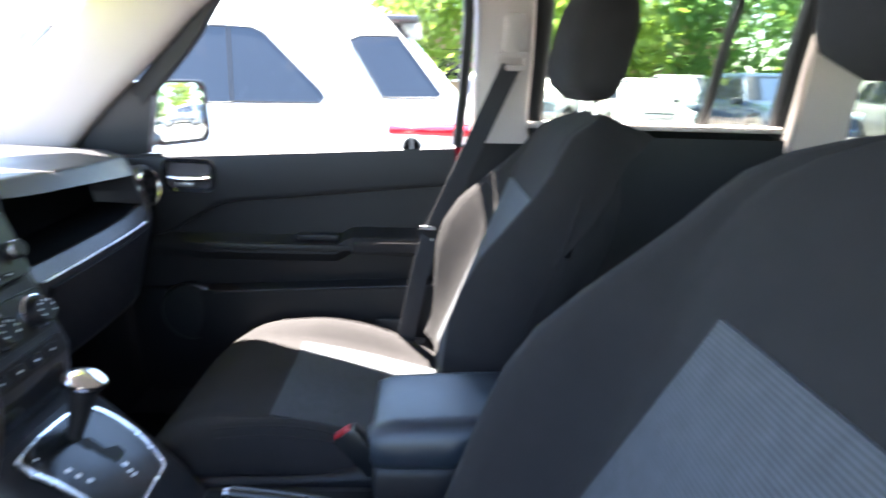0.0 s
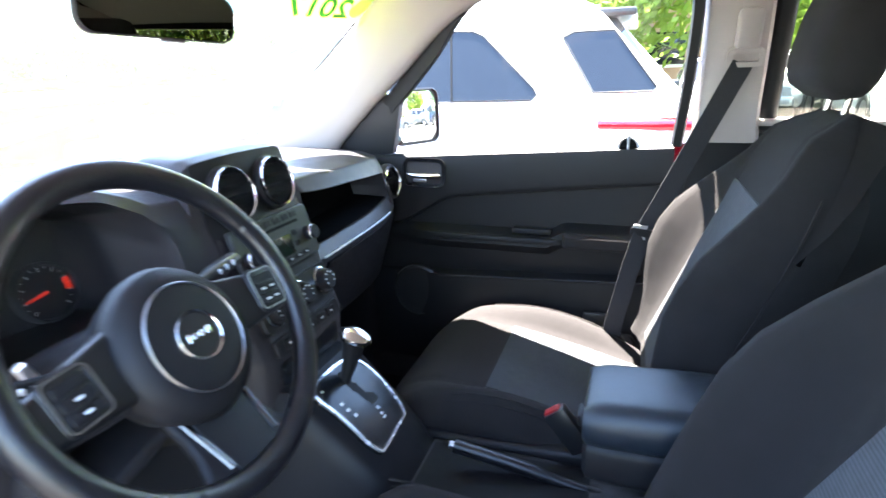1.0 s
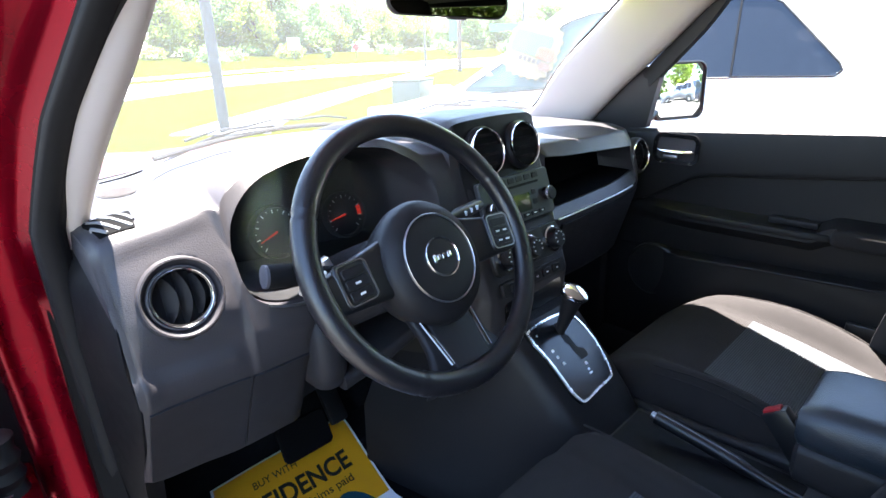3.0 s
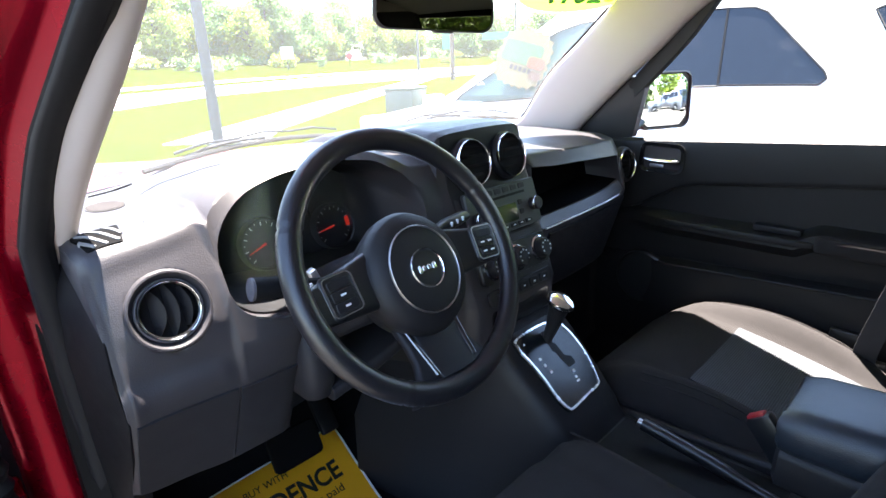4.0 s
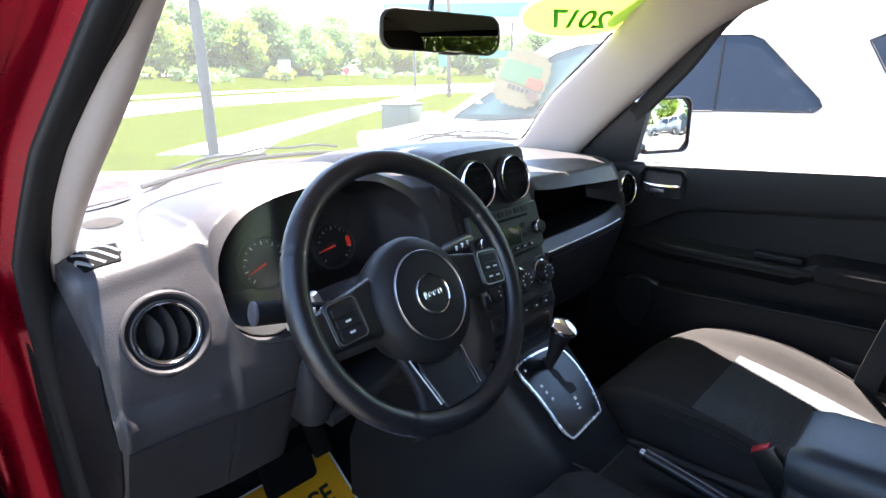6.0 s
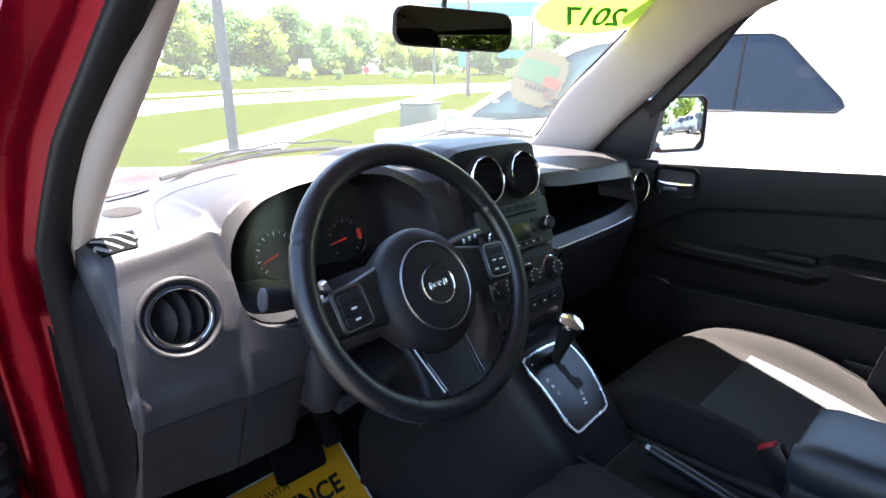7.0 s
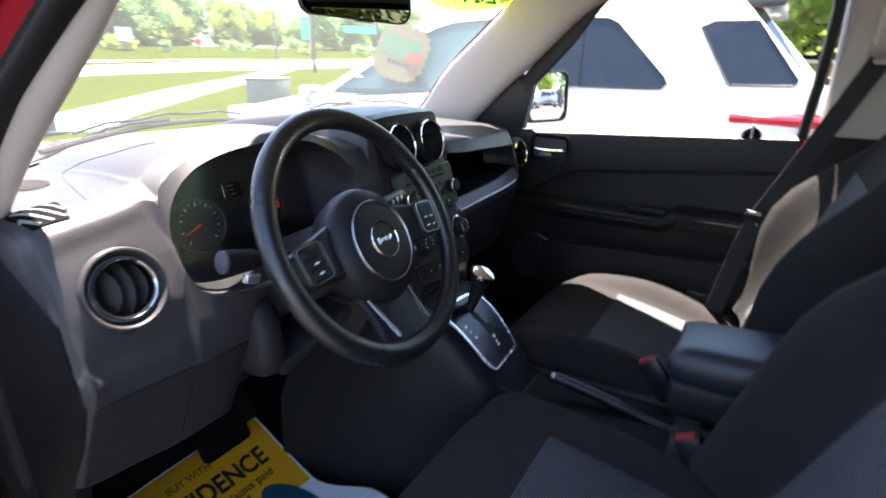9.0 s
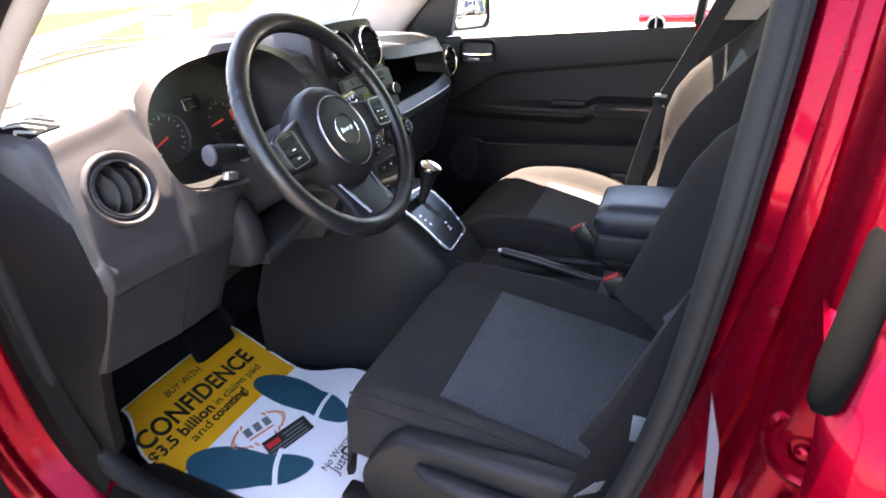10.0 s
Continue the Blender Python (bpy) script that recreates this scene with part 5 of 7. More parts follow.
part("ignition_lock", lathe([(0.018, -0.03), (0.018, 0.0), (0.014, 0.004), (0, 0.004)], ig, 20), SATIN, col, "silver ignition lock")
# Lug and cover strip take the same shade-darkened colour as the knee panels.
secs = []
for z, w, d in ((0.742, 0.030, 0.05), (0.750, 0.050, 0.11), (0.78, 0.058, 0.13), (0.83, 0.056, 0.12), (0.865, 0.044, 0.09), (0.875, 0.026, 0.06)):
    secs.append([(-0.452 + a, 0.225 + b, z) for a, b in rrect(w, d, min(w, d) * 0.45, 4)])
part("column_lug", loft(secs), KNEE_SHADED, dash, "rounded lug beside the steering column in a shade-darkened grey", smooth=60)
secs = []
for x, z in ((-0.440, 0.752), (-0.40, 0.758), (-0.34, 0.770), (-0.27, 0.790)):
    secs.append([(x, 0.215 + a, z + b) for a, b in rrect(0.11, 0.026, 0.010, 3)])
part("column_cover", loft(secs), KNEE_SHADED, dash, "cover strip below the steering column in a shade-darkened grey")

# pedal
pd = thing("brake_pedal", "black rubber brake pedal on a steel arm", "pedal", at=(-0.378, 0.455, 0.462))
pmx = basis((0, 0, 0), (1, 0, 0), (0, 0.45, 0.9))
# Pad is darker than rubber: the footwell's shadow is given by its colour.
part("pad", plate(rrect(0.118, 0.082, 0.012), pmx, 0.014, 0.003), SHADE_BLACK, pd)
part("arm", tube([(0.0, 0.02, 0.0), (0.03, 0.10, 0.10), (0.04, 0.16, 0.26)], 0.010, 8), BLACK, pd)
pa = thing("accelerator_pedal", "long black accelerator pedal in the footwell", "pedal", at=(-0.22, 0.60, 0.42))
part("pad", box((0, 0, 0), (0.05, 0.02, 0.15), 0.006, Matrix.Rotation(radians(-35), 4, "X")), RUBBER, pa)
part("arm", tube([(0.0, 0.03, 0.05), (0.01, 0.10, 0.20)], 0.008, 8), BLACK, pa)

# ---- centre console ----
con = thing("centre_console", "dark plastic centre console with gear gate and cup holders", "centre console")
CON = [(0.42, 0.24, 0.115, 0.72), (0.30, 0.215, 0.115, 0.72), (0.16, 0.185, 0.112, 0.735), (0.088, 0.165, 0.110, 0.738), (0.060, 0.155, 0.110, 0.712), (0.0, 0.14, 0.104, 0.655), (-0.062, 0.130, 0.094, 0.596), (-0.080, 0.128, 0.090, 0.572),
       (-0.10, 0.125, 0.095, 0.545), (-0.25, 0.12, 0.098, 0.540), (-0.42, 0.118, 0.098, 0.540), (-0.72, 0.115, 0.095, 0.540)]
secs = []
for y, wb, wt, z in CON:
    secs.append([(-wb, y, 0.29), (-wb + 0.006, y, lerp(0.29, z, 0.45)), (-wt - 0.012, y, z - 0.05), (-wt - 0.004, y, z - 0.015), (-wt + 0.010, y, z), (0, y, z + 0.002), (wt - 0.010, y, z), (wt + 0.004, y, z - 0.015), (wt + 0.012, y, z - 0.05), (wb - 0.006, y, lerp(0.29, z, 0.45)), (wb, y, 0.29)])
part("body", loft(secs), DASH_DARK, con, smooth=45)
GM = basis((0.0, 0.012, 0.678), (1, 0, 0), (0, 0.118, 0.108))
loop = [(-0.088, 0.080), (-0.058, 0.086), (-0.005, 0.086), (0.036, 0.081), (0.053, 0.074), (0.066, 0.045), (0.070, 0.005), (0.064, -0.035), (0.052, -0.068), (0.040, -0.079), (-0.010, -0.082), (-0.058, -0.085), (-0.071, -0.078), (-0.078, -0.050), (-0.079, -0.010), (-0.083, 0.030), (-0.090, 0.062)]
outline = [(p.x, p.y) for p in smooth_path([(x, y, 0) for x, y in [loop[-1], *loop, loop[0]]], 4)[4:-5]]
gate = part("gear_gate", plate(outline, GM, 0.008, 0.002), mat("gate_satin_black", (0.007, 0.008, 0.010), 0.18, var=0.1, spec=0.4), con, "satin black gear gate")
cs = bmesh.new()
add_ring_strip(cs, outline, GM @ Matrix.Translation((0, 0, 0.005)), 0.0043, 0.0050)
part("gate_trim", cs, GATE_CHROME, gate, "chrome border of the gear gate")
slot = bmesh.new()
for u, v, w, h in ((-0.004, 0.052, 0.014, 0.036), (-0.001, 0.030, 0.019, 0.016), (0.002, 0.014, 0.014, 0.026), (0.006, 0.000, 0.020, 0.014), (0.012, -0.008, 0.026, 0.020)):
    add_plate(slot, rrect(w, h, 0.006), GM @ Matrix.Translation((u, v, 0.0078 + 0.0001 * (u * 50))), 0.0012)
part("gate_slot", slot, RUBBER, gate)
for u, v, w, h in ((-0.055, 0.026, 0.007, 0.006), (-0.053, 0.011, 0.007, 0.006), (-0.049, -0.005, 0.007, 0.006), (-0.068, 0.066, 0.004, 0.004), (0.005, -0.028, 0.007, 0.007), (0.001, -0.040, 0.006, 0.005), (0.000, -0.048, 0.009, 0.004)):
    part("gate_mark", plate(rrect(w, h, 0.001), GM @ Matrix.Translation((u, v, 0.0078)), 0.001), TICK, gate)
lev = thing("gear_lever", "black gear lever with a chrome-topped knob", "gear lever", at=(0.0, 0.045, 0.70))
top = Vector((0.003, -0.024, 0.108))
part("grip", tube([(-0.004, 0.004, -0.012), (-0.002, 0.0, 0.02), Vector((0, -0.008, 0.045)), top * 0.78, top * 0.9, top * 0.96], [0.011, 0.010, 0.013, 0.019, 0.0225, 0.0235], 18), DASH_DARK, lev)
part("boot", tube([(-0.004, 0.006, -0.016), (-0.004, 0.003, 0.0)], [0.016, 0.011], 14), RUBBER, lev)
km = Matrix.Translation(top * 0.9) @ Matrix.Rotation(radians(18), 4, "X") @ Matrix.Diagonal((1.0, 1.2, 1, 1))
part("knob_cap", lathe([(0.0228, 0.004), (0.0252, 0.009), (0.0245, 0.015), (0.019, 0.020), (0.010, 0.022), (0, 0.0225)], km, 32), CHROME, lev, "chrome cap")

# tunnel tray between the seats: cup holders, trough, parking brake, armrest
for y, x in ((-0.20, -0.055), (-0.30, -0.055)):
    part("cup_holder", lathe([(0.040, 0.0), (0.040, 0.006), (0.034, 0.008), (0.033, -0.03), (0.0, -0.03)], Matrix.Translation((x, y, 0.542)), 28), BLACK, con)
part("trough_rim", box((-0.01, -0.27, 0.548), (0.205, 0.36, 0.014), 0.006), DASH_DARK, con, "blue-grey sheen rim of the trough")
part("trough", box((-0.012, -0.25, 0.556), (0.175, 0.30, 0.006), 0.002), VENT_BLACK, con)
hb = thing("parking_brake", "grey plastic parking brake lever lying between the seats", "parking brake", at=(0.03, -0.36, 0.56))
part("lever", tube(smooth_path([(0.0, -0.06, -0.012), (0.0, 0.0, -0.002), (0.0, 0.10, 0.018), (-0.003, 0.205, 0.035)], 5), [0.010] * 8 + [0.0125] * 8, 14), BLACK, hb)
part("button", tube([(-0.003, 0.204, 0.035), (-0.003, 0.214, 0.037)], 0.007, 12), SATIN, hb)
part("shroud", box((0.0, -0.01, -0.018), (0.055, 0.26, 0.03), 0.010), DASH_DARK, hb)

arm = thing("armrest", "dark vinyl padded centre armrest on its bin", "armrest", at=(0.0, -0.566, 0.555))
secs = []
for y, w, h, zc in ((0.165, 0.14, 0.030, 0.195), (0.178, 0.158, 0.052, 0.197), (0.172, 0.164, 0.066, 0.194), (0.15, 0.170, 0.076, 0.196), (0.05, 0.172, 0.080, 0.200), (-0.12, 0.172, 0.080, 0.204), (-0.20, 0.17, 0.07, 0.206)):
    secs.append([(a, y, zc + b) for a, b in rrect(w, h, min(h * 0.46, 0.034), 5)])
part("lid", loft(secs[1:]), VINYL, arm, "padded vinyl lid with rounded front", smooth=60)
secs = []
for y, w, z0, z1 in ((0.176, 0.150, 0.118, 0.168), (0.170, 0.160, 0.108, 0.172), (0.05, 0.166, 0.104, 0.174), (-0.20, 0.172, 0.104, 0.174)):
    secs.append([(a, y, (z0 + z1) / 2 + b) for a, b in rrect(w, z1 - z0, 0.014, 3)])
part("tray", loft(secs), DASH_DARK, arm, "dark plastic tray below the lid")
part("bin", box((0.0, -0.06, 0.035), (0.135, 0.23, 0.17), 0.012), LOWER_SHADED, arm)
part("latch", box((0, 0.184, 0.170), (0.040, 0.012, 0.020), 0.004), DASH_DARK, arm)


# ---- front seats ----
def build_seat(name, cx, dy, back, label, driver, lead=0.0):
    """A cloth bucket seat; its frame of reference is the cushion's front middle on the floor."""
    s = thing(name, label, "car seat", "front seats", at=(cx, dy, 0.30))

    def top_z(x, d):
        """Height of the cushion's top, d metres behind its front."""
        a = abs(x)
        iw = 0.170 if driver else 0.155
        if not driver:
            mid = table([(0.0, 0.312), (0.10, 0.312), (0.16, 0.308), (0.223, 0.302), (0.32, 0.285), (0.42, 0.262), (0.56, 0.225)], d)[0]
            side = table([(0.0, 0.314), (0.08, 0.318), (0.13, 0.326), (0.22, 0.335), (0.29, 0.335), (0.36, 0.322), (0.42, 0.304), (0.48, 0.278), (0.56, 0.235)], d)[0]
            return lerp(mid, side, smoothstep(iw, iw + 0.062, a)) - 0.004 * math.exp(-((a - iw - 0.012) / 0.008) ** 2) - 0.075 * smoothstep(0.215, 0.268, a) ** 2
        base = 0.325 - 0.082 * smoothstep(0.05, 0.5, d - lead) + 0.003 * math.exp(-((d - 0.10) / 0.06) ** 2)
        bol = ((0.030 if driver else 0.016) + (0.026 if driver else 0.034) * smoothstep(0.06, 0.32, d - lead)) * smoothstep(iw, iw + (0.048 if driver else 0.095), a)
        crease = -0.006 * math.exp(-((a - iw - 0.018) / 0.009) ** 2)
        round_off = -0.075 * smoothstep(0.205, 0.262, a) ** 2 * 1.0
        return base + bol + crease + round_off

    secs = []
    nose = ((-0.035, 0.150, 0.94), (-0.030, 0.118, 0.96), (-0.016, 0.085, 0.975), (0.006, 0.055, 0.985), (0.034, 0.031, 0.993), (0.068, 0.013, 0.998), (0.105, 0.003, 1.0), (0.14, 0, 1), (0.18, 0, 1), (0.23, 0, 1), (0.28, 0, 1), (0.33, 0, 1), (0.38, 0, 1), (0.44, 0, 1), (0.50, 0, 1), (0.56, 0.0, 1), (0.60, 0.02, 0.98))
    for d, drop, shrink in nose if not driver else ((0.0, 0.150, 0.94), (-0.008, 0.115, 0.96), (-0.006, 0.080, 0.975), (0.004, 0.048, 0.985), (0.022, 0.022, 0.993), (0.050, 0.006, 1.0), (0.09, 0, 1), (0.14, 0, 1), (0.20, 0, 1), (0.28, 0, 1), (0.36, 0, 1), (0.44, 0, 1), (0.50 + lead, 0.0, 1), (0.54 + lead, 0.02, 0.98)):
        ring = []
        for x in np.linspace(-0.255, 0.255, 35):
            xx = x * shrink
            ring.append((xx, -d - (0.045 if driver else 0.028) * smoothstep(0.15, 0.262, abs(x)) * smoothstep(0.16, 0.0, d), max(top_z(x, max(d, 0)) - drop, 0.185)))
        rim_z = ring[-1][2]
        ring += [(a * shrink, -d - b * (1 if driver else 0.6) * smoothstep(0.16, 0.0, d), min(c, rim_z - 0.006) if abs(a) > 0.23 else c) for a, b, c in ((0.264, 0.047, 0.262), (0.256, 0.047, 0.238), (0.20, 0.02, 0.185), (0, 0, 0.18), (-0.20, 0.02, 0.185), (-0.256, 0.047, 0.238), (-0.264, 0.047, 0.262))]
        secs.append(ring)
    cu = part("cushion", loft(secs), CLOTH, s, "charcoal cloth cushion with side bolsters", smooth=70)
    ins = bmesh.new()
    secs = []
    for d in np.linspace(0.135 + 0.75 * lead if driver else 0.223, 0.535 + lead, 14):
        hwi = lerp(0.168, 0.184, smoothstep(0.15, 0.42, d)) if driver else 0.155
        r = [(x, -d, top_z(x, d) + 0.0035) for x in np.linspace(-hwi, hwi, 21)]
        secs.append([(-hwi - 0.002, -d, top_z(-hwi, d) - 0.006), *r, (hwi + 0.002, -d, top_z(hwi, d) - 0.006)])
    add_loft(ins, [[(x, y + 0.003, z - 0.009) for x, y, z in secs[0]], *secs], closed=False)
    part("insert", ins, INSERT, s, "lighter ribbed grey cloth insert", smooth=70)
    # piping seam round the front bolster
    first = 0.05 if driver else 0.15
    for sx in (-1, 1):
        pp = [(sx * 0.232, -d, top_z(0.232, d) + 0.0015) for d in np.linspace(first, 0.50, 10)]
        part("seam", tube(pp, 0.0022, 6), CLOTH, cu)
        pp = [(sx * 0.241, -d, top_z(0.241, d) + 0.001) for d in np.linspace(first, 0.50, 10)]
        part("seam", tube(pp, 0.0018, 6), CLOTH, cu)
    # backrest
    beta = radians(21.5)
    B = Matrix.Translation((0, back, 0.300)) @ Matrix.Rotation(beta, 4, "X")

    def half_w(h):
        if driver:
            return smooth_table([(0.0, 0.235), (0.10, 0.257), (0.25, 0.270), (0.40, 0.272), (0.46, 0.268), (0.51, 0.258), (0.55, 0.240), (0.58, 0.212), (0.605, 0.170), (0.622, 0.120), (0.632, 0.07)], h)[0]
        return smooth_table([(0.0, 0.235), (0.10, 0.252), (0.25, 0.258), (0.40, 0.243), (0.46, 0.226), (0.50, 0.208), (0.56, 0.175), (0.60, 0.145), (0.632, 0.10)], h)[0]

    def front(x, h):
        w = half_w(h)
        a = abs(x) / w
        bol = (0.108 if driver else 0.096 if x > 0 else 0.075) * smoothstep(0.56, 0.86, a) * smoothstep(0.56, 0.28, h) * lerp(0.95 if driver else 0.3, 1.0, smoothstep(0.02, 0.26, h))
        return 0.018 + bol - (lerp(0.10, 0.05, smoothstep(0.36, 0.50, h)) if driver else 0.10) * smoothstep(0.84, 1.0, a) ** 2 - 0.005 * math.exp(-((a - 0.70) / 0.03) ** 2) - (0.020 if driver else 0.055) * smoothstep(0.53, 0.64, h) ** 2

    secs = []
    tall = 1.02 if driver else 1.0
    B = B @ Matrix.Diagonal((1, 1, tall, 1))
    hs = [0.0, 0.02, 0.05, 0.10, 0.16, 0.22, 0.28, 0.34, 0.40, 0.46, 0.51, 0.545, 0.575, 0.602, 0.622, 0.632]
    for h in hs:
        w = half_w(h)
        ring = [B @ Vector((x * w, front(x * w, h), h)) for x in np.linspace(-1, 1, 35)]
        bk = -0.105 + 0.05 * smoothstep(0.48, 0.63, h)
        ring += [B @ Vector((w * 0.995, -0.045, h)), B @ Vector((w * 0.93, bk, h)), B @ Vector((w * 0.5, bk - 0.012, h)), B @ Vector((-w * 0.5, bk - 0.012, h)), B @ Vector((-w * 0.93, bk, h)), B @ Vector((-w * 0.995, -0.045, h))]
        secs.append(ring)
    bk = part("backrest", loft(secs), CLOTH, s, "charcoal cloth backrest with side bolsters", smooth=70)
    ins = bmesh.new()
    secs = []
    hi = 0.453 if driver else 0.445

    def insert_w(h):
        return table([(0.0, 0.150), (0.22, 0.138), (0.453, 0.096)], h)[0] if driver else 0.140

    for k in (-1.006, *np.linspace(-1, 1, 23), 1.006):
        rise = 0.004 if abs(k) <= 1 else -0.006
        secs.append([B @ Vector((k * insert_w(h), front(k * insert_w(h), h) + rise, h)) for h in np.linspace(0.03, hi, 14)] + [B @ Vector((k * insert_w(hi), front(k * insert_w(hi), hi) - 0.004, hi + 0.002))])
    add_loft(ins, secs, closed=False)
    part("back_insert", ins, INSERT_BACK, s, "lighter ribbed grey cloth insert with a peaked top", smooth=70)
    for sx in (-1, 1):
        part("back_seam", tube([B @ Vector((sx * half_w(h) * 0.995, -0.03, h)) for h in np.linspace(0.05, 0.5, 12)], 0.0025, 6), CLOTH, bk)
    # headrest
    H = Matrix.Translation((0, back, 0.300)) @ Matrix.Rotation(radians(15), 4, "X") @ Matrix.Translation((0, -0.067 + (0.03 if driver else 0.0), 0.765 if driver else 0.735))
    secs = []
    for t in np.linspace(-1, 1, 15):
        k = (1 - abs(t) ** 3.2) ** (1 / 2.6) if abs(t) < 1 else 0.03
        w, dp = 0.128 * (0.62 + 0.38 * k) * (1.0 - 0.06 * t), 0.058 * k + 0.002
        secs.append([H @ Vector((w * math.copysign(abs(math.cos(a)) ** 0.6, math.cos(a)), dp * math.copysign(abs(math.sin(a)) ** 0.75, math.sin(a)) + 0.006 * t, 0.098 * t)) for a in np.linspace(0, 2 * math.pi, 25)[:-1]])
    hr = part("headrest", loft(secs), CLOTH, s, "charcoal cloth headrest", smooth=70)
    for sx in (-1, 1):
        part("post", tube([H @ Vector((sx * 0.05, -0.05, -0.175)), H @ Vector((sx * 0.05, -0.035, -0.08))], 0.0062, 10), CHROME, hr)
        part("post_collar", lathe([(0.014, 0), (0.014, 0.010), (0.010, 0.014), (0.006, 0.014)], H @ Matrix.Translation((sx * 0.05, -0.046, -0.16)), 14), BLACK, hr)
    # lower frame, side shields, rails
    for sx in (-1, 1):
        sh = bmesh.new()
        secs = []
        outer_side = ((0.085, 0.19, 0.235), (0.10, 0.15, 0.265), (0.125, 0.13, 0.300), (0.155, 0.12, 0.322), (0.30, 0.115, 0.324), (0.44, 0.11, 0.323), (0.53, 0.12, 0.315), (0.56, 0.15, 0.28))
        for d, z0, z1 in outer_side if sx < 0 and driver else ((0.020, 0.17, 0.215), (0.05, 0.135, 0.240), (0.16, 0.115, 0.252), (0.30, 0.11, 0.256), (0.44, 0.105, 0.268), (0.52, 0.12, 0.265), (0.55, 0.15, 0.23)):
            secs.append([(sx * (0.256 + a), -d, (z0 + z1) / 2 + b) for a, b in rrect(0.042, z1 - z0, 0.014, 3)])
        shd = part("side_shield", loft(secs), DASH_DARK, s, "dark plastic side shield")
        if (sx < 0) == driver:
            part("recline_lever", tube([(sx * 0.280, -0.185, 0.284), (sx * 0.290, -0.21, 0.284), (sx * 0.292, -0.27, 0.282), (sx * 0.290, -0.36, 0.276)], [0.008, 0.015, 0.016, 0.012], 12, 0.6), DASH_DARK, shd, "long plastic seat lever")
            part("switch_base", box((sx * 0.280, -0.42, 0.288), (0.012, 0.06, 0.05), 0.004), BLACK, shd)
        part("rail", box((sx * 0.19, -0.26, 0.035), (0.045, 0.56, 0.05), 0.008), BLACK, s)
        part("rail_leg", box((sx * 0.19, -0.10, 0.09), (0.03, 0.06, 0.10), 0.006), BLACK, s)
        part("rail_leg", box((sx * 0.19, -0.45, 0.09), (0.03, 0.06, 0.10), 0.006), BLACK, s)
    return s


build_seat("driver_seat", -0.372, -0.05, -0.508, "charcoal cloth driver's seat with a ribbed grey insert", True, 0.055)
build_seat("passenger_seat", 0.382, 0.06, -0.558, "charcoal cloth passenger seat with a ribbed grey insert, half in sunlight", False, 0.035)


def buckle(x, y, z, lean, turn, label):
    b = thing("belt_buckle", label, "belt buckle", "belt buckles", at=(x, y, z))
    m = Matrix.Rotation(radians(turn), 4, "Z") @ Matrix.Rotation(radians(lean), 4, "X")
    part("housing", box((0, 0, -0.045), (0.026, 0.046, 0.095), 0.006, m), BLACK, b)
    part("button", box((0, 0.002, 0.003), (0.017, 0.032, 0.007), 0.002, m), RED_BUTTON, b, "red release button")
    part("stalk", tube([m @ Vector((0, 0, -0.09)), m @ Vector((0, -0.03, -0.17))], 0.010, 8), BLACK, b)


buckle(0.112, -0.325, 0.648, -38, 0, "black belt buckle with a red button beside the passenger seat")
buckle(-0.118, -0.437, 0.650, -30, 0, "black belt buckle with a red button beside the driver's seat")

# rear bench
rb = thing("rear_bench", "dark cloth rear bench seat behind the front seats", "car seat", at=(0, -1.2, 0.3))
part("cushion", box((0, 0.03, 0.22), (1.26, 0.48, 0.18), 0.05, seg=4), CLOTH, rb)
part("backrest", box((0, -0.26, 0.50), (1.26, 0.14, 0.56), 0.045, Matrix.Translation((0, 0, 0)), 4), CLOTH, rb)
for x in (-0.38, 0.38):
    part("headrest", box((x, -0.28, 0.84), (0.25, 0.09, 0.15), 0.035, None, 4), CLOTH, rb)

# ---- passenger door ----
door = thing("passenger_door", "closed passenger door with dark plastic inner panel", "car door")


def sill_z(y):
    return 1.036 - 0.054 * (y - 0.03)


def crease_z(y):
    return table([(-0.53, 0.970), (-0.44, 0.962), (0.04, 0.915), (0.085, 0.905), (0.17, 0.855), (0.22, 0.825), (0.40, 0.80)], y)[0]


dys = [-0.525, -0.515, -0.47, -0.40, -0.33, -0.27, -0.255, -0.22, -0.15, -0.08, -0.02, 0.03, 0.06, 0.09, 0.13, 0.17, 0.20, 0.23, 0.28, 0.34, 0.39]
secs = []
for y in dys:
    zs, zc = sill_z(y), crease_z(y)
    bulge = 0.030 * smoothstep(0.22, 0.10, y) * smoothstep(-0.53, -0.48, y)
    az = 0.811 + 0.024 * smoothstep(-0.235, -0.262, y)
    low = 0.028 * smoothstep(0.30, 0.05, y)
    secs.append([(0.752, y, zs - 0.01), (0.745, y, zs + 0.002), (0.712, y, zs + 0.004), (0.700, y, zs - 0.004), (0.697, y, zs - 0.022), (0.698, y, zc + 0.012), (0.6985, y, zc + 0.005), (0.702, y, zc), (0.722, y, zc - 0.005), (0.722, y, zc - 0.03),
                 (0.720, y, az + 0.014), (0.712 - bulge * 0.7, y, az + 0.005), (0.706 - bulge, y, az - 0.004), (0.704 - bulge, y, az - 0.026), (0.712 - bulge * 0.6, y, az - 0.042), (0.716 - bulge * 0.3, y, az - 0.055),
                 (0.712, y, 0.707 - 0.05 * (y + 0.05)), (0.714, y, 0.692 - 0.05 * (y + 0.05)), (0.709 - low, y, 0.684 - 0.05 * (y + 0.05)), (0.706 - low, y, 0.60), (0.706 - low, y, 0.42), (0.716, y, 0.35), (0.775, y, 0.35), (0.79, y, 0.7), (0.785, y, 0.98)])
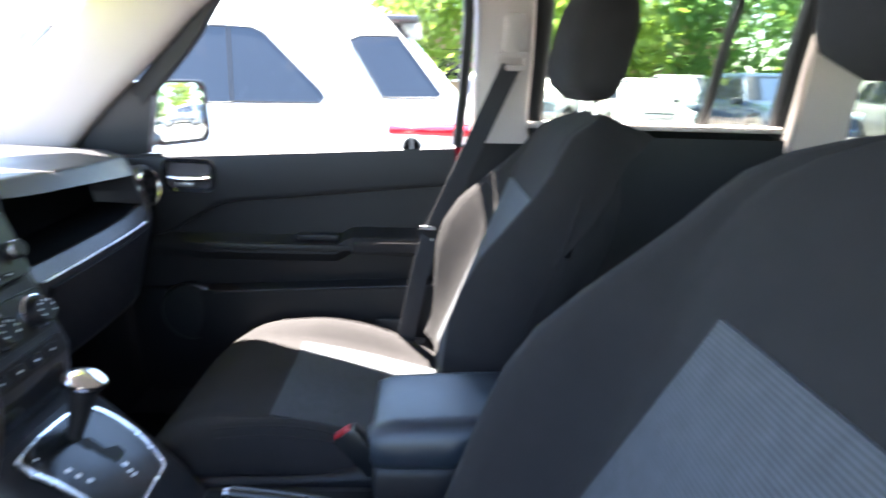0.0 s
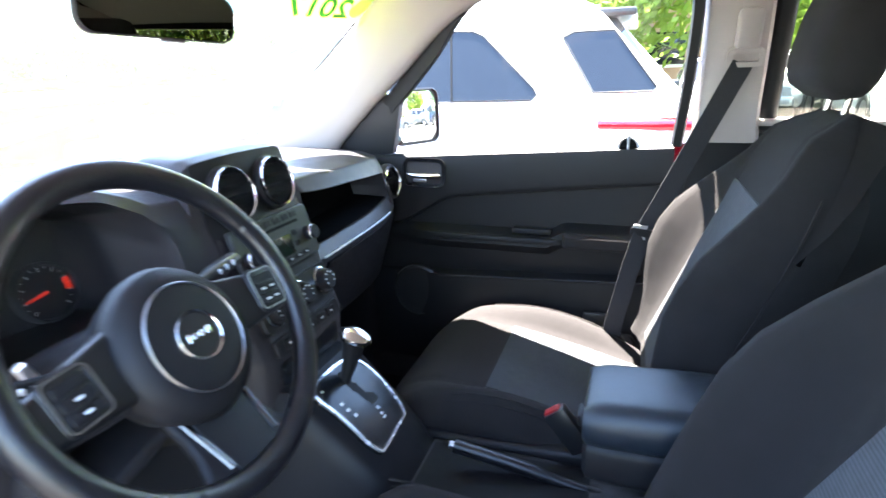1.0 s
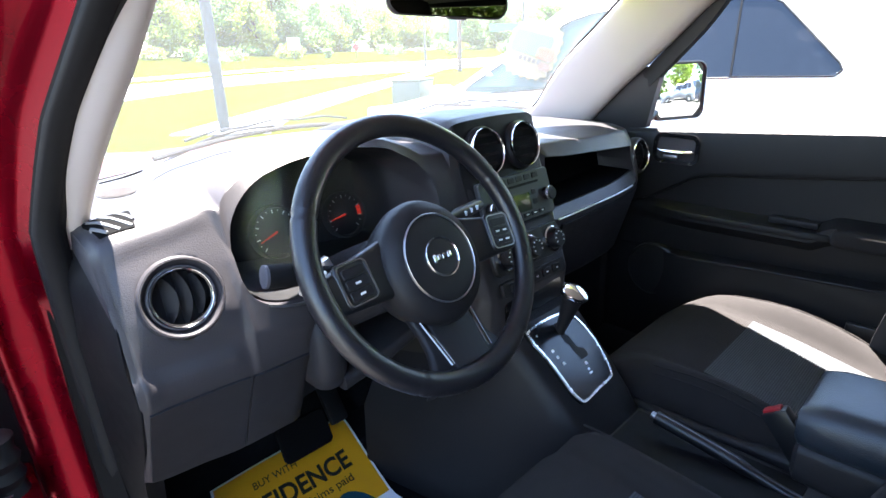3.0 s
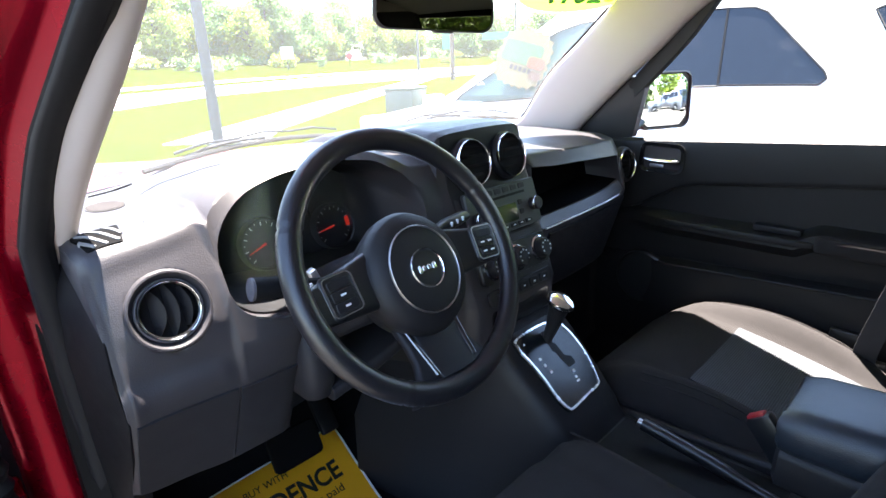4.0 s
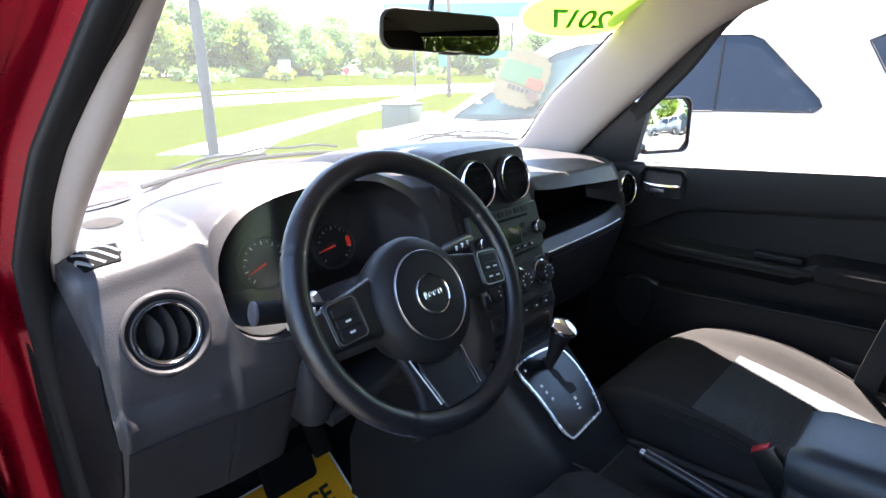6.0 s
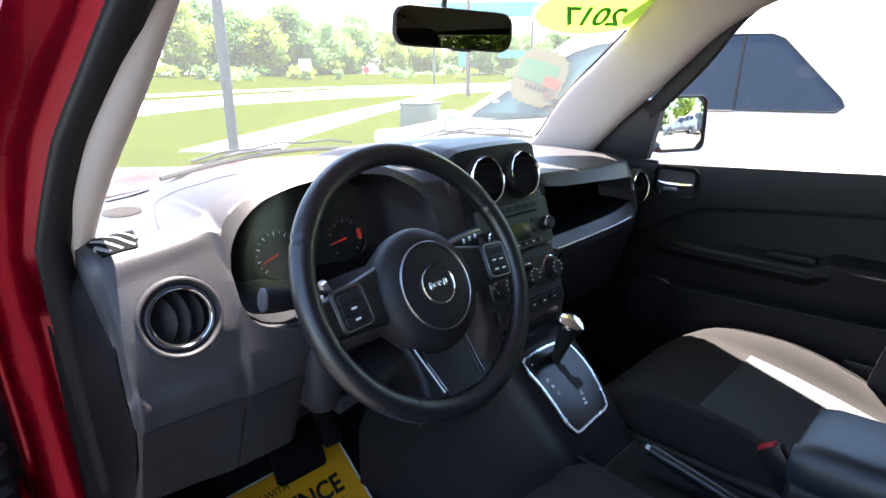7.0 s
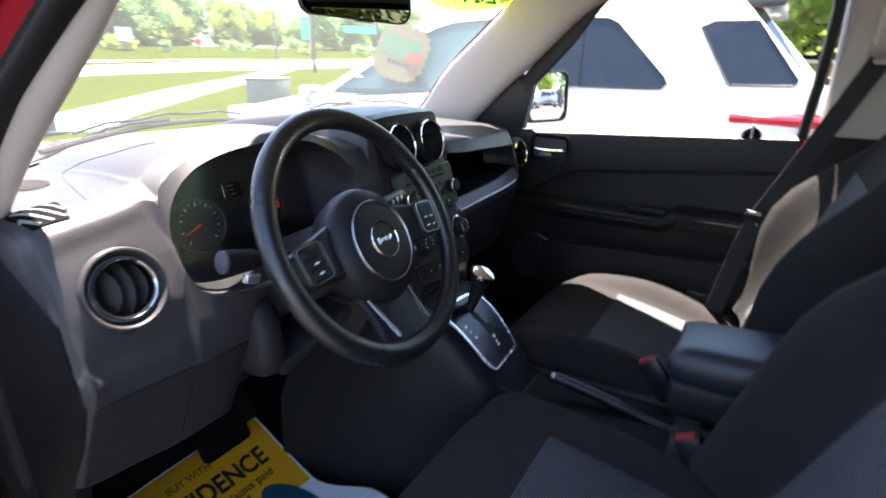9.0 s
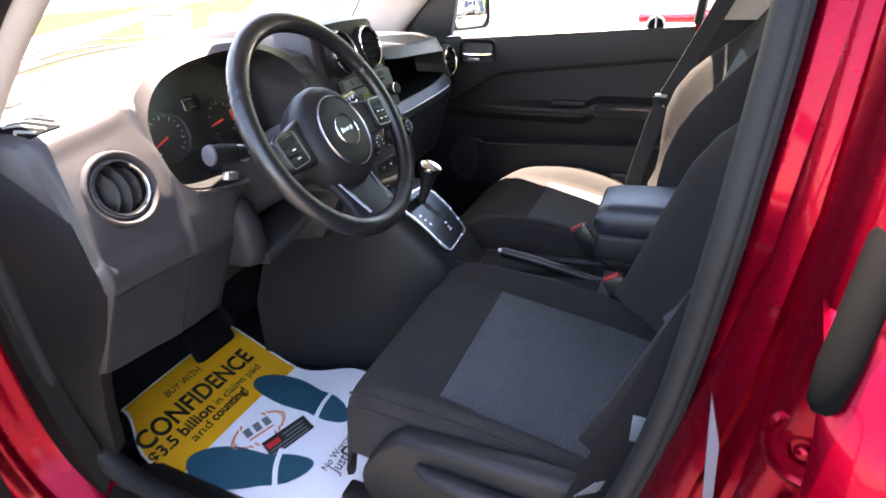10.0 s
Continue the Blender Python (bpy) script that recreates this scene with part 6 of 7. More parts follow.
part("panel", loft(secs), mat("door_plastic", (0.0105, 0.0105, 0.0118), 0.42, var=0.12, scale=14, grain=0.2, grain_scale=700, spec=0.26), door, "dark textured inner panel", smooth=32)
outer = bmesh.new()
add_loft(outer, [[(0.80, y, sill_z(y) - 0.006), (0.845, y, sill_z(y) - 0.035), (0.885, y, 0.93), (0.90, y, 0.75), (0.885, y, 0.42), (0.80, y, 0.38)] for y in (-0.56, -0.2, 0.2, 0.45)])
part("skin", outer, RED, door, "glossy red outer skin")
pull = bmesh.new()
secs = []
for y, k in ((-0.26, 0.4), (-0.245, 0.9), (-0.2, 1), (-0.05, 1), (0.07, 0.8), (0.11, 0.3)):
    secs.append([(0.680 + a * k, y, 0.803 + b) for a, b in rrect(0.030, 0.018, 0.007, 3)])
part("pull_cup", loft(secs), RUBBER, door, "black pull recess in the armrest")
part("switch_panel", box((0.698, -0.175, 0.826), (0.028, 0.11, 0.016), 0.003), DASH_DARK, door, "black window switch")
part("armrest_pad", box((0.690, -0.387, 0.809), (0.054, 0.250, 0.046), 0.014, None, 4), CLOTH, door, "padded cloth-covered armrest")
part("pocket_edge", tube([(0.677, y, 0.682 - 0.05 * (y + 0.05)) for y in np.linspace(-0.5, 0.1, 10)], 0.004, 6), DASH_DARK, door)
part("speaker", lathe([(0.085, -0.012), (0.083, -0.002), (0.076, 0.002), (0.070, 0.0), (0.03, 0.004), (0, 0.005)], basis((0.690, 0.17, 0.61), (0, -1, 0), (0, 0, 1)), 32), BLACK, door, "round black speaker grille")
# inner handle
hbz = basis((0.699, 0.140, 0.980), (0, -1, -0.02), (0, 0.06, 1))
bz = bmesh.new()
add_ring_strip(bz, rrect(0.130, 0.084, 0.024), hbz, 0.011, 0.010)
hd = part("handle_bezel", bz, PIANO, door, "black rounded handle surround")
part("handle_cup", plate(rrect(0.114, 0.068, 0.018), hbz, 0.002), DASH, hd)
part("handle_lever", tube(smooth_path([hbz @ Vector((-0.050, -0.004, 0.008)), hbz @ Vector((-0.02, -0.006, 0.016)), hbz @ Vector((0.030, -0.006, 0.016)), hbz @ Vector((0.052, -0.004, 0.010))], 4), [0.006, 0.008, 0.009, 0.010, 0.010, 0.0105, 0.011, 0.011, 0.0115, 0.0115, 0.011, 0.010, 0.008], 12, 0.55), CHROME, hd, "chrome release lever")
part("lock_slider", box((-0.012, -0.022, 0.010), (0.040, 0.010, 0.010), 0.003, hbz), SATIN, hd)
# lock button in its cup on the sill
lock_at = basis((0.712, -0.415, sill_z(-0.415) + 0.002), (0, -1, 0), (0, 0, 1))
part("lock_cup", lathe([(0.026, -0.001), (0.026, 0.004), (0.023, 0.006), (0.021, 0.002), (0, 0.002)], lock_at, 28), VENT_BLACK, door, "small round lock button cup")
# Sun on the silvery rim is given by a pale flat colour.
part("cup_rim", lathe([(0.0275, 0.0), (0.0275, 0.006), (0.0255, 0.008), (0.0215, 0.006)], lock_at, 28), mat("sunlit_rim_tone", (0.55, 0.55, 0.55), 0.4, var=0.05), door, "rim of the lock button cup in a sunlit pale tone")
part("lock_pin", tube([(0.704, -0.415, sill_z(-0.415) - 0.010), (0.704, -0.415, sill_z(-0.415) + 0.022), (0.704, -0.415, sill_z(-0.415) + 0.032)], [0.003, 0.0035, 0.006], 10), STEEL, door)
# window frame of the door, sail panel and glass
wf = [(0.722, 0.325, 1.03), (0.712, 0.28, 1.10), (0.69, 0.21, 1.17), (0.655, 0.085, 1.29), (0.628, -0.01, 1.40), (0.612, -0.12, 1.455), (0.603, -0.30, 1.475), (0.603, -0.46, 1.470), (0.612, -0.525, 1.43), (0.655, -0.530, 1.25), (0.712, -0.520, 1.065)]
secs = []
wpath = smooth_path(wf, 5)
for i, p in enumerate(wpath):
    d = (wpath[min(i + 1, len(wpath) - 1)] - wpath[max(i - 1, 0)]).normalized()
    out = Vector((0, d.z, -d.y)).normalized()
    if out.dot(p - Vector((0.66, -0.2, 1.22))) < 0:
        out = -out
    wide = 0.040 if p.y > -0.2 else 0.018
    secs.append([p + Vector((-0.004, 0, 0)), p + out * wide + Vector((-0.006, 0, 0)), p + out * (wide + 0.006) + Vector((0.02, 0, 0)), p + Vector((0.025, 0, 0)), p - out * 0.004 + Vector((0.012, 0, 0))])
part("window_frame", loft(secs), RUBBER, door, "black window frame with rubber channel")
sail = bmesh.new()
add_loft(sail, [[(x + 0.0, 0.245, 1.03), (x, 0.56, 0.99), (x - 0.006, 0.48, 1.085), (x - 0.03, 0.29, 1.215), (x - 0.028, 0.20, 1.19)] for x in (0.715, 0.742)])
part("sail_panel", sail, BLACK, door, "black triangular panel behind the mirror")
gl = bmesh.new()
add_loft(gl, [[(0.742 - (z - 1.03) * 0.27, y, z) for z in np.linspace(1.0, 1.48, 6)] for y in (-0.53, 0.30)], closed=False)
wg = part("window_pane", gl, GLASS, door, "clear side window pane")
wg.visible_shadow = False

# passenger belt, guide and tongue
blt = thing("seat_belt", "black seat belt hanging from a pale pillar guide", "seat belt")
bp = smooth_path([(0.632, -0.642, 1.258), (0.632, -0.57, 1.09), (0.628, -0.50, 0.93), (0.622, -0.462, 0.84), (0.612, -0.430, 0.70), (0.615, -0.41, 0.56), (0.66, -0.44, 0.42)], 6)


def strap(path, w, across, th=0.0012):
    secs = []
    ac = Vector(across).normalized()
    for i, p in enumerate(path):
        d = (path[min(i + 1, len(path) - 1)] - path[max(i - 1, 0)]).normalized()
        a = (ac - d * ac.dot(d)).normalized()
        n = d.cross(a)
        secs.append([p + a * w / 2 + n * th, p + a * w / 2 - n * th, p - a * w / 2 - n * th, p - a * w / 2 + n * th])
    return loft(secs)


part("webbing", strap(bp, 0.047, (-0.25, 1, 0)), BELT, blt)
bp2 = smooth_path([(0.694, -0.655, 1.262), (0.695, -0.64, 1.10), (0.70, -0.615, 0.9), (0.71, -0.60, 0.60)], 5)
part("webbing", strap(bp2, 0.047, (0, 1, 0)), BELT, blt)
gd = basis((0.636, -0.645, 1.272), (0, -1, 0), (-0.25, 0, 1))
gb = bmesh.new()
add_ring_strip(gb, rrect(0.076, 0.040, 0.014), gd, 0.011, 0.012)
part("guide", gb, TRIM, blt, "pale plastic belt guide")
part("guide_cover", plate(rrect(0.050, 0.085, 0.012), gd @ Matrix.Translation((0, 0.058, -0.004)), 0.016, 0.005), TRIM, blt, "pale height adjuster cover")
tm = basis((0.617, -0.462, 0.862), (0, 1, 0.1), (-0.2, 0, 1))
part("tongue", plate(rrect(0.052, 0.020, 0.005), tm, 0.006, 0.002), BLACK, blt)
part("tongue_plate", plate(rrect(0.024, 0.045, 0.004), tm @ Matrix.Translation((0.0, -0.036, 0.002)), 0.003), STEEL, blt, "chrome belt tongue")
part("tongue_hook", plate(rrect(0.034, 0.008, 0.002), tm @ Matrix.Translation((0.004, 0.014, 0.002)), 0.004), STEEL, blt)
# driver's belt lying by the centre pillar
dbt = thing("seat_belt", "black seat belt with a pale label beside the driver's seat", "seat belt")
bp3 = smooth_path([(-0.668, -0.640, 1.262), (-0.672, -0.602, 1.05), (-0.668, -0.552, 0.90), (-0.665, -0.524, 0.80), (-0.664, -0.503, 0.73), (-0.664, -0.484, 0.67), (-0.665, -0.467, 0.60), (-0.676, -0.458, 0.46)], 6)
# Darker copy of the belt webbing, its shade put into the colour.
part("webbing", strap(bp3, 0.044, (0.35, 1, 0)), mat("shaded_webbing", (0.009, 0.0085, 0.009), 0.8, var=0.15, scale=60, grain=0.4, grain_scale=1500, spec=0.1), dbt)
for k in range(5):
    part("stitch", tube([(-0.6675, -0.506 + 0.0055 * k, 0.686 - 0.004 * k), (-0.6675, -0.482 + 0.0055 * k, 0.652 - 0.004 * k)], 0.0008, 5), mat("pale_thread", (0.16, 0.155, 0.155), 0.7), dbt)
part("label_tag", box((-0.672, -0.521, 0.772), (0.003, 0.016, 0.036), 0.001), mat("label_white", (0.085, 0.11, 0.125), 0.6), dbt)

# ---- mirrors and sticker ----
rv = thing("interior_mirror", "black framed interior mirror hanging from the windscreen", "mirror", at=(0.014, 0.352, 1.362))
rmx = basis((0, 0, 0), (0.235, -0.122, -0.016), (0.02, -0.025, 1))
o = rrect(0.262, 0.080, 0.028, 6)
secs = [[rmx @ Vector((a * k, b * k, h)) for a, b in o] for k, h in ((0.80, -0.028), (0.95, -0.018), (1.0, -0.002), (0.99, 0.004), (0.955, 0.006))]
part("housing", loft(secs), BLACK, rv, smooth=50)
part("mirror_face", plate([(a * 0.94, b * 0.92) for a, b in o], rmx @ Matrix.Translation((0, 0, 0.0055)), 0.0015), DIM_MIRROR, rv, "dimmed mirror glass")
part("sensor", box((0.02, -0.036, -0.006), (0.045, 0.014, 0.022), 0.005, rmx), BLACK, rv)
part("stem", tube([(0.0, 0.02, 0.01), (0.02, 0.05, 0.05), (0.025, 0.045, 0.10)], 0.007, 10), BLACK, rv)
part("mount", box((0.025, 0.040, 0.105), (0.03, 0.02, 0.05), 0.006), BLACK, rv)

em = thing("door_mirror", "black exterior door mirror outside the passenger window", "mirror", at=(0.955, 0.262, 1.118))
emx = basis((0, 0, 0), (0.165, -0.079, 0.0), (0.0, 0.04, 1))
o = rrect(0.205, 0.180, 0.032, 6)
secs = [[emx @ Vector((a * k, b * k, h)) for a, b in o] for k, h in ((0.45, -0.105), (0.78, -0.085), (0.93, -0.05), (1.0, -0.01), (1.0, 0.006), (0.95, 0.009), (0.935, 0.002))]
part("housing", loft(secs), BLACK, em, smooth=50)
face = bmesh.new()
secs = [[emx @ Vector((a * 0.93 * k, b * 0.93 * k, 0.007 - (a * a + b * b) * k * k / 2.4)) for a, b in o] for k in (1.0, 0.85, 0.7, 0.55, 0.4, 0.25, 0.12, 0.02)]
add_loft(face, secs, True, False)
part("mirror_face", face, MIRROR, em, "slightly domed mirror glass", smooth=80)
part("foot", tube([(-0.05, 0.06, -0.06), (-0.13, 0.06, -0.085), (-0.20, 0.05, -0.09)], [0.035, 0.030, 0.035], 12, 0.7), BLACK, em)



def sticker_mat(name, color):
    """Thin vinyl film that lets sunlight glow through."""
    m = bpy.data.materials.new(name)
    m.use_nodes = True
    nt = m.node_tree
    p = nt.nodes["Principled BSDF"]
    p.inputs["Base Color"].default_value = (*color, 1)
    p.inputs["Roughness"].default_value = 0.5
    tl = nt.nodes.new("ShaderNodeBsdfTranslucent")
    tl.inputs["Color"].default_value = (*color, 1)
    mx = nt.nodes.new("ShaderNodeMixShader")
    mx.inputs["Fac"].default_value = 0.34
    nt.links.new(p.outputs[0], mx.inputs[1])
    nt.links.new(tl.outputs[0], mx.inputs[2])
    nt.links.new(mx.outputs[0], nt.nodes["Material Output"].inputs["Surface"])
    return m


stick = thing("year_sticker", "yellow-green oval window sticker with dark year digits", "sticker")


U0, V0 = 0.765, 0.825
disc = bmesh.new()
rings = []
for k in (1.0, 0.75, 0.5, 0.25, 0.02):
    rings.append([screen_point(U0 + 0.250 * k * math.cos(a), V0 + 0.128 * k * math.sin(a), -0.005) for a in np.linspace(0, 2 * math.pi, 49)[:-1]])
add_loft(disc, rings, True, False)
disc.faces.new([disc.verts.new(p) for p in rings[-1]])
part("film", disc, sticker_mat("yellow_film", (0.52, 0.70, 0.07)), stick)
rim = bmesh.new()
add_loft(rim, [[screen_point(U0 + 0.250 * k * math.cos(a), V0 + 0.128 * k * math.sin(a), -0.004) for a in np.linspace(0, 2 * math.pi, 49)[:-1]] for k in (1.0, 1.045)], True, False)
part("border", rim, sticker_mat("white_film", (0.8, 0.82, 0.75)), stick, "thin white border")
sp0 = screen_point(U0, V0, -0.008)
sx = (screen_point(U0 + 0.05, V0, -0.008) - screen_point(U0 - 0.05, V0, -0.008)).normalized()
sy = (screen_point(U0, V0 + 0.05, -0.008) - screen_point(U0, V0 - 0.05, -0.008)).normalized()
# read from outside, hence mirrored as seen from the cabin
tm = basis(sp0 - sy * 0.052 + sx * 0.002, -sx, sy)
lettering("2017", 0.088, tm, sticker_mat("digit_green", (0.10, 0.48, 0.08)), stick, "year_number", 0.0005, 0.002, "CENTER")

# ---- paper floor mat ----
MAT_PAPER = mat("mat_paper", (0.86, 0.86, 0.90), 0.7, var=0.05, scale=14, grain=0.25, grain_scale=120)
MAT_YELLOW = mat("mat_yellow", (0.92, 0.42, 0.012), 0.6, var=0.06, scale=12, grain=0.2, grain_scale=120)
MAT_BLUE = mat("mat_blue", (0.008, 0.078, 0.115), 0.6, var=0.06, scale=12)
MAT_BLACK = mat("mat_ink", (0.015, 0.014, 0.012), 0.6, var=0.1)
MAT_GREY = mat("mat_grey_ink", (0.16, 0.16, 0.17), 0.6, var=0.1)
MAT_RED = mat("mat_red", (0.6, 0.03, 0.03), 0.6, var=0.1)
MAT_ORANGE = mat("mat_orange", (0.75, 0.25, 0.10), 0.6, var=0.1)
fm = thing("paper_mat", "printed yellow and white paper floor mat with blue footprints", "floor mat")
# local frame: u to the right (0..0.46), v from the front edge back (0..0.62)
MO, MU, MV = Vector((-0.600, 0.5655, 0.3458)), Vector((0.998, 0.01, 0.0)), Vector((-0.20, -0.975, -0.06))


def mat_point(u, v, h=0.0):
    wave = 0.004 * math.sin(9 * u + 4 * v) + 0.003 * math.sin(23 * v + 6 * u) + 0.012 * smoothstep(0.28, 0.39, u) * math.sin(14 * v + 1)
    return MO + MU * u + MV * v + Vector((0, 0, wave + h))


def mat_patch(u0, u1, v0, v1, h, n=24, m=30, flare=0.0):
    """A patch of the sheet; its near edge creeps outwards and its far edge flares, as the sheet lies askew."""
    bm = bmesh.new()
    rows_ = []
    for j in range(m + 1):
        v = lerp(v0, v1, j / m)
        left, right = u0 - 0.048 * smoothstep(0.0, 0.16, v), u1 + flare * smoothstep(0.26, 0.43, v)
        rows_.append([mat_point(lerp(left, right, i / n), v, h) for i in range(n + 1)])
    add_loft(bm, rows_, closed=False)
    return bm


def mat_shape(points, h):
    """A filled printed shape, given in mat units, following the paper."""
    bm = bmesh.new()
    cu = sum(p[0] for p in points) / len(points)
    cv = sum(p[1] for p in points) / len(points)
    rings = []
    for k in (1.0, 0.8, 0.6, 0.4, 0.2, 0.02):
        rings.append([mat_point(cu + (u - cu) * k, cv + (v - cv) * k, h) for u, v in points])
    add_loft(bm, rings, True, False)
    bm.faces.new([bm.verts.new(p) for p in rings[-1]])
    return bm


part("paper", mat_patch(0.040, 0.40, -0.012, 0.66, 0.0, flare=0.07), MAT_PAPER, fm)
part("yellow_print", mat_patch(0.046, 0.394, -0.004, 0.262, 0.0012), MAT_YELLOW, fm, "yellow printed upper part")


def drape(ob, h):
    """Lay flat lettering, made in mat units, on to the paper."""
    for v in ob.data.vertices:
        v.co = mat_point(v.co.x, v.co.y, h + 0.0003 * (1 if v.co.z > 0 else 0))


def mat_words(words, u0, u1, v, tall, material, bold=0.0):
    """Words printed from u0 to u1 on the base line v, with capitals of the given height."""
    ob = lettering(words, 1.0, Matrix(), material, fm, "print", 0.0002, bold)
    xs_ = [p.co.x for p in ob.data.vertices]
    k = (u1 - u0) / (max(xs_) - min(xs_))
    ob.data.transform(Matrix(((k, 0, 0, u0 - min(xs_) * k), (0, -tall / 0.70, 0, v), (0, 0, -1, 0), (0, 0, 0, 1))))
    drape(ob, 0.0026)
    return ob


mat_words("BUY WITH", 0.126, 0.234, 0.066, 0.022, MAT_BLACK)
mat_words("CONFIDENCE", 0.003, 0.352, 0.146, 0.054, MAT_BLACK, 0.025)
mat_words("$3.5 billion", -0.004, 0.172, 0.190, 0.033, MAT_BLACK, 0.025)
mat_words("in claims paid", 0.182, 0.336, 0.188, 0.025, MAT_BLACK)
mat_words("and", 0.082, 0.136, 0.224, 0.026, MAT_BLACK)
mat_words("counting!", 0.146, 0.256, 0.222, 0.028, MAT_BLACK, 0.025)


def footprint(cu, cv, ang, flip):
    sole = []
    for k in range(28):
        a = 2 * math.pi * k / 28
        x = 0.146 * math.cos(a)
        w = 0.050 * (1 + 0.18 * math.cos(a)) - 0.010 * math.exp(-((x + 0.03) / 0.04) ** 2)
        sole.append((x, w * math.sin(a) + 0.008 * flip * math.cos(2 * a)))
    c, s = math.cos(radians(ang)), math.sin(radians(ang))
    front = [(cu + x * c - y * s, cv + x * s + y * c) for x, y in sole]
    part("footprint", mat_shape(front, 0.0026), MAT_BLUE, fm, "dark blue printed footprint")
    band = [(cu + x * c - y * s, cv + x * s + y * c) for x, y in [(-0.072 + 0.006 * math.sin(t * math.pi), lerp(-0.045, 0.045, t)) for t in np.linspace(0, 1, 8)] + [(-0.060 + 0.006 * math.sin(t * math.pi), lerp(0.045, -0.045, t)) for t in np.linspace(0, 1, 8)]]
    part("heel_gap", mat_shape(band, 0.0038), MAT_PAPER, fm)


footprint(0.107, 0.374, -122, 1)
footprint(0.318, 0.353, -97, -1)


def tilted(cu, cv, pts):
    """Points about a centre, turned with the slanted print on the paper."""
    c, q = math.cos(radians(14)), math.sin(radians(14))
    return [(cu + x * c - y * q, cv + x * q + y * c) for x, y in pts]


def bar_shape(cu, cv, x, y, w, h):
    return tilted(cu, cv, [(x - w / 2, y - h / 2), (x + w / 2, y - h / 2), (x + w / 2, y + h / 2), (x - w / 2, y + h / 2)])


# printed marks between the footprints: a wreath round plain bars, and a dark panel
for k in range(11):
    a = radians(118 + k * 13)
    for sx in (-1, 1):
        x, y = sx * -0.068 * math.cos(a) * 1.0, -0.034 * math.sin(a) + 0.006
        turn = a if sx < 0 else math.pi - a
        leaf = [(x + 0.008 * math.cos(b) * math.cos(turn) - 0.003 * math.sin(b) * math.sin(turn), y + 0.008 * math.cos(b) * math.sin(turn) + 0.003 * math.sin(b) * math.cos(turn)) for b in np.linspace(0, 2 * math.pi, 7)[:-1]]
        part("seal_leaf", mat_shape(tilted(0.188, 0.322, leaf), 0.0024), MAT_ORANGE, fm)
for k in range(3):
    part("seal_bar", mat_shape(bar_shape(0.188, 0.322, -0.026 + 0.026 * k, -0.002, 0.017, 0.024), 0.0024), MAT_GREY, fm)
part("seal_bar", mat_shape(bar_shape(0.188, 0.322, 0, 0.018, 0.066, 0.005), 0.0024), MAT_ORANGE, fm)
part("dark_panel", mat_shape(bar_shape(0.215, 0.396, 0, 0, 0.122, 0.047), 0.0024), MAT_BLACK, fm)
part("red_bar", mat_shape(bar_shape(0.213, 0.396, -0.036, -0.006, 0.036, 0.015), 0.0034), MAT_RED, fm)
for x, y, w in ((0.022, -0.012, 0.062), (0.022, -0.002, 0.054), (-0.002, 0.008, 0.104), (-0.002, 0.017, 0.104)):
    part("pale_bar", mat_shape(bar_shape(0.213, 0.396, x, y, w, 0.0042), 0.0034), MAT_GREY, fm)
mat_words("No Worries", 0.192, 0.300, 0.530, 0.017, MAT_BLACK)
mat_words("Just", 0.198, 0.244, 0.556, 0.026, MAT_BLACK)
mat_words("DRIVE", 0.246, 0.345, 0.556, 0.026, MAT_BLACK, 0.025)

# ---- outside: ground and roads ----
def bank(x, y):
    """Height of the land: flat to the far road, then a low uneven bank under the trees."""
    return -0.07 + 2.0 * smoothstep(74, 96, y) + (0.35 * noise.noise(Vector((x * 0.03, y * 0.03, 0))) if y > 80 else 0.0)


gr = bmesh.new()
pts = []
for y in (*np.linspace(-120, 10, 14), *np.linspace(14, 72, 16), *np.linspace(75, 130, 20), 160, 250, 500, 1000):
    pts.append([(x, float(y), bank(x, y)) for x in (-600, -200, -90, *np.linspace(-60, 160, 45), 200, 400, 800)])
add_loft(gr, pts, closed=False)
solid("ground", gr, GRASS, "sunlit green grass stretching to the far trees", "grass", "structure")


def slab(name, outline, z, th, material, label, category):
    bm = bmesh.new()
    add_loft(bm, [[(x, y, z - th) for x, y in outline], [(x, y, z) for x, y in outline]])
    return solid(name, bm, material, label, category, "structure", smooth=0)


slab("car_park", [(-60, -70), (70, -70), (70, 6.5), (4.6, 6.5), (1.0, 9.6), (-60, 9.6)], -0.05, 0.25, ASPHALT, "sunlit worn grey asphalt car park", "car park")
slab("kerb", [(-60, 9.6), (1.0, 9.6), (1.15, 9.8), (-60, 9.8)], 0.04, 0.3, CONCRETE, "pale concrete kerb at the edge of the car park", "kerb")
slab("path", [(2.9, 10.6), (4.2, 9.2), (5.6, 10.9), (11.4, 15.8), (22.8, 25.0), (33.0, 33.5), (30.0, 33.0), (20.0, 24.8), (11.7, 18.4), (5.0, 12.5)], -0.045, 0.2, CONCRETE, "pale concrete path crossing the grass", "path")
slab("road", [(-40, 4.0 + 9.8), (-2, 17.5), (5.5, 22.5), (12.3, 28.6), (21.0, 32.2), (30.5, 33.8), (60, 37), (200, 44), (200, 110), (80, 79), (39.4, 56.8), (18.9, 43.8), (10.3, 37.5), (-2, 30), (-40, 20)], -0.04, 0.2, CONCRETE, "pale sun-bleached road beyond the grass", "road")
slab("road", [(-20, 30), (0, 38), (13, 46), (26, 55.5), (46, 67.5), (100, 88), (200, 120), (200, 126), (100, 93), (71, 78.5), (44, 71.5), (31, 66), (16, 54), (0, 45), (-20, 36)], -0.04, 0.2, CONCRETE, "pale second carriageway beyond a grass strip", "road")

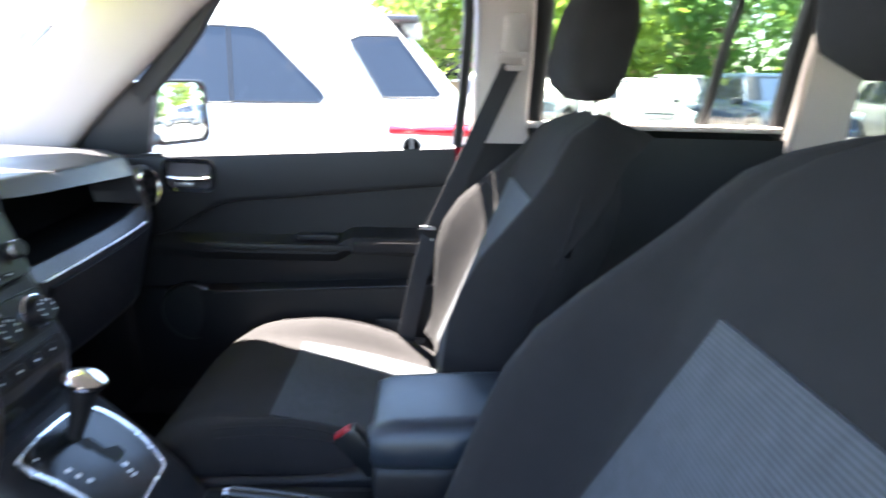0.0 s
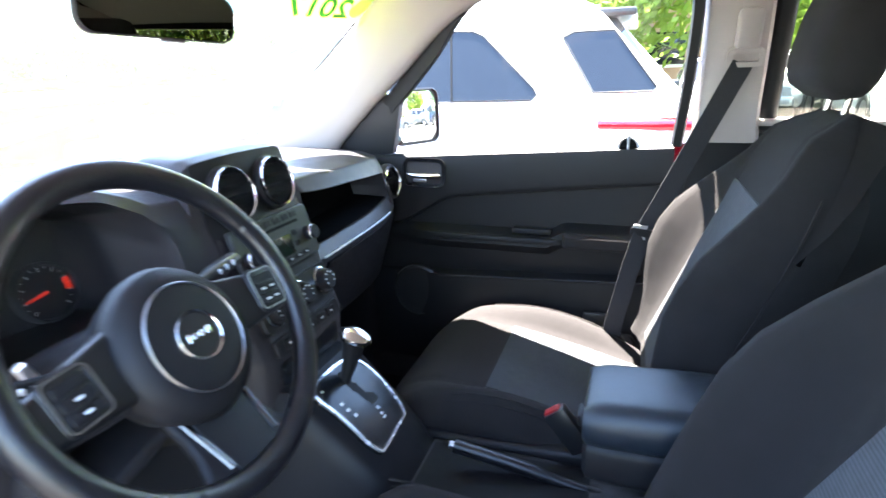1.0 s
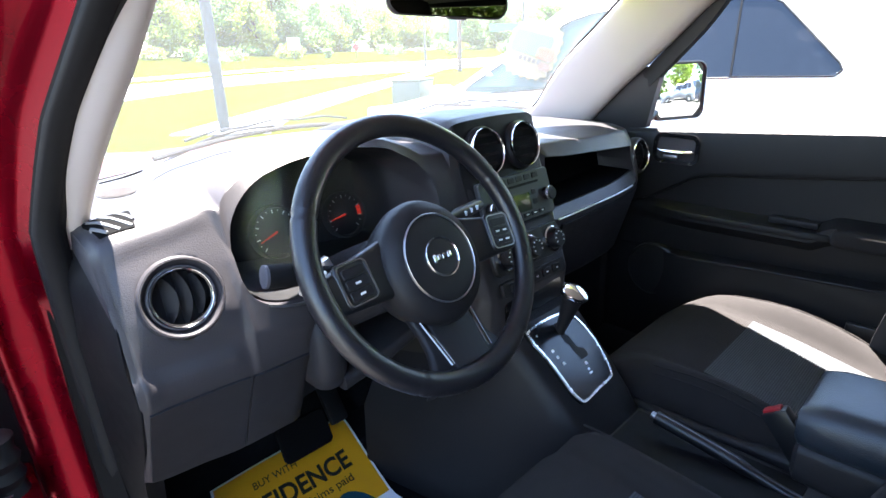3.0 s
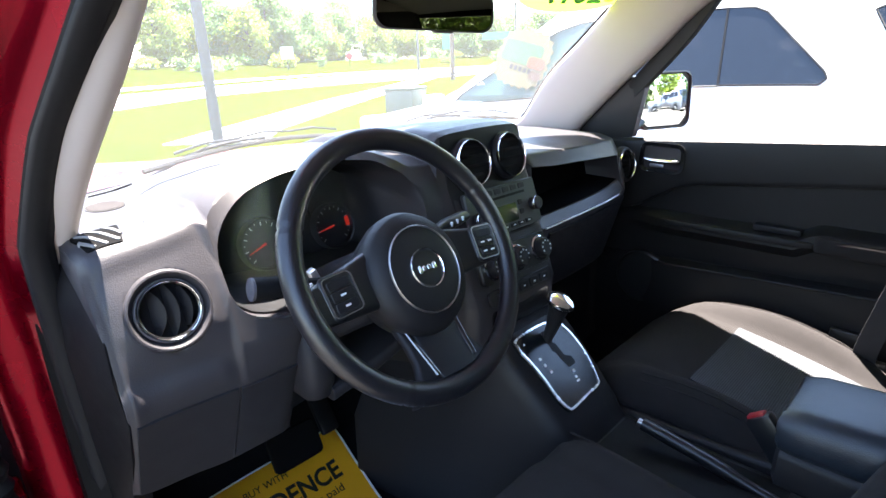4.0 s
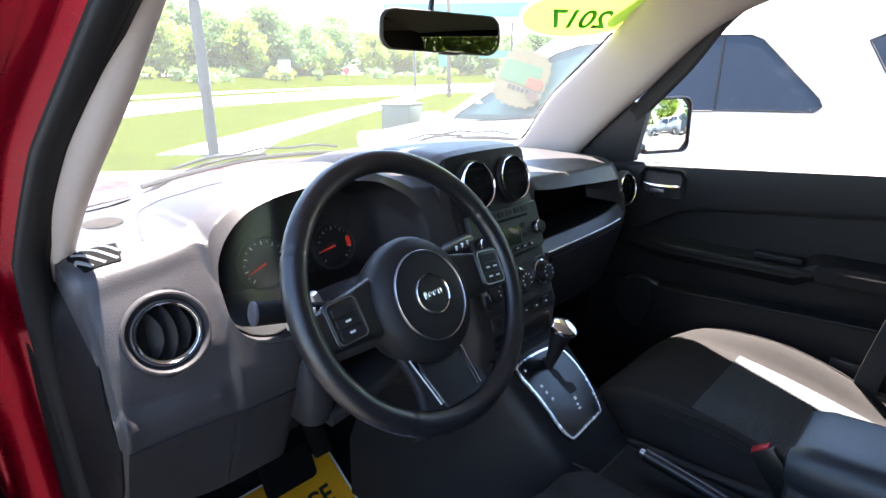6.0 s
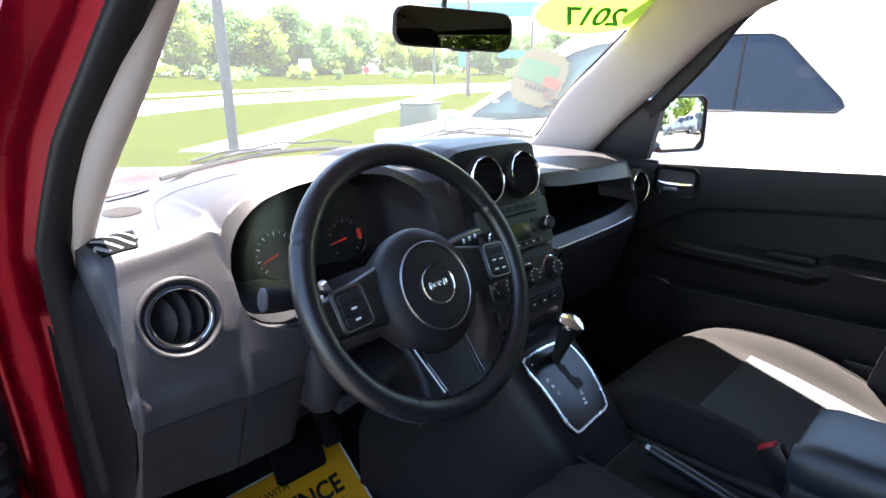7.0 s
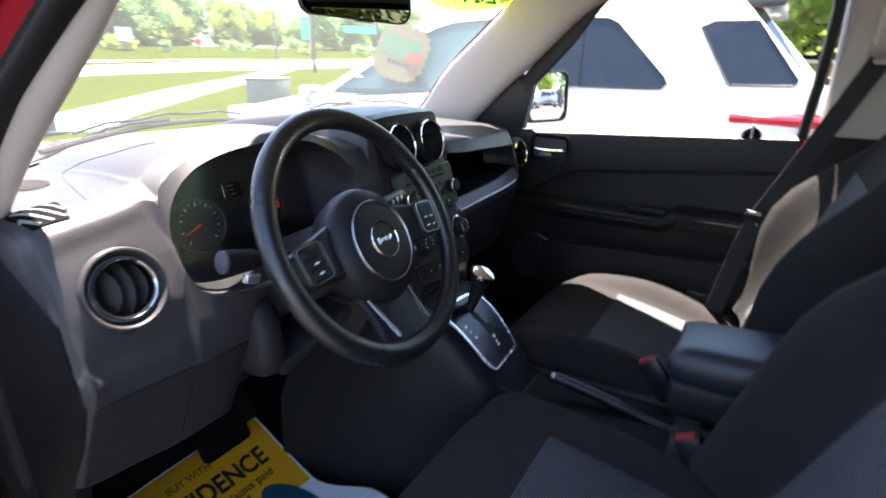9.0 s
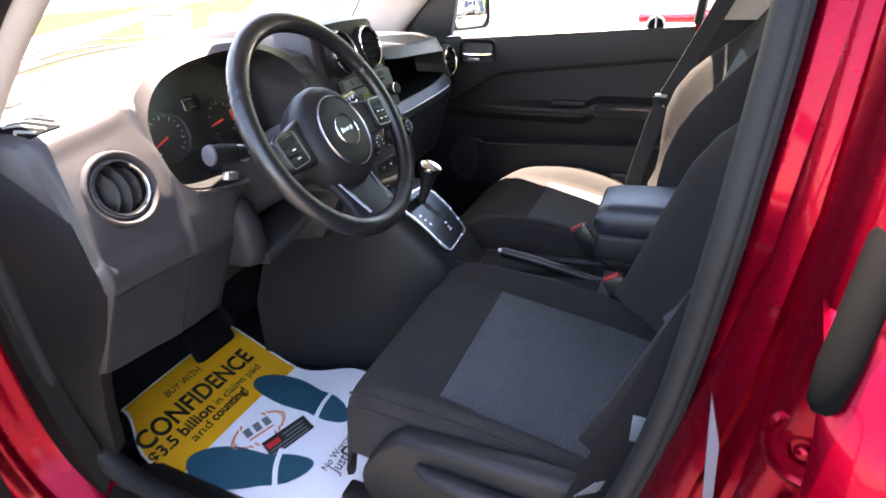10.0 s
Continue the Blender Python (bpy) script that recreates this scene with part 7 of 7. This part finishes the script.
# pole, service box, signs
sp = thing("sign_pole", "slim dark steel pole standing at the grass edge", "pole", at=(3.52, 9.55, -0.05))
part("shaft", tube([(0, 0, 0), (0, 0, 0.9), (0, 0, 6.5)], [0.098, 0.095, 0.085], 16), STEEL_POLE, sp)
part("collar", lathe([(0.104, 0), (0.104, 0.10), (0.092, 0.12)], Matrix.Translation((0, 0, 1.20)), 16), STEEL_POLE, sp)
part("foot_plate", box((0, 0, 0.02), (0.34, 0.34, 0.04), 0.01), STEEL_POLE, sp)
ub = thing("service_box", "dark green metal service cabinet on the grass", "service box", at=(8.9, 10.4, -0.10))
UBM = mat("cabinet_green", (0.06, 0.09, 0.075), 0.5, var=0.1)
part("cabinet", box((0, 0, 0.36), (0.95, 0.75, 0.70), 0.03, Matrix.Rotation(radians(25), 4, "Z")), UBM, ub)
part("lid", box((0, 0, 0.73), (1.0, 0.80, 0.06), 0.02, Matrix.Rotation(radians(25), 4, "Z")), UBM, ub)
part("plinth", box((0, 0, 0.02), (1.1, 0.9, 0.10), 0.01, Matrix.Rotation(radians(25), 4, "Z")), CONCRETE, ub)
SIGN_GREEN = mat("sign_green", (0.02, 0.25, 0.16), 0.5, var=0.05)
SIGN_WHITE = mat("sign_white", (0.8, 0.8, 0.8), 0.5, var=0.05)
SIGN_RED = mat("sign_red", (0.55, 0.03, 0.03), 0.5, var=0.05)


def sign(x, y, h, w, ht, material, label, turn=40, sides=4):
    s = thing("road_sign", label, "sign", "roadside signs", at=(x, y, bank(x, y)))
    part("post", tube([(0, 0, -0.1), (0, 0, h + ht)], 0.05, 8), STEEL_POLE, s)
    r = Matrix.Translation((0, -0.08, h + ht / 2)) @ Matrix.Rotation(radians(-turn), 4, "Z") @ Matrix.Rotation(radians(90), 4, "X")
    o = rrect(w, ht, 0.05, 2) if sides == 4 else [(w / 2 * math.cos(radians(22.5 + 45 * k)) / math.cos(radians(22.5)), w / 2 * math.sin(radians(22.5 + 45 * k)) / math.cos(radians(22.5))) for k in range(8)]
    part("board", plate(o, r, 0.06), material, s)


sign(48.2, 82.0, 1.7, 1.9, 1.8, SIGN_WHITE, "white roadside notice board by the far road", 35)
sign(61.0, 83.0, 1.2, 1.2, 1.2, SIGN_RED, "red octagonal stop sign across the road", 40, 8)
sign(87.0, 84.0, 2.6, 2.4, 4.4, SIGN_GREEN, "green direction sign by the far road", 45)
sign(104.0, 84.0, 4.4, 8.0, 1.6, SIGN_GREEN, "wide green street sign by the far road", 45)
up = thing("utility_pole", "weathered wooden utility pole beside the road", "utility pole", at=(29.0, 27.8, -0.05))
part("shaft", tube([(0, 0, 0), (0, 0, 10)], [0.16, 0.12], 10), BARK, up)
part("crossarm", box((0, 0, 9.2), (2.2, 0.12, 0.14), 0.01, Matrix.Rotation(radians(-40), 4, "Z")), BARK, up)
# teal canopy far along the road
cn = thing("station_canopy", "teal-edged flat canopy on posts beside the road", "canopy", at=(44, 40, 0))
TEAL = mat("teal_panel", (0.05, 0.36, 0.42), 0.4, var=0.05)
cr = Matrix.Rotation(radians(-48), 4, "Z")
part("fascia", box((0, 0, 7.3), (15, 8, 1.3), 0.05, cr), TEAL, cn)
part("soffit", box((0, 0, 6.6), (14.6, 7.6, 0.1), 0.02, cr), SIGN_WHITE, cn)
for sx in (-5, 5):
    part("post", box((sx, 0, 3.2), (0.22, 0.22, 6.6), 0.03, cr), STEEL_POLE, cn)


# ---- trees ----
def leaf_crown(rng, centre_z, rx, rz, count, leaf, spots=26):
    """A crown: many small tilted leaf sheets gathered in uneven clumps."""
    clumps = []
    for _ in range(spots):
        a, h = rng.uniform(0, 2 * math.pi), rng.uniform(-1, 1)
        rr = math.sqrt(max(0, 1 - h * h)) * rng.uniform(0.45, 1.0)
        clumps.append(Vector((math.cos(a) * rr * rx, math.sin(a) * rr * rx, centre_z + h * rz * rng.uniform(0.8, 1.05))))
    verts, faces = [], []
    for i in range(count):
        c = clumps[i % spots]
        cr_ = rx * 0.36
        p = c + Vector((rng.gauss(0, cr_ * 0.55), rng.gauss(0, cr_ * 0.55), rng.gauss(0, cr_ * 0.45)))
        n = Vector((rng.gauss(0, 1), rng.gauss(0, 1), rng.gauss(0.4, 1))).normalized()
        t = n.orthogonal().normalized()
        b = n.cross(t)
        s = leaf * rng.uniform(0.6, 1.4)
        k = len(verts)
        verts += [p - t * s, p + b * s * 0.55, p + t * s, p - b * s * 0.55]
        faces.append((k, k + 1, k + 2, k + 3))
    me = bpy.data.meshes.new("crown")
    me.from_pydata([tuple(v) for v in verts], [], faces)
    return me


def build_tree(seed, height, spread, leaf, count, material, label, group):
    rng = random.Random(seed)
    t = thing("tree", label, "tree", group)
    tr = bmesh.new()
    add_tube(tr, smooth_path([(0, 0, -0.2), (0.05, 0.02, height * 0.25), (-0.04, 0.05, height * 0.5), (0.05, 0, height * 0.8)], 3), [height * 0.028 * (1 - 0.085 * i) for i in range(10)], 9)
    for k in range(7):
        a = rng.uniform(0, 6.28)
        z0 = height * rng.uniform(0.25, 0.6)
        e = Vector((math.cos(a) * spread * 0.7, math.sin(a) * spread * 0.7, z0 + height * 0.22))
        add_tube(tr, [(0, 0, z0), (e.x * 0.45, e.y * 0.45, z0 + height * 0.09), e], [height * 0.012, height * 0.008, height * 0.003], 6)
    part("trunk", tr, BARK, t)
    me = leaf_crown(rng, height * 0.54, spread, height * 0.44, count, leaf, 38)
    me.materials.append(material)
    c = new("crown", me)
    c.parent = t
    return t


kinds = [build_tree(3, 11, 4.6, 0.34, 6200, LEAF, "broad leafy green tree beyond the road", "far trees"),
         build_tree(8, 9, 4.0, 0.32, 5600, LEAF_LIGHT, "light green leafy tree beyond the road", "far trees"),
         build_tree(12, 13, 4.8, 0.36, 6400, LEAF, "tall leafy green tree beyond the road", "far trees")]
rng = random.Random(5)
for i in range(60):
    k = i % 3
    x = -12 + i * 2.75 + rng.uniform(-2.5, 2.5)
    y = rng.uniform(92, 122)
    s = rng.uniform(0.6, 1.0) * (1.2 if 33 < x < 46 or x < 26 else 1.0)
    m = Matrix.Translation((x, y, bank(x, y) - 0.1)) @ Matrix.Rotation(rng.uniform(0, 6.3), 4, "Z")
    if i < 3:
        kinds[k].matrix_basis = m
    else:
        c = copy_thing(kinds[k], m)
        c.scale = (s, s, s * rng.uniform(0.85, 1.1))
shrub_meshes = []
for seed, rx, rz, leafy in ((2, 1.3, 0.7, LEAF_LIGHT), (6, 1.0, 1.0, LEAF), (9, 1.7, 0.6, LEAF)):
    shrub_meshes.append(leaf_crown(random.Random(seed), rz, rx, rz, 900, 0.16, 14))
    shrub_meshes[-1].materials.append(leafy)
for i in range(34):
    sh = new("shrub", shrub_meshes[i % 3])
    x, y = 4 + i * 3.9 + rng.uniform(-2.5, 2.5), rng.uniform(84, 98)
    sh.location = (x, y, bank(x, y) - 0.1)
    s = rng.uniform(0.5, 1.9)
    sh.scale = (s * 1.2, s, s)
    tagged(sh, "low leafy green shrub beyond the far road", "shrub", "far shrubs")
near = [build_tree(21, 9, 3.6, 0.20, 5200, LEAF_LIGHT, "sunlit yellow-green tree behind the parked cars", "near trees"),
        build_tree(27, 10, 4.0, 0.20, 5200, LEAF, "leafy green tree behind the parked cars", "near trees")]
spots = [(22, -6.5), (23, -12.5), (20, -18), (15, -23), (9, -26), (3, -27), (-4, -28), (-11, -28), (24, 0.5), (28, -20), (-18, -26)]
for i, (x, y) in enumerate(spots):
    m = Matrix.Translation((x, y, -0.05)) @ Matrix.Rotation(i * 1.3, 4, "Z")
    if i < 2:
        near[i].matrix_basis = m
    else:
        copy_thing(near[i % 2], m)


# ---- the driver's own door, swung wide open on its front hinges ----
DOOR_TURN = Matrix.Translation((-0.932, 0.44, 0.0)) @ Matrix.Rotation(radians(-64), 4, "Z")
od = thing("driver_door", "driver's door standing wide open with a dark inner panel", "car door")
od.matrix_basis = DOOR_TURN
secs = []
for y in np.linspace(-0.02, -0.99, 14):
    b = 0.03 * smoothstep(-0.15, -0.35, y)
    secs.append([(0.075, y, 1.03), (0.11, y, 1.02), (0.125, y, 0.94), (0.112, y, 0.86), (0.13 + b, y, 0.835), (0.13 + b, y, 0.80), (0.112, y, 0.78), (0.11, y, 0.70), (0.135, y, 0.68), (0.13, y, 0.42), (0.08, y, 0.37), (0.06, y, 0.40)])
part("panel", loft(secs), DASH_DARK, od, "dark textured inner panel", smooth=45)
secs = []
for y in np.linspace(0.0, -1.02, 10):
    secs.append([(0.07, y, 1.035), (0.03, y, 1.02), (-0.012, y, 0.93), (-0.025, y, 0.75), (-0.012, y, 0.42), (0.07, y, 0.37)])
part("skin", loft(secs), RED, od, "glossy red outer skin")
part("window_frame", tube(smooth_path([(0.085, -0.13, 1.03), (0.11, -0.30, 1.20), (0.16, -0.52, 1.40), (0.185, -0.75, 1.47), (0.185, -0.93, 1.45), (0.15, -1.0, 1.28), (0.09, -1.0, 1.03)], 5), 0.020, 8), RUBBER, od, "black window frame")
gp = bmesh.new()
add_loft(gp, [[(0.085, -0.16, 1.02), (0.085, -0.98, 1.02)], [(0.16, -0.53, 1.39), (0.16, -0.98, 1.30)], [(0.18, -0.75, 1.455), (0.18, -0.94, 1.44)]], closed=False)
part("window_pane", gp, GLASS, od, "clear side window pane").visible_shadow = False


# ---- parked vehicles ----
def build_vehicle(name, label, paint, L, W, belt, roof, hood_z, y_marks, windows, glass=TINT, group="", front_glass=None, mirror=(-0.27, -0.04, None)):
    """A car whose nose points along its own +y, standing on z = 0. y_marks: screen foot, screen head, roof end, tail foot."""
    v = thing(name, label, "car", group)
    y_wf, y_wh, y_re, y_tf = y_marks
    hw = W / 2
    body = bmesh.new()
    secs = []
    for y in np.linspace(-L / 2, L / 2, 31):
        e = min(y + L / 2, L / 2 - y)
        k = lerp(0.86, 1.0, smoothstep(0, 0.35, e))
        if y > y_wf:
            t = smoothstep(y_wf, L / 2, y)
            z = lerp(hood_z, hood_z - 0.16 - 0.10 * smoothstep(0.8, 1.0, (y - y_wf) / (L / 2 - y_wf)), t)
        else:
            z = belt + 0.03 * smoothstep(y_wf, y_tf, y)
        low = 0.24 + 0.10 * smoothstep(0.5, 0, e)
        w = hw * k
        secs.append([(-w * 0.90, y, low), (-w * 0.985, y, low + 0.10), (-w, y, 0.62), (-w * 0.985, y, z - 0.12), (-w * 0.94, y, z - 0.02), (-w * 0.85, y, z), (0, y, z + 0.025), (w * 0.85, y, z), (w * 0.94, y, z - 0.02), (w * 0.985, y, z - 0.12), (w, y, 0.62), (w * 0.985, y, low + 0.10), (w * 0.90, y, low)])
    add_loft(body, secs)
    part("body", body, paint, v, smooth=50)

    def gx(z):
        """Half width of the cabin at height z."""
        return lerp(hw * 0.955, hw * 0.76, (z - belt) / (roof - belt) if z > belt else 0)

    cab = bmesh.new()
    secs = []
    for t in np.linspace(0, 1, 8):
        z = lerp(belt - 0.03, roof, t)
        yf = lerp(y_wf, y_wh, t)
        yr = lerp(y_tf, y_re, t)
        w = gx(z)
        if t == 1:
            secs.append([(-w, yr + 0.05, z - 0.03), (-w, yf - 0.05, z - 0.03), (-w * 0.6, yf, z - 0.02), (w * 0.6, yf, z - 0.02), (w, yf - 0.05, z - 0.03), (w, yr + 0.05, z - 0.03), (w * 0.6, yr, z - 0.02), (-w * 0.6, yr, z - 0.02)])
        else:
            secs.append([(-w, yr + 0.08, z), (-w, yf - 0.10, z), (-w * 0.75, yf, z), (w * 0.75, yf, z), (w, yf - 0.10, z), (w, yr + 0.08, z), (w * 0.75, yr, z), (-w * 0.75, yr, z)])
    top = [(x * 0.92, lerp(y, (y_wh + y_re) / 2, 0.06), roof + 0.015) for x, y, z in secs[-1]]
    secs.append(top)
    add_loft(cab, secs)
    part("cabin", cab, paint, v, smooth=35)
    for side in (-1, 1):
        for poly in windows:
            o = [Vector((side * (gx(z) + 0.006), y, z)) for y, z in poly]
            inn = [p - Vector((side * 0.02, 0, 0)) for p in o]
            bm = bmesh.new()
            add_loft(bm, [inn, o])
            w_ = part("window", bm, front_glass if poly is windows[0] and front_glass else glass, v, smooth=0)
            bm = bmesh.new()
            add_tube(bm, [*[p + Vector((side * 0.002, 0, 0)) for p in o], o[0] + Vector((side * 0.002, 0, 0))], 0.005, 5)
            part("window_seal", bm, RUBBER, w_)
        part("door_line", tube([(side * (hw * 0.995), windows[0][-1][0] - 0.0, belt - 0.1), (side * (hw + 0.001), windows[0][-1][0], 0.62), (side * hw * 0.98, windows[0][-1][0], 0.36)], 0.005, 4), RUBBER, v)
        part("handle", box((side * (hw + 0.004), windows[0][-1][0] + 0.14, belt - 0.16), (0.03, 0.16, 0.03), 0.01), paint, v)
        part("door_mirror", box((side * (hw + 0.08), y_wf + mirror[0], belt + mirror[1]), (0.20, 0.11, 0.16), 0.04, None, 3), mirror[2] or BLACK, v)
        part("head_lamp", box((side * hw * 0.70, L / 2 - 0.10, hood_z - 0.24), (0.40, 0.20, 0.16), 0.05, None, 3), LENS_CLEAR, v)
        for yw in (L * 0.315, -L * 0.285):
            wm = Matrix.Translation((side * (hw - 0.10), yw, 0.345)) @ Matrix.Rotation(radians(90 * side), 4, "Y")
            ty = part("wheel", lathe([(0.20, -0.10), (0.33, -0.105), (0.345, -0.08), (0.345, 0.08), (0.33, 0.108), (0.24, 0.112), (0.22, 0.10)], wm, 28), TYRE, v)
            part("rim", lathe([(0.23, 0.10), (0.21, 0.09), (0.19, 0.07), (0.06, 0.09), (0, 0.10)], wm, 20), SATIN, ty)
            part("wheel_arch", lathe([(0.43, 0.06), (0.43, 0.104), (0.38, 0.104), (0.37, 0.05)], wm, 28), BLACK, v)
    # screens
    for yf0, yf1, nm in ((y_wf, y_wh, "windscreen"), (y_tf, y_re, "rear_window")):
        o = []
        sgn = 1 if nm == "windscreen" else -1
        for t, k in ((0.08, 0.97), (0.90, 0.97)):
            z = lerp(belt - 0.03, roof, t)
            y = lerp(yf0, yf1, t) + sgn * 0.008
            o.append([(-gx(z) * k, y - sgn * 0.085, z), (-gx(z) * 0.76, y, z), (gx(z) * 0.76, y, z), (gx(z) * k, y - sgn * 0.085, z)])
        bm = bmesh.new()
        outer = [*o[0], *o[1][::-1]]
        add_loft(bm, [[(x, y - sgn * 0.03, z) for x, y, z in outer], outer])
        part(nm, bm, front_glass if front_glass and sgn > 0 else glass, v, smooth=0)
    part("grille", box((0, L / 2 - 0.03, hood_z - 0.30), (W * 0.42, 0.06, 0.20), 0.03), BLACK, v)
    part("front_bumper", box((0, L / 2 - 0.10, 0.42), (W * 0.90, 0.26, 0.24), 0.06, None, 3), paint, v)
    part("rear_bumper", box((0, -L / 2 + 0.09, 0.48), (W * 0.92, 0.24, 0.26), 0.06, None, 3), paint, v)
    return v


# the white neighbour: nose the same way as this car
# Front glass is opaque; its teal colour stands for daylight seen through it.
suv = build_vehicle("parked_suv", "large white estate car parked alongside with dark tinted windows", WHITE_PAINT, 4.85, 1.92, 1.07, 1.66, 0.98, (1.20, 0.18, -1.80, -2.38),
                    [[(1.06, 0.975), (0.98, 1.045), (0.45, 1.345), (0.16, 1.475), (0.0, 1.515), (-0.23, 1.53), (-0.245, 1.085), (0.03, 1.062), (0.60, 1.010)], [(-0.250, 1.105), (-0.235, 1.532), (-0.92, 1.535), (-0.955, 1.125)], [(-0.960, 1.13), (-0.925, 1.535), (-1.06, 1.53), (-1.13, 1.50), (-1.45, 1.20), (-1.47, 1.165), (-1.44, 1.135)], [(-1.60, 1.475), (-1.66, 1.503), (-1.88, 1.505), (-2.12, 1.20), (-2.10, 1.178), (-1.79, 1.172)]],
                    front_glass=mat("teal_lit_glass", (0.042, 0.095, 0.100), 0.05, var=0.35, scale=2.2, spec=0.25), mirror=(-0.03, -0.09, SILVER_PAINT))
suv.location = (3.42, 1.60, -0.05)
for side in (-1, 1):
    part("tail_lamp", box((side * 0.905, -2.10, 1.00), (0.10, 0.56, 0.06), 0.025, None, 3), LENS_RED, suv, "red tail lamp")
part("spoiler", box((0, -1.86, 1.605), (1.34, 0.26, 0.05), 0.02), BLACK, suv, "dark roof spoiler")
bo = []
for k in range(44):
    a = 2 * math.pi * k / 44
    edge = (abs(math.cos(a)) ** 3.2 + abs(math.sin(a)) ** 3.2) ** (-1 / 3.2) * (1 + 0.05 * ((k % 2) * 2 - 1))
    bo.append((0.235 * edge * math.cos(a), 0.20 * edge * math.sin(a)))
wst = thing("window_sticker", "burst-edged cream and green sticker on the neighbour's window", "sticker", at=(2.542, 2.00, 1.255))
stm = basis((0, 0, 0), (0, -1, 0), (0.34, 0, 1)) @ Matrix.Translation((0, 0, 0.014)) @ Matrix.Rotation(radians(-14), 4, "Z")
part("film", plate(bo, stm, 0.002), mat("sticker_pale", (0.085, 0.072, 0.028), 0.5, var=0.05), wst)
part("band", plate(rrect(0.36, 0.15, 0.03), stm @ Matrix.Translation((-0.02, 0.035, 0.002)), 0.0015), mat("sticker_green", (0.030, 0.085, 0.030), 0.5, var=0.2, scale=9), wst)
for k in range(5):
    part("bar", plate(rrect(0.030, 0.034, 0.004), stm @ Matrix.Translation((-0.07 + 0.043 * k, -0.075, 0.002)), 0.0015), MAT_BLACK, wst)
part("spot", plate(rrect(0.15, 0.075, 0.025), stm @ Matrix.Translation((0.135, -0.01, 0.0036)), 0.0018), mat("sticker_orange", (0.15, 0.035, 0.010), 0.5), wst)
part("spot", plate(rrect(0.10, 0.055, 0.02), stm @ Matrix.Translation((0.160, -0.095, 0.0036)), 0.0018), mat("sticker_brown", (0.06, 0.03, 0.014), 0.5), wst)

sedan_w = [[(0.55, 0.98), (-0.02, 1.34), (-0.32, 1.36), (-0.34, 0.97)], [(-0.42, 0.97), (-0.40, 1.36), (-0.90, 1.32), (-1.16, 0.99)]]
suv_w = [[(0.62, 1.06), (0.18, 1.50), (-0.22, 1.52), (-0.24, 1.05)], [(-0.32, 1.05), (-0.30, 1.52), (-1.02, 1.52), (-1.04, 1.05)], [(-1.12, 1.06), (-1.10, 1.50), (-1.46, 1.47), (-1.66, 1.10)]]
PARKED = [
    ("parked_car", "silver saloon car parked across the lot", SILVER_PAINT, 4.6, 1.78, 0.94, 1.44, 0.92, (0.85, 0.10, -1.05, -1.75), sedan_w, (14.5, -2.2), 90),
    ("parked_car", "white saloon car parked across the lot", WHITE_PAINT, 4.6, 1.78, 0.94, 1.44, 0.92, (0.85, 0.10, -1.05, -1.75), sedan_w, (14.0, -5.6), 88),
    ("parked_car", "dark blue estate car parked across the lot", BLUE_PAINT, 4.6, 1.85, 1.03, 1.62, 1.02, (0.95, 0.25, -1.70, -2.12), suv_w, (13.0, -8.6), 86),
    ("parked_car", "silver estate car parked across the lot", SILVER_PAINT, 4.5, 1.82, 1.03, 1.62, 1.02, (0.95, 0.25, -1.70, -2.12), suv_w, (11.6, -11.6), 80),
    ("parked_car", "silver estate car parked slantwise across the lot", SILVER_PAINT, 4.6, 1.85, 1.03, 1.62, 1.02, (0.95, 0.25, -1.70, -2.12), suv_w, (17.0, -4.3), 60),
    ("parked_car", "grey estate car parked slantwise across the lot", GREY_PAINT, 4.6, 1.85, 1.03, 1.62, 1.02, (0.95, 0.25, -1.70, -2.12), suv_w, (17.2, -8.2), 58),
    ("parked_car", "white estate car parked slantwise across the lot", WHITE_PAINT, 4.6, 1.85, 1.03, 1.62, 1.02, (0.95, 0.25, -1.70, -2.12), suv_w, (17.0, -12.2), 55),
    ("parked_car", "grey estate car parked behind in the lot", GREY_PAINT, 4.6, 1.85, 1.03, 1.62, 1.02, (0.95, 0.25, -1.70, -2.12), suv_w, (4.6, -13.0), 100),
    ("parked_car", "dark blue saloon car parked behind in the lot", BLUE_PAINT, 4.6, 1.78, 0.94, 1.44, 0.92, (0.85, 0.10, -1.05, -1.75), sedan_w, (7.6, -14.8), 60),
    ("parked_car", "white estate car parked behind in the lot", WHITE_PAINT, 4.6, 1.85, 1.03, 1.62, 1.02, (0.95, 0.25, -1.70, -2.12), suv_w, (-3.5, -15.0), 90),
]
for nm, lab, paint, L, W, be, ro, ho, ym, wi, (x, y), turn in PARKED:
    c = build_vehicle(nm, lab, paint, L, W, be, ro, ho, ym, wi, group="parked cars")
    c.matrix_basis = Matrix.Translation((x, y, -0.05)) @ Matrix.Rotation(radians(turn), 4, "Z")

# brick building beyond the neighbour
BRICK = mat("tan_brick", (0.42, 0.27, 0.19), 0.85, var=0.18, scale=3, grain=0.4, grain_scale=60)
bd = thing("building", "low tan brick building with a pale roof edge", "building", at=(33, -7.5, 0))
part("wall", box((0, 0, 2.2), (10, 16, 4.6), 0.02), BRICK, bd)
part("roof_edge", box((0, 0, 4.7), (10.8, 16.8, 0.6), 0.05), SIGN_WHITE, bd)
for k in range(4):
    w_ = part("window", box((-5.02, -6 + k * 4, 2.0), (0.10, 1.6, 1.4), 0.02), TINT, bd)
    part("frame", box((-5.05, -6 + k * 4, 1.22), (0.14, 1.8, 0.12), 0.02), SIGN_WHITE, w_)
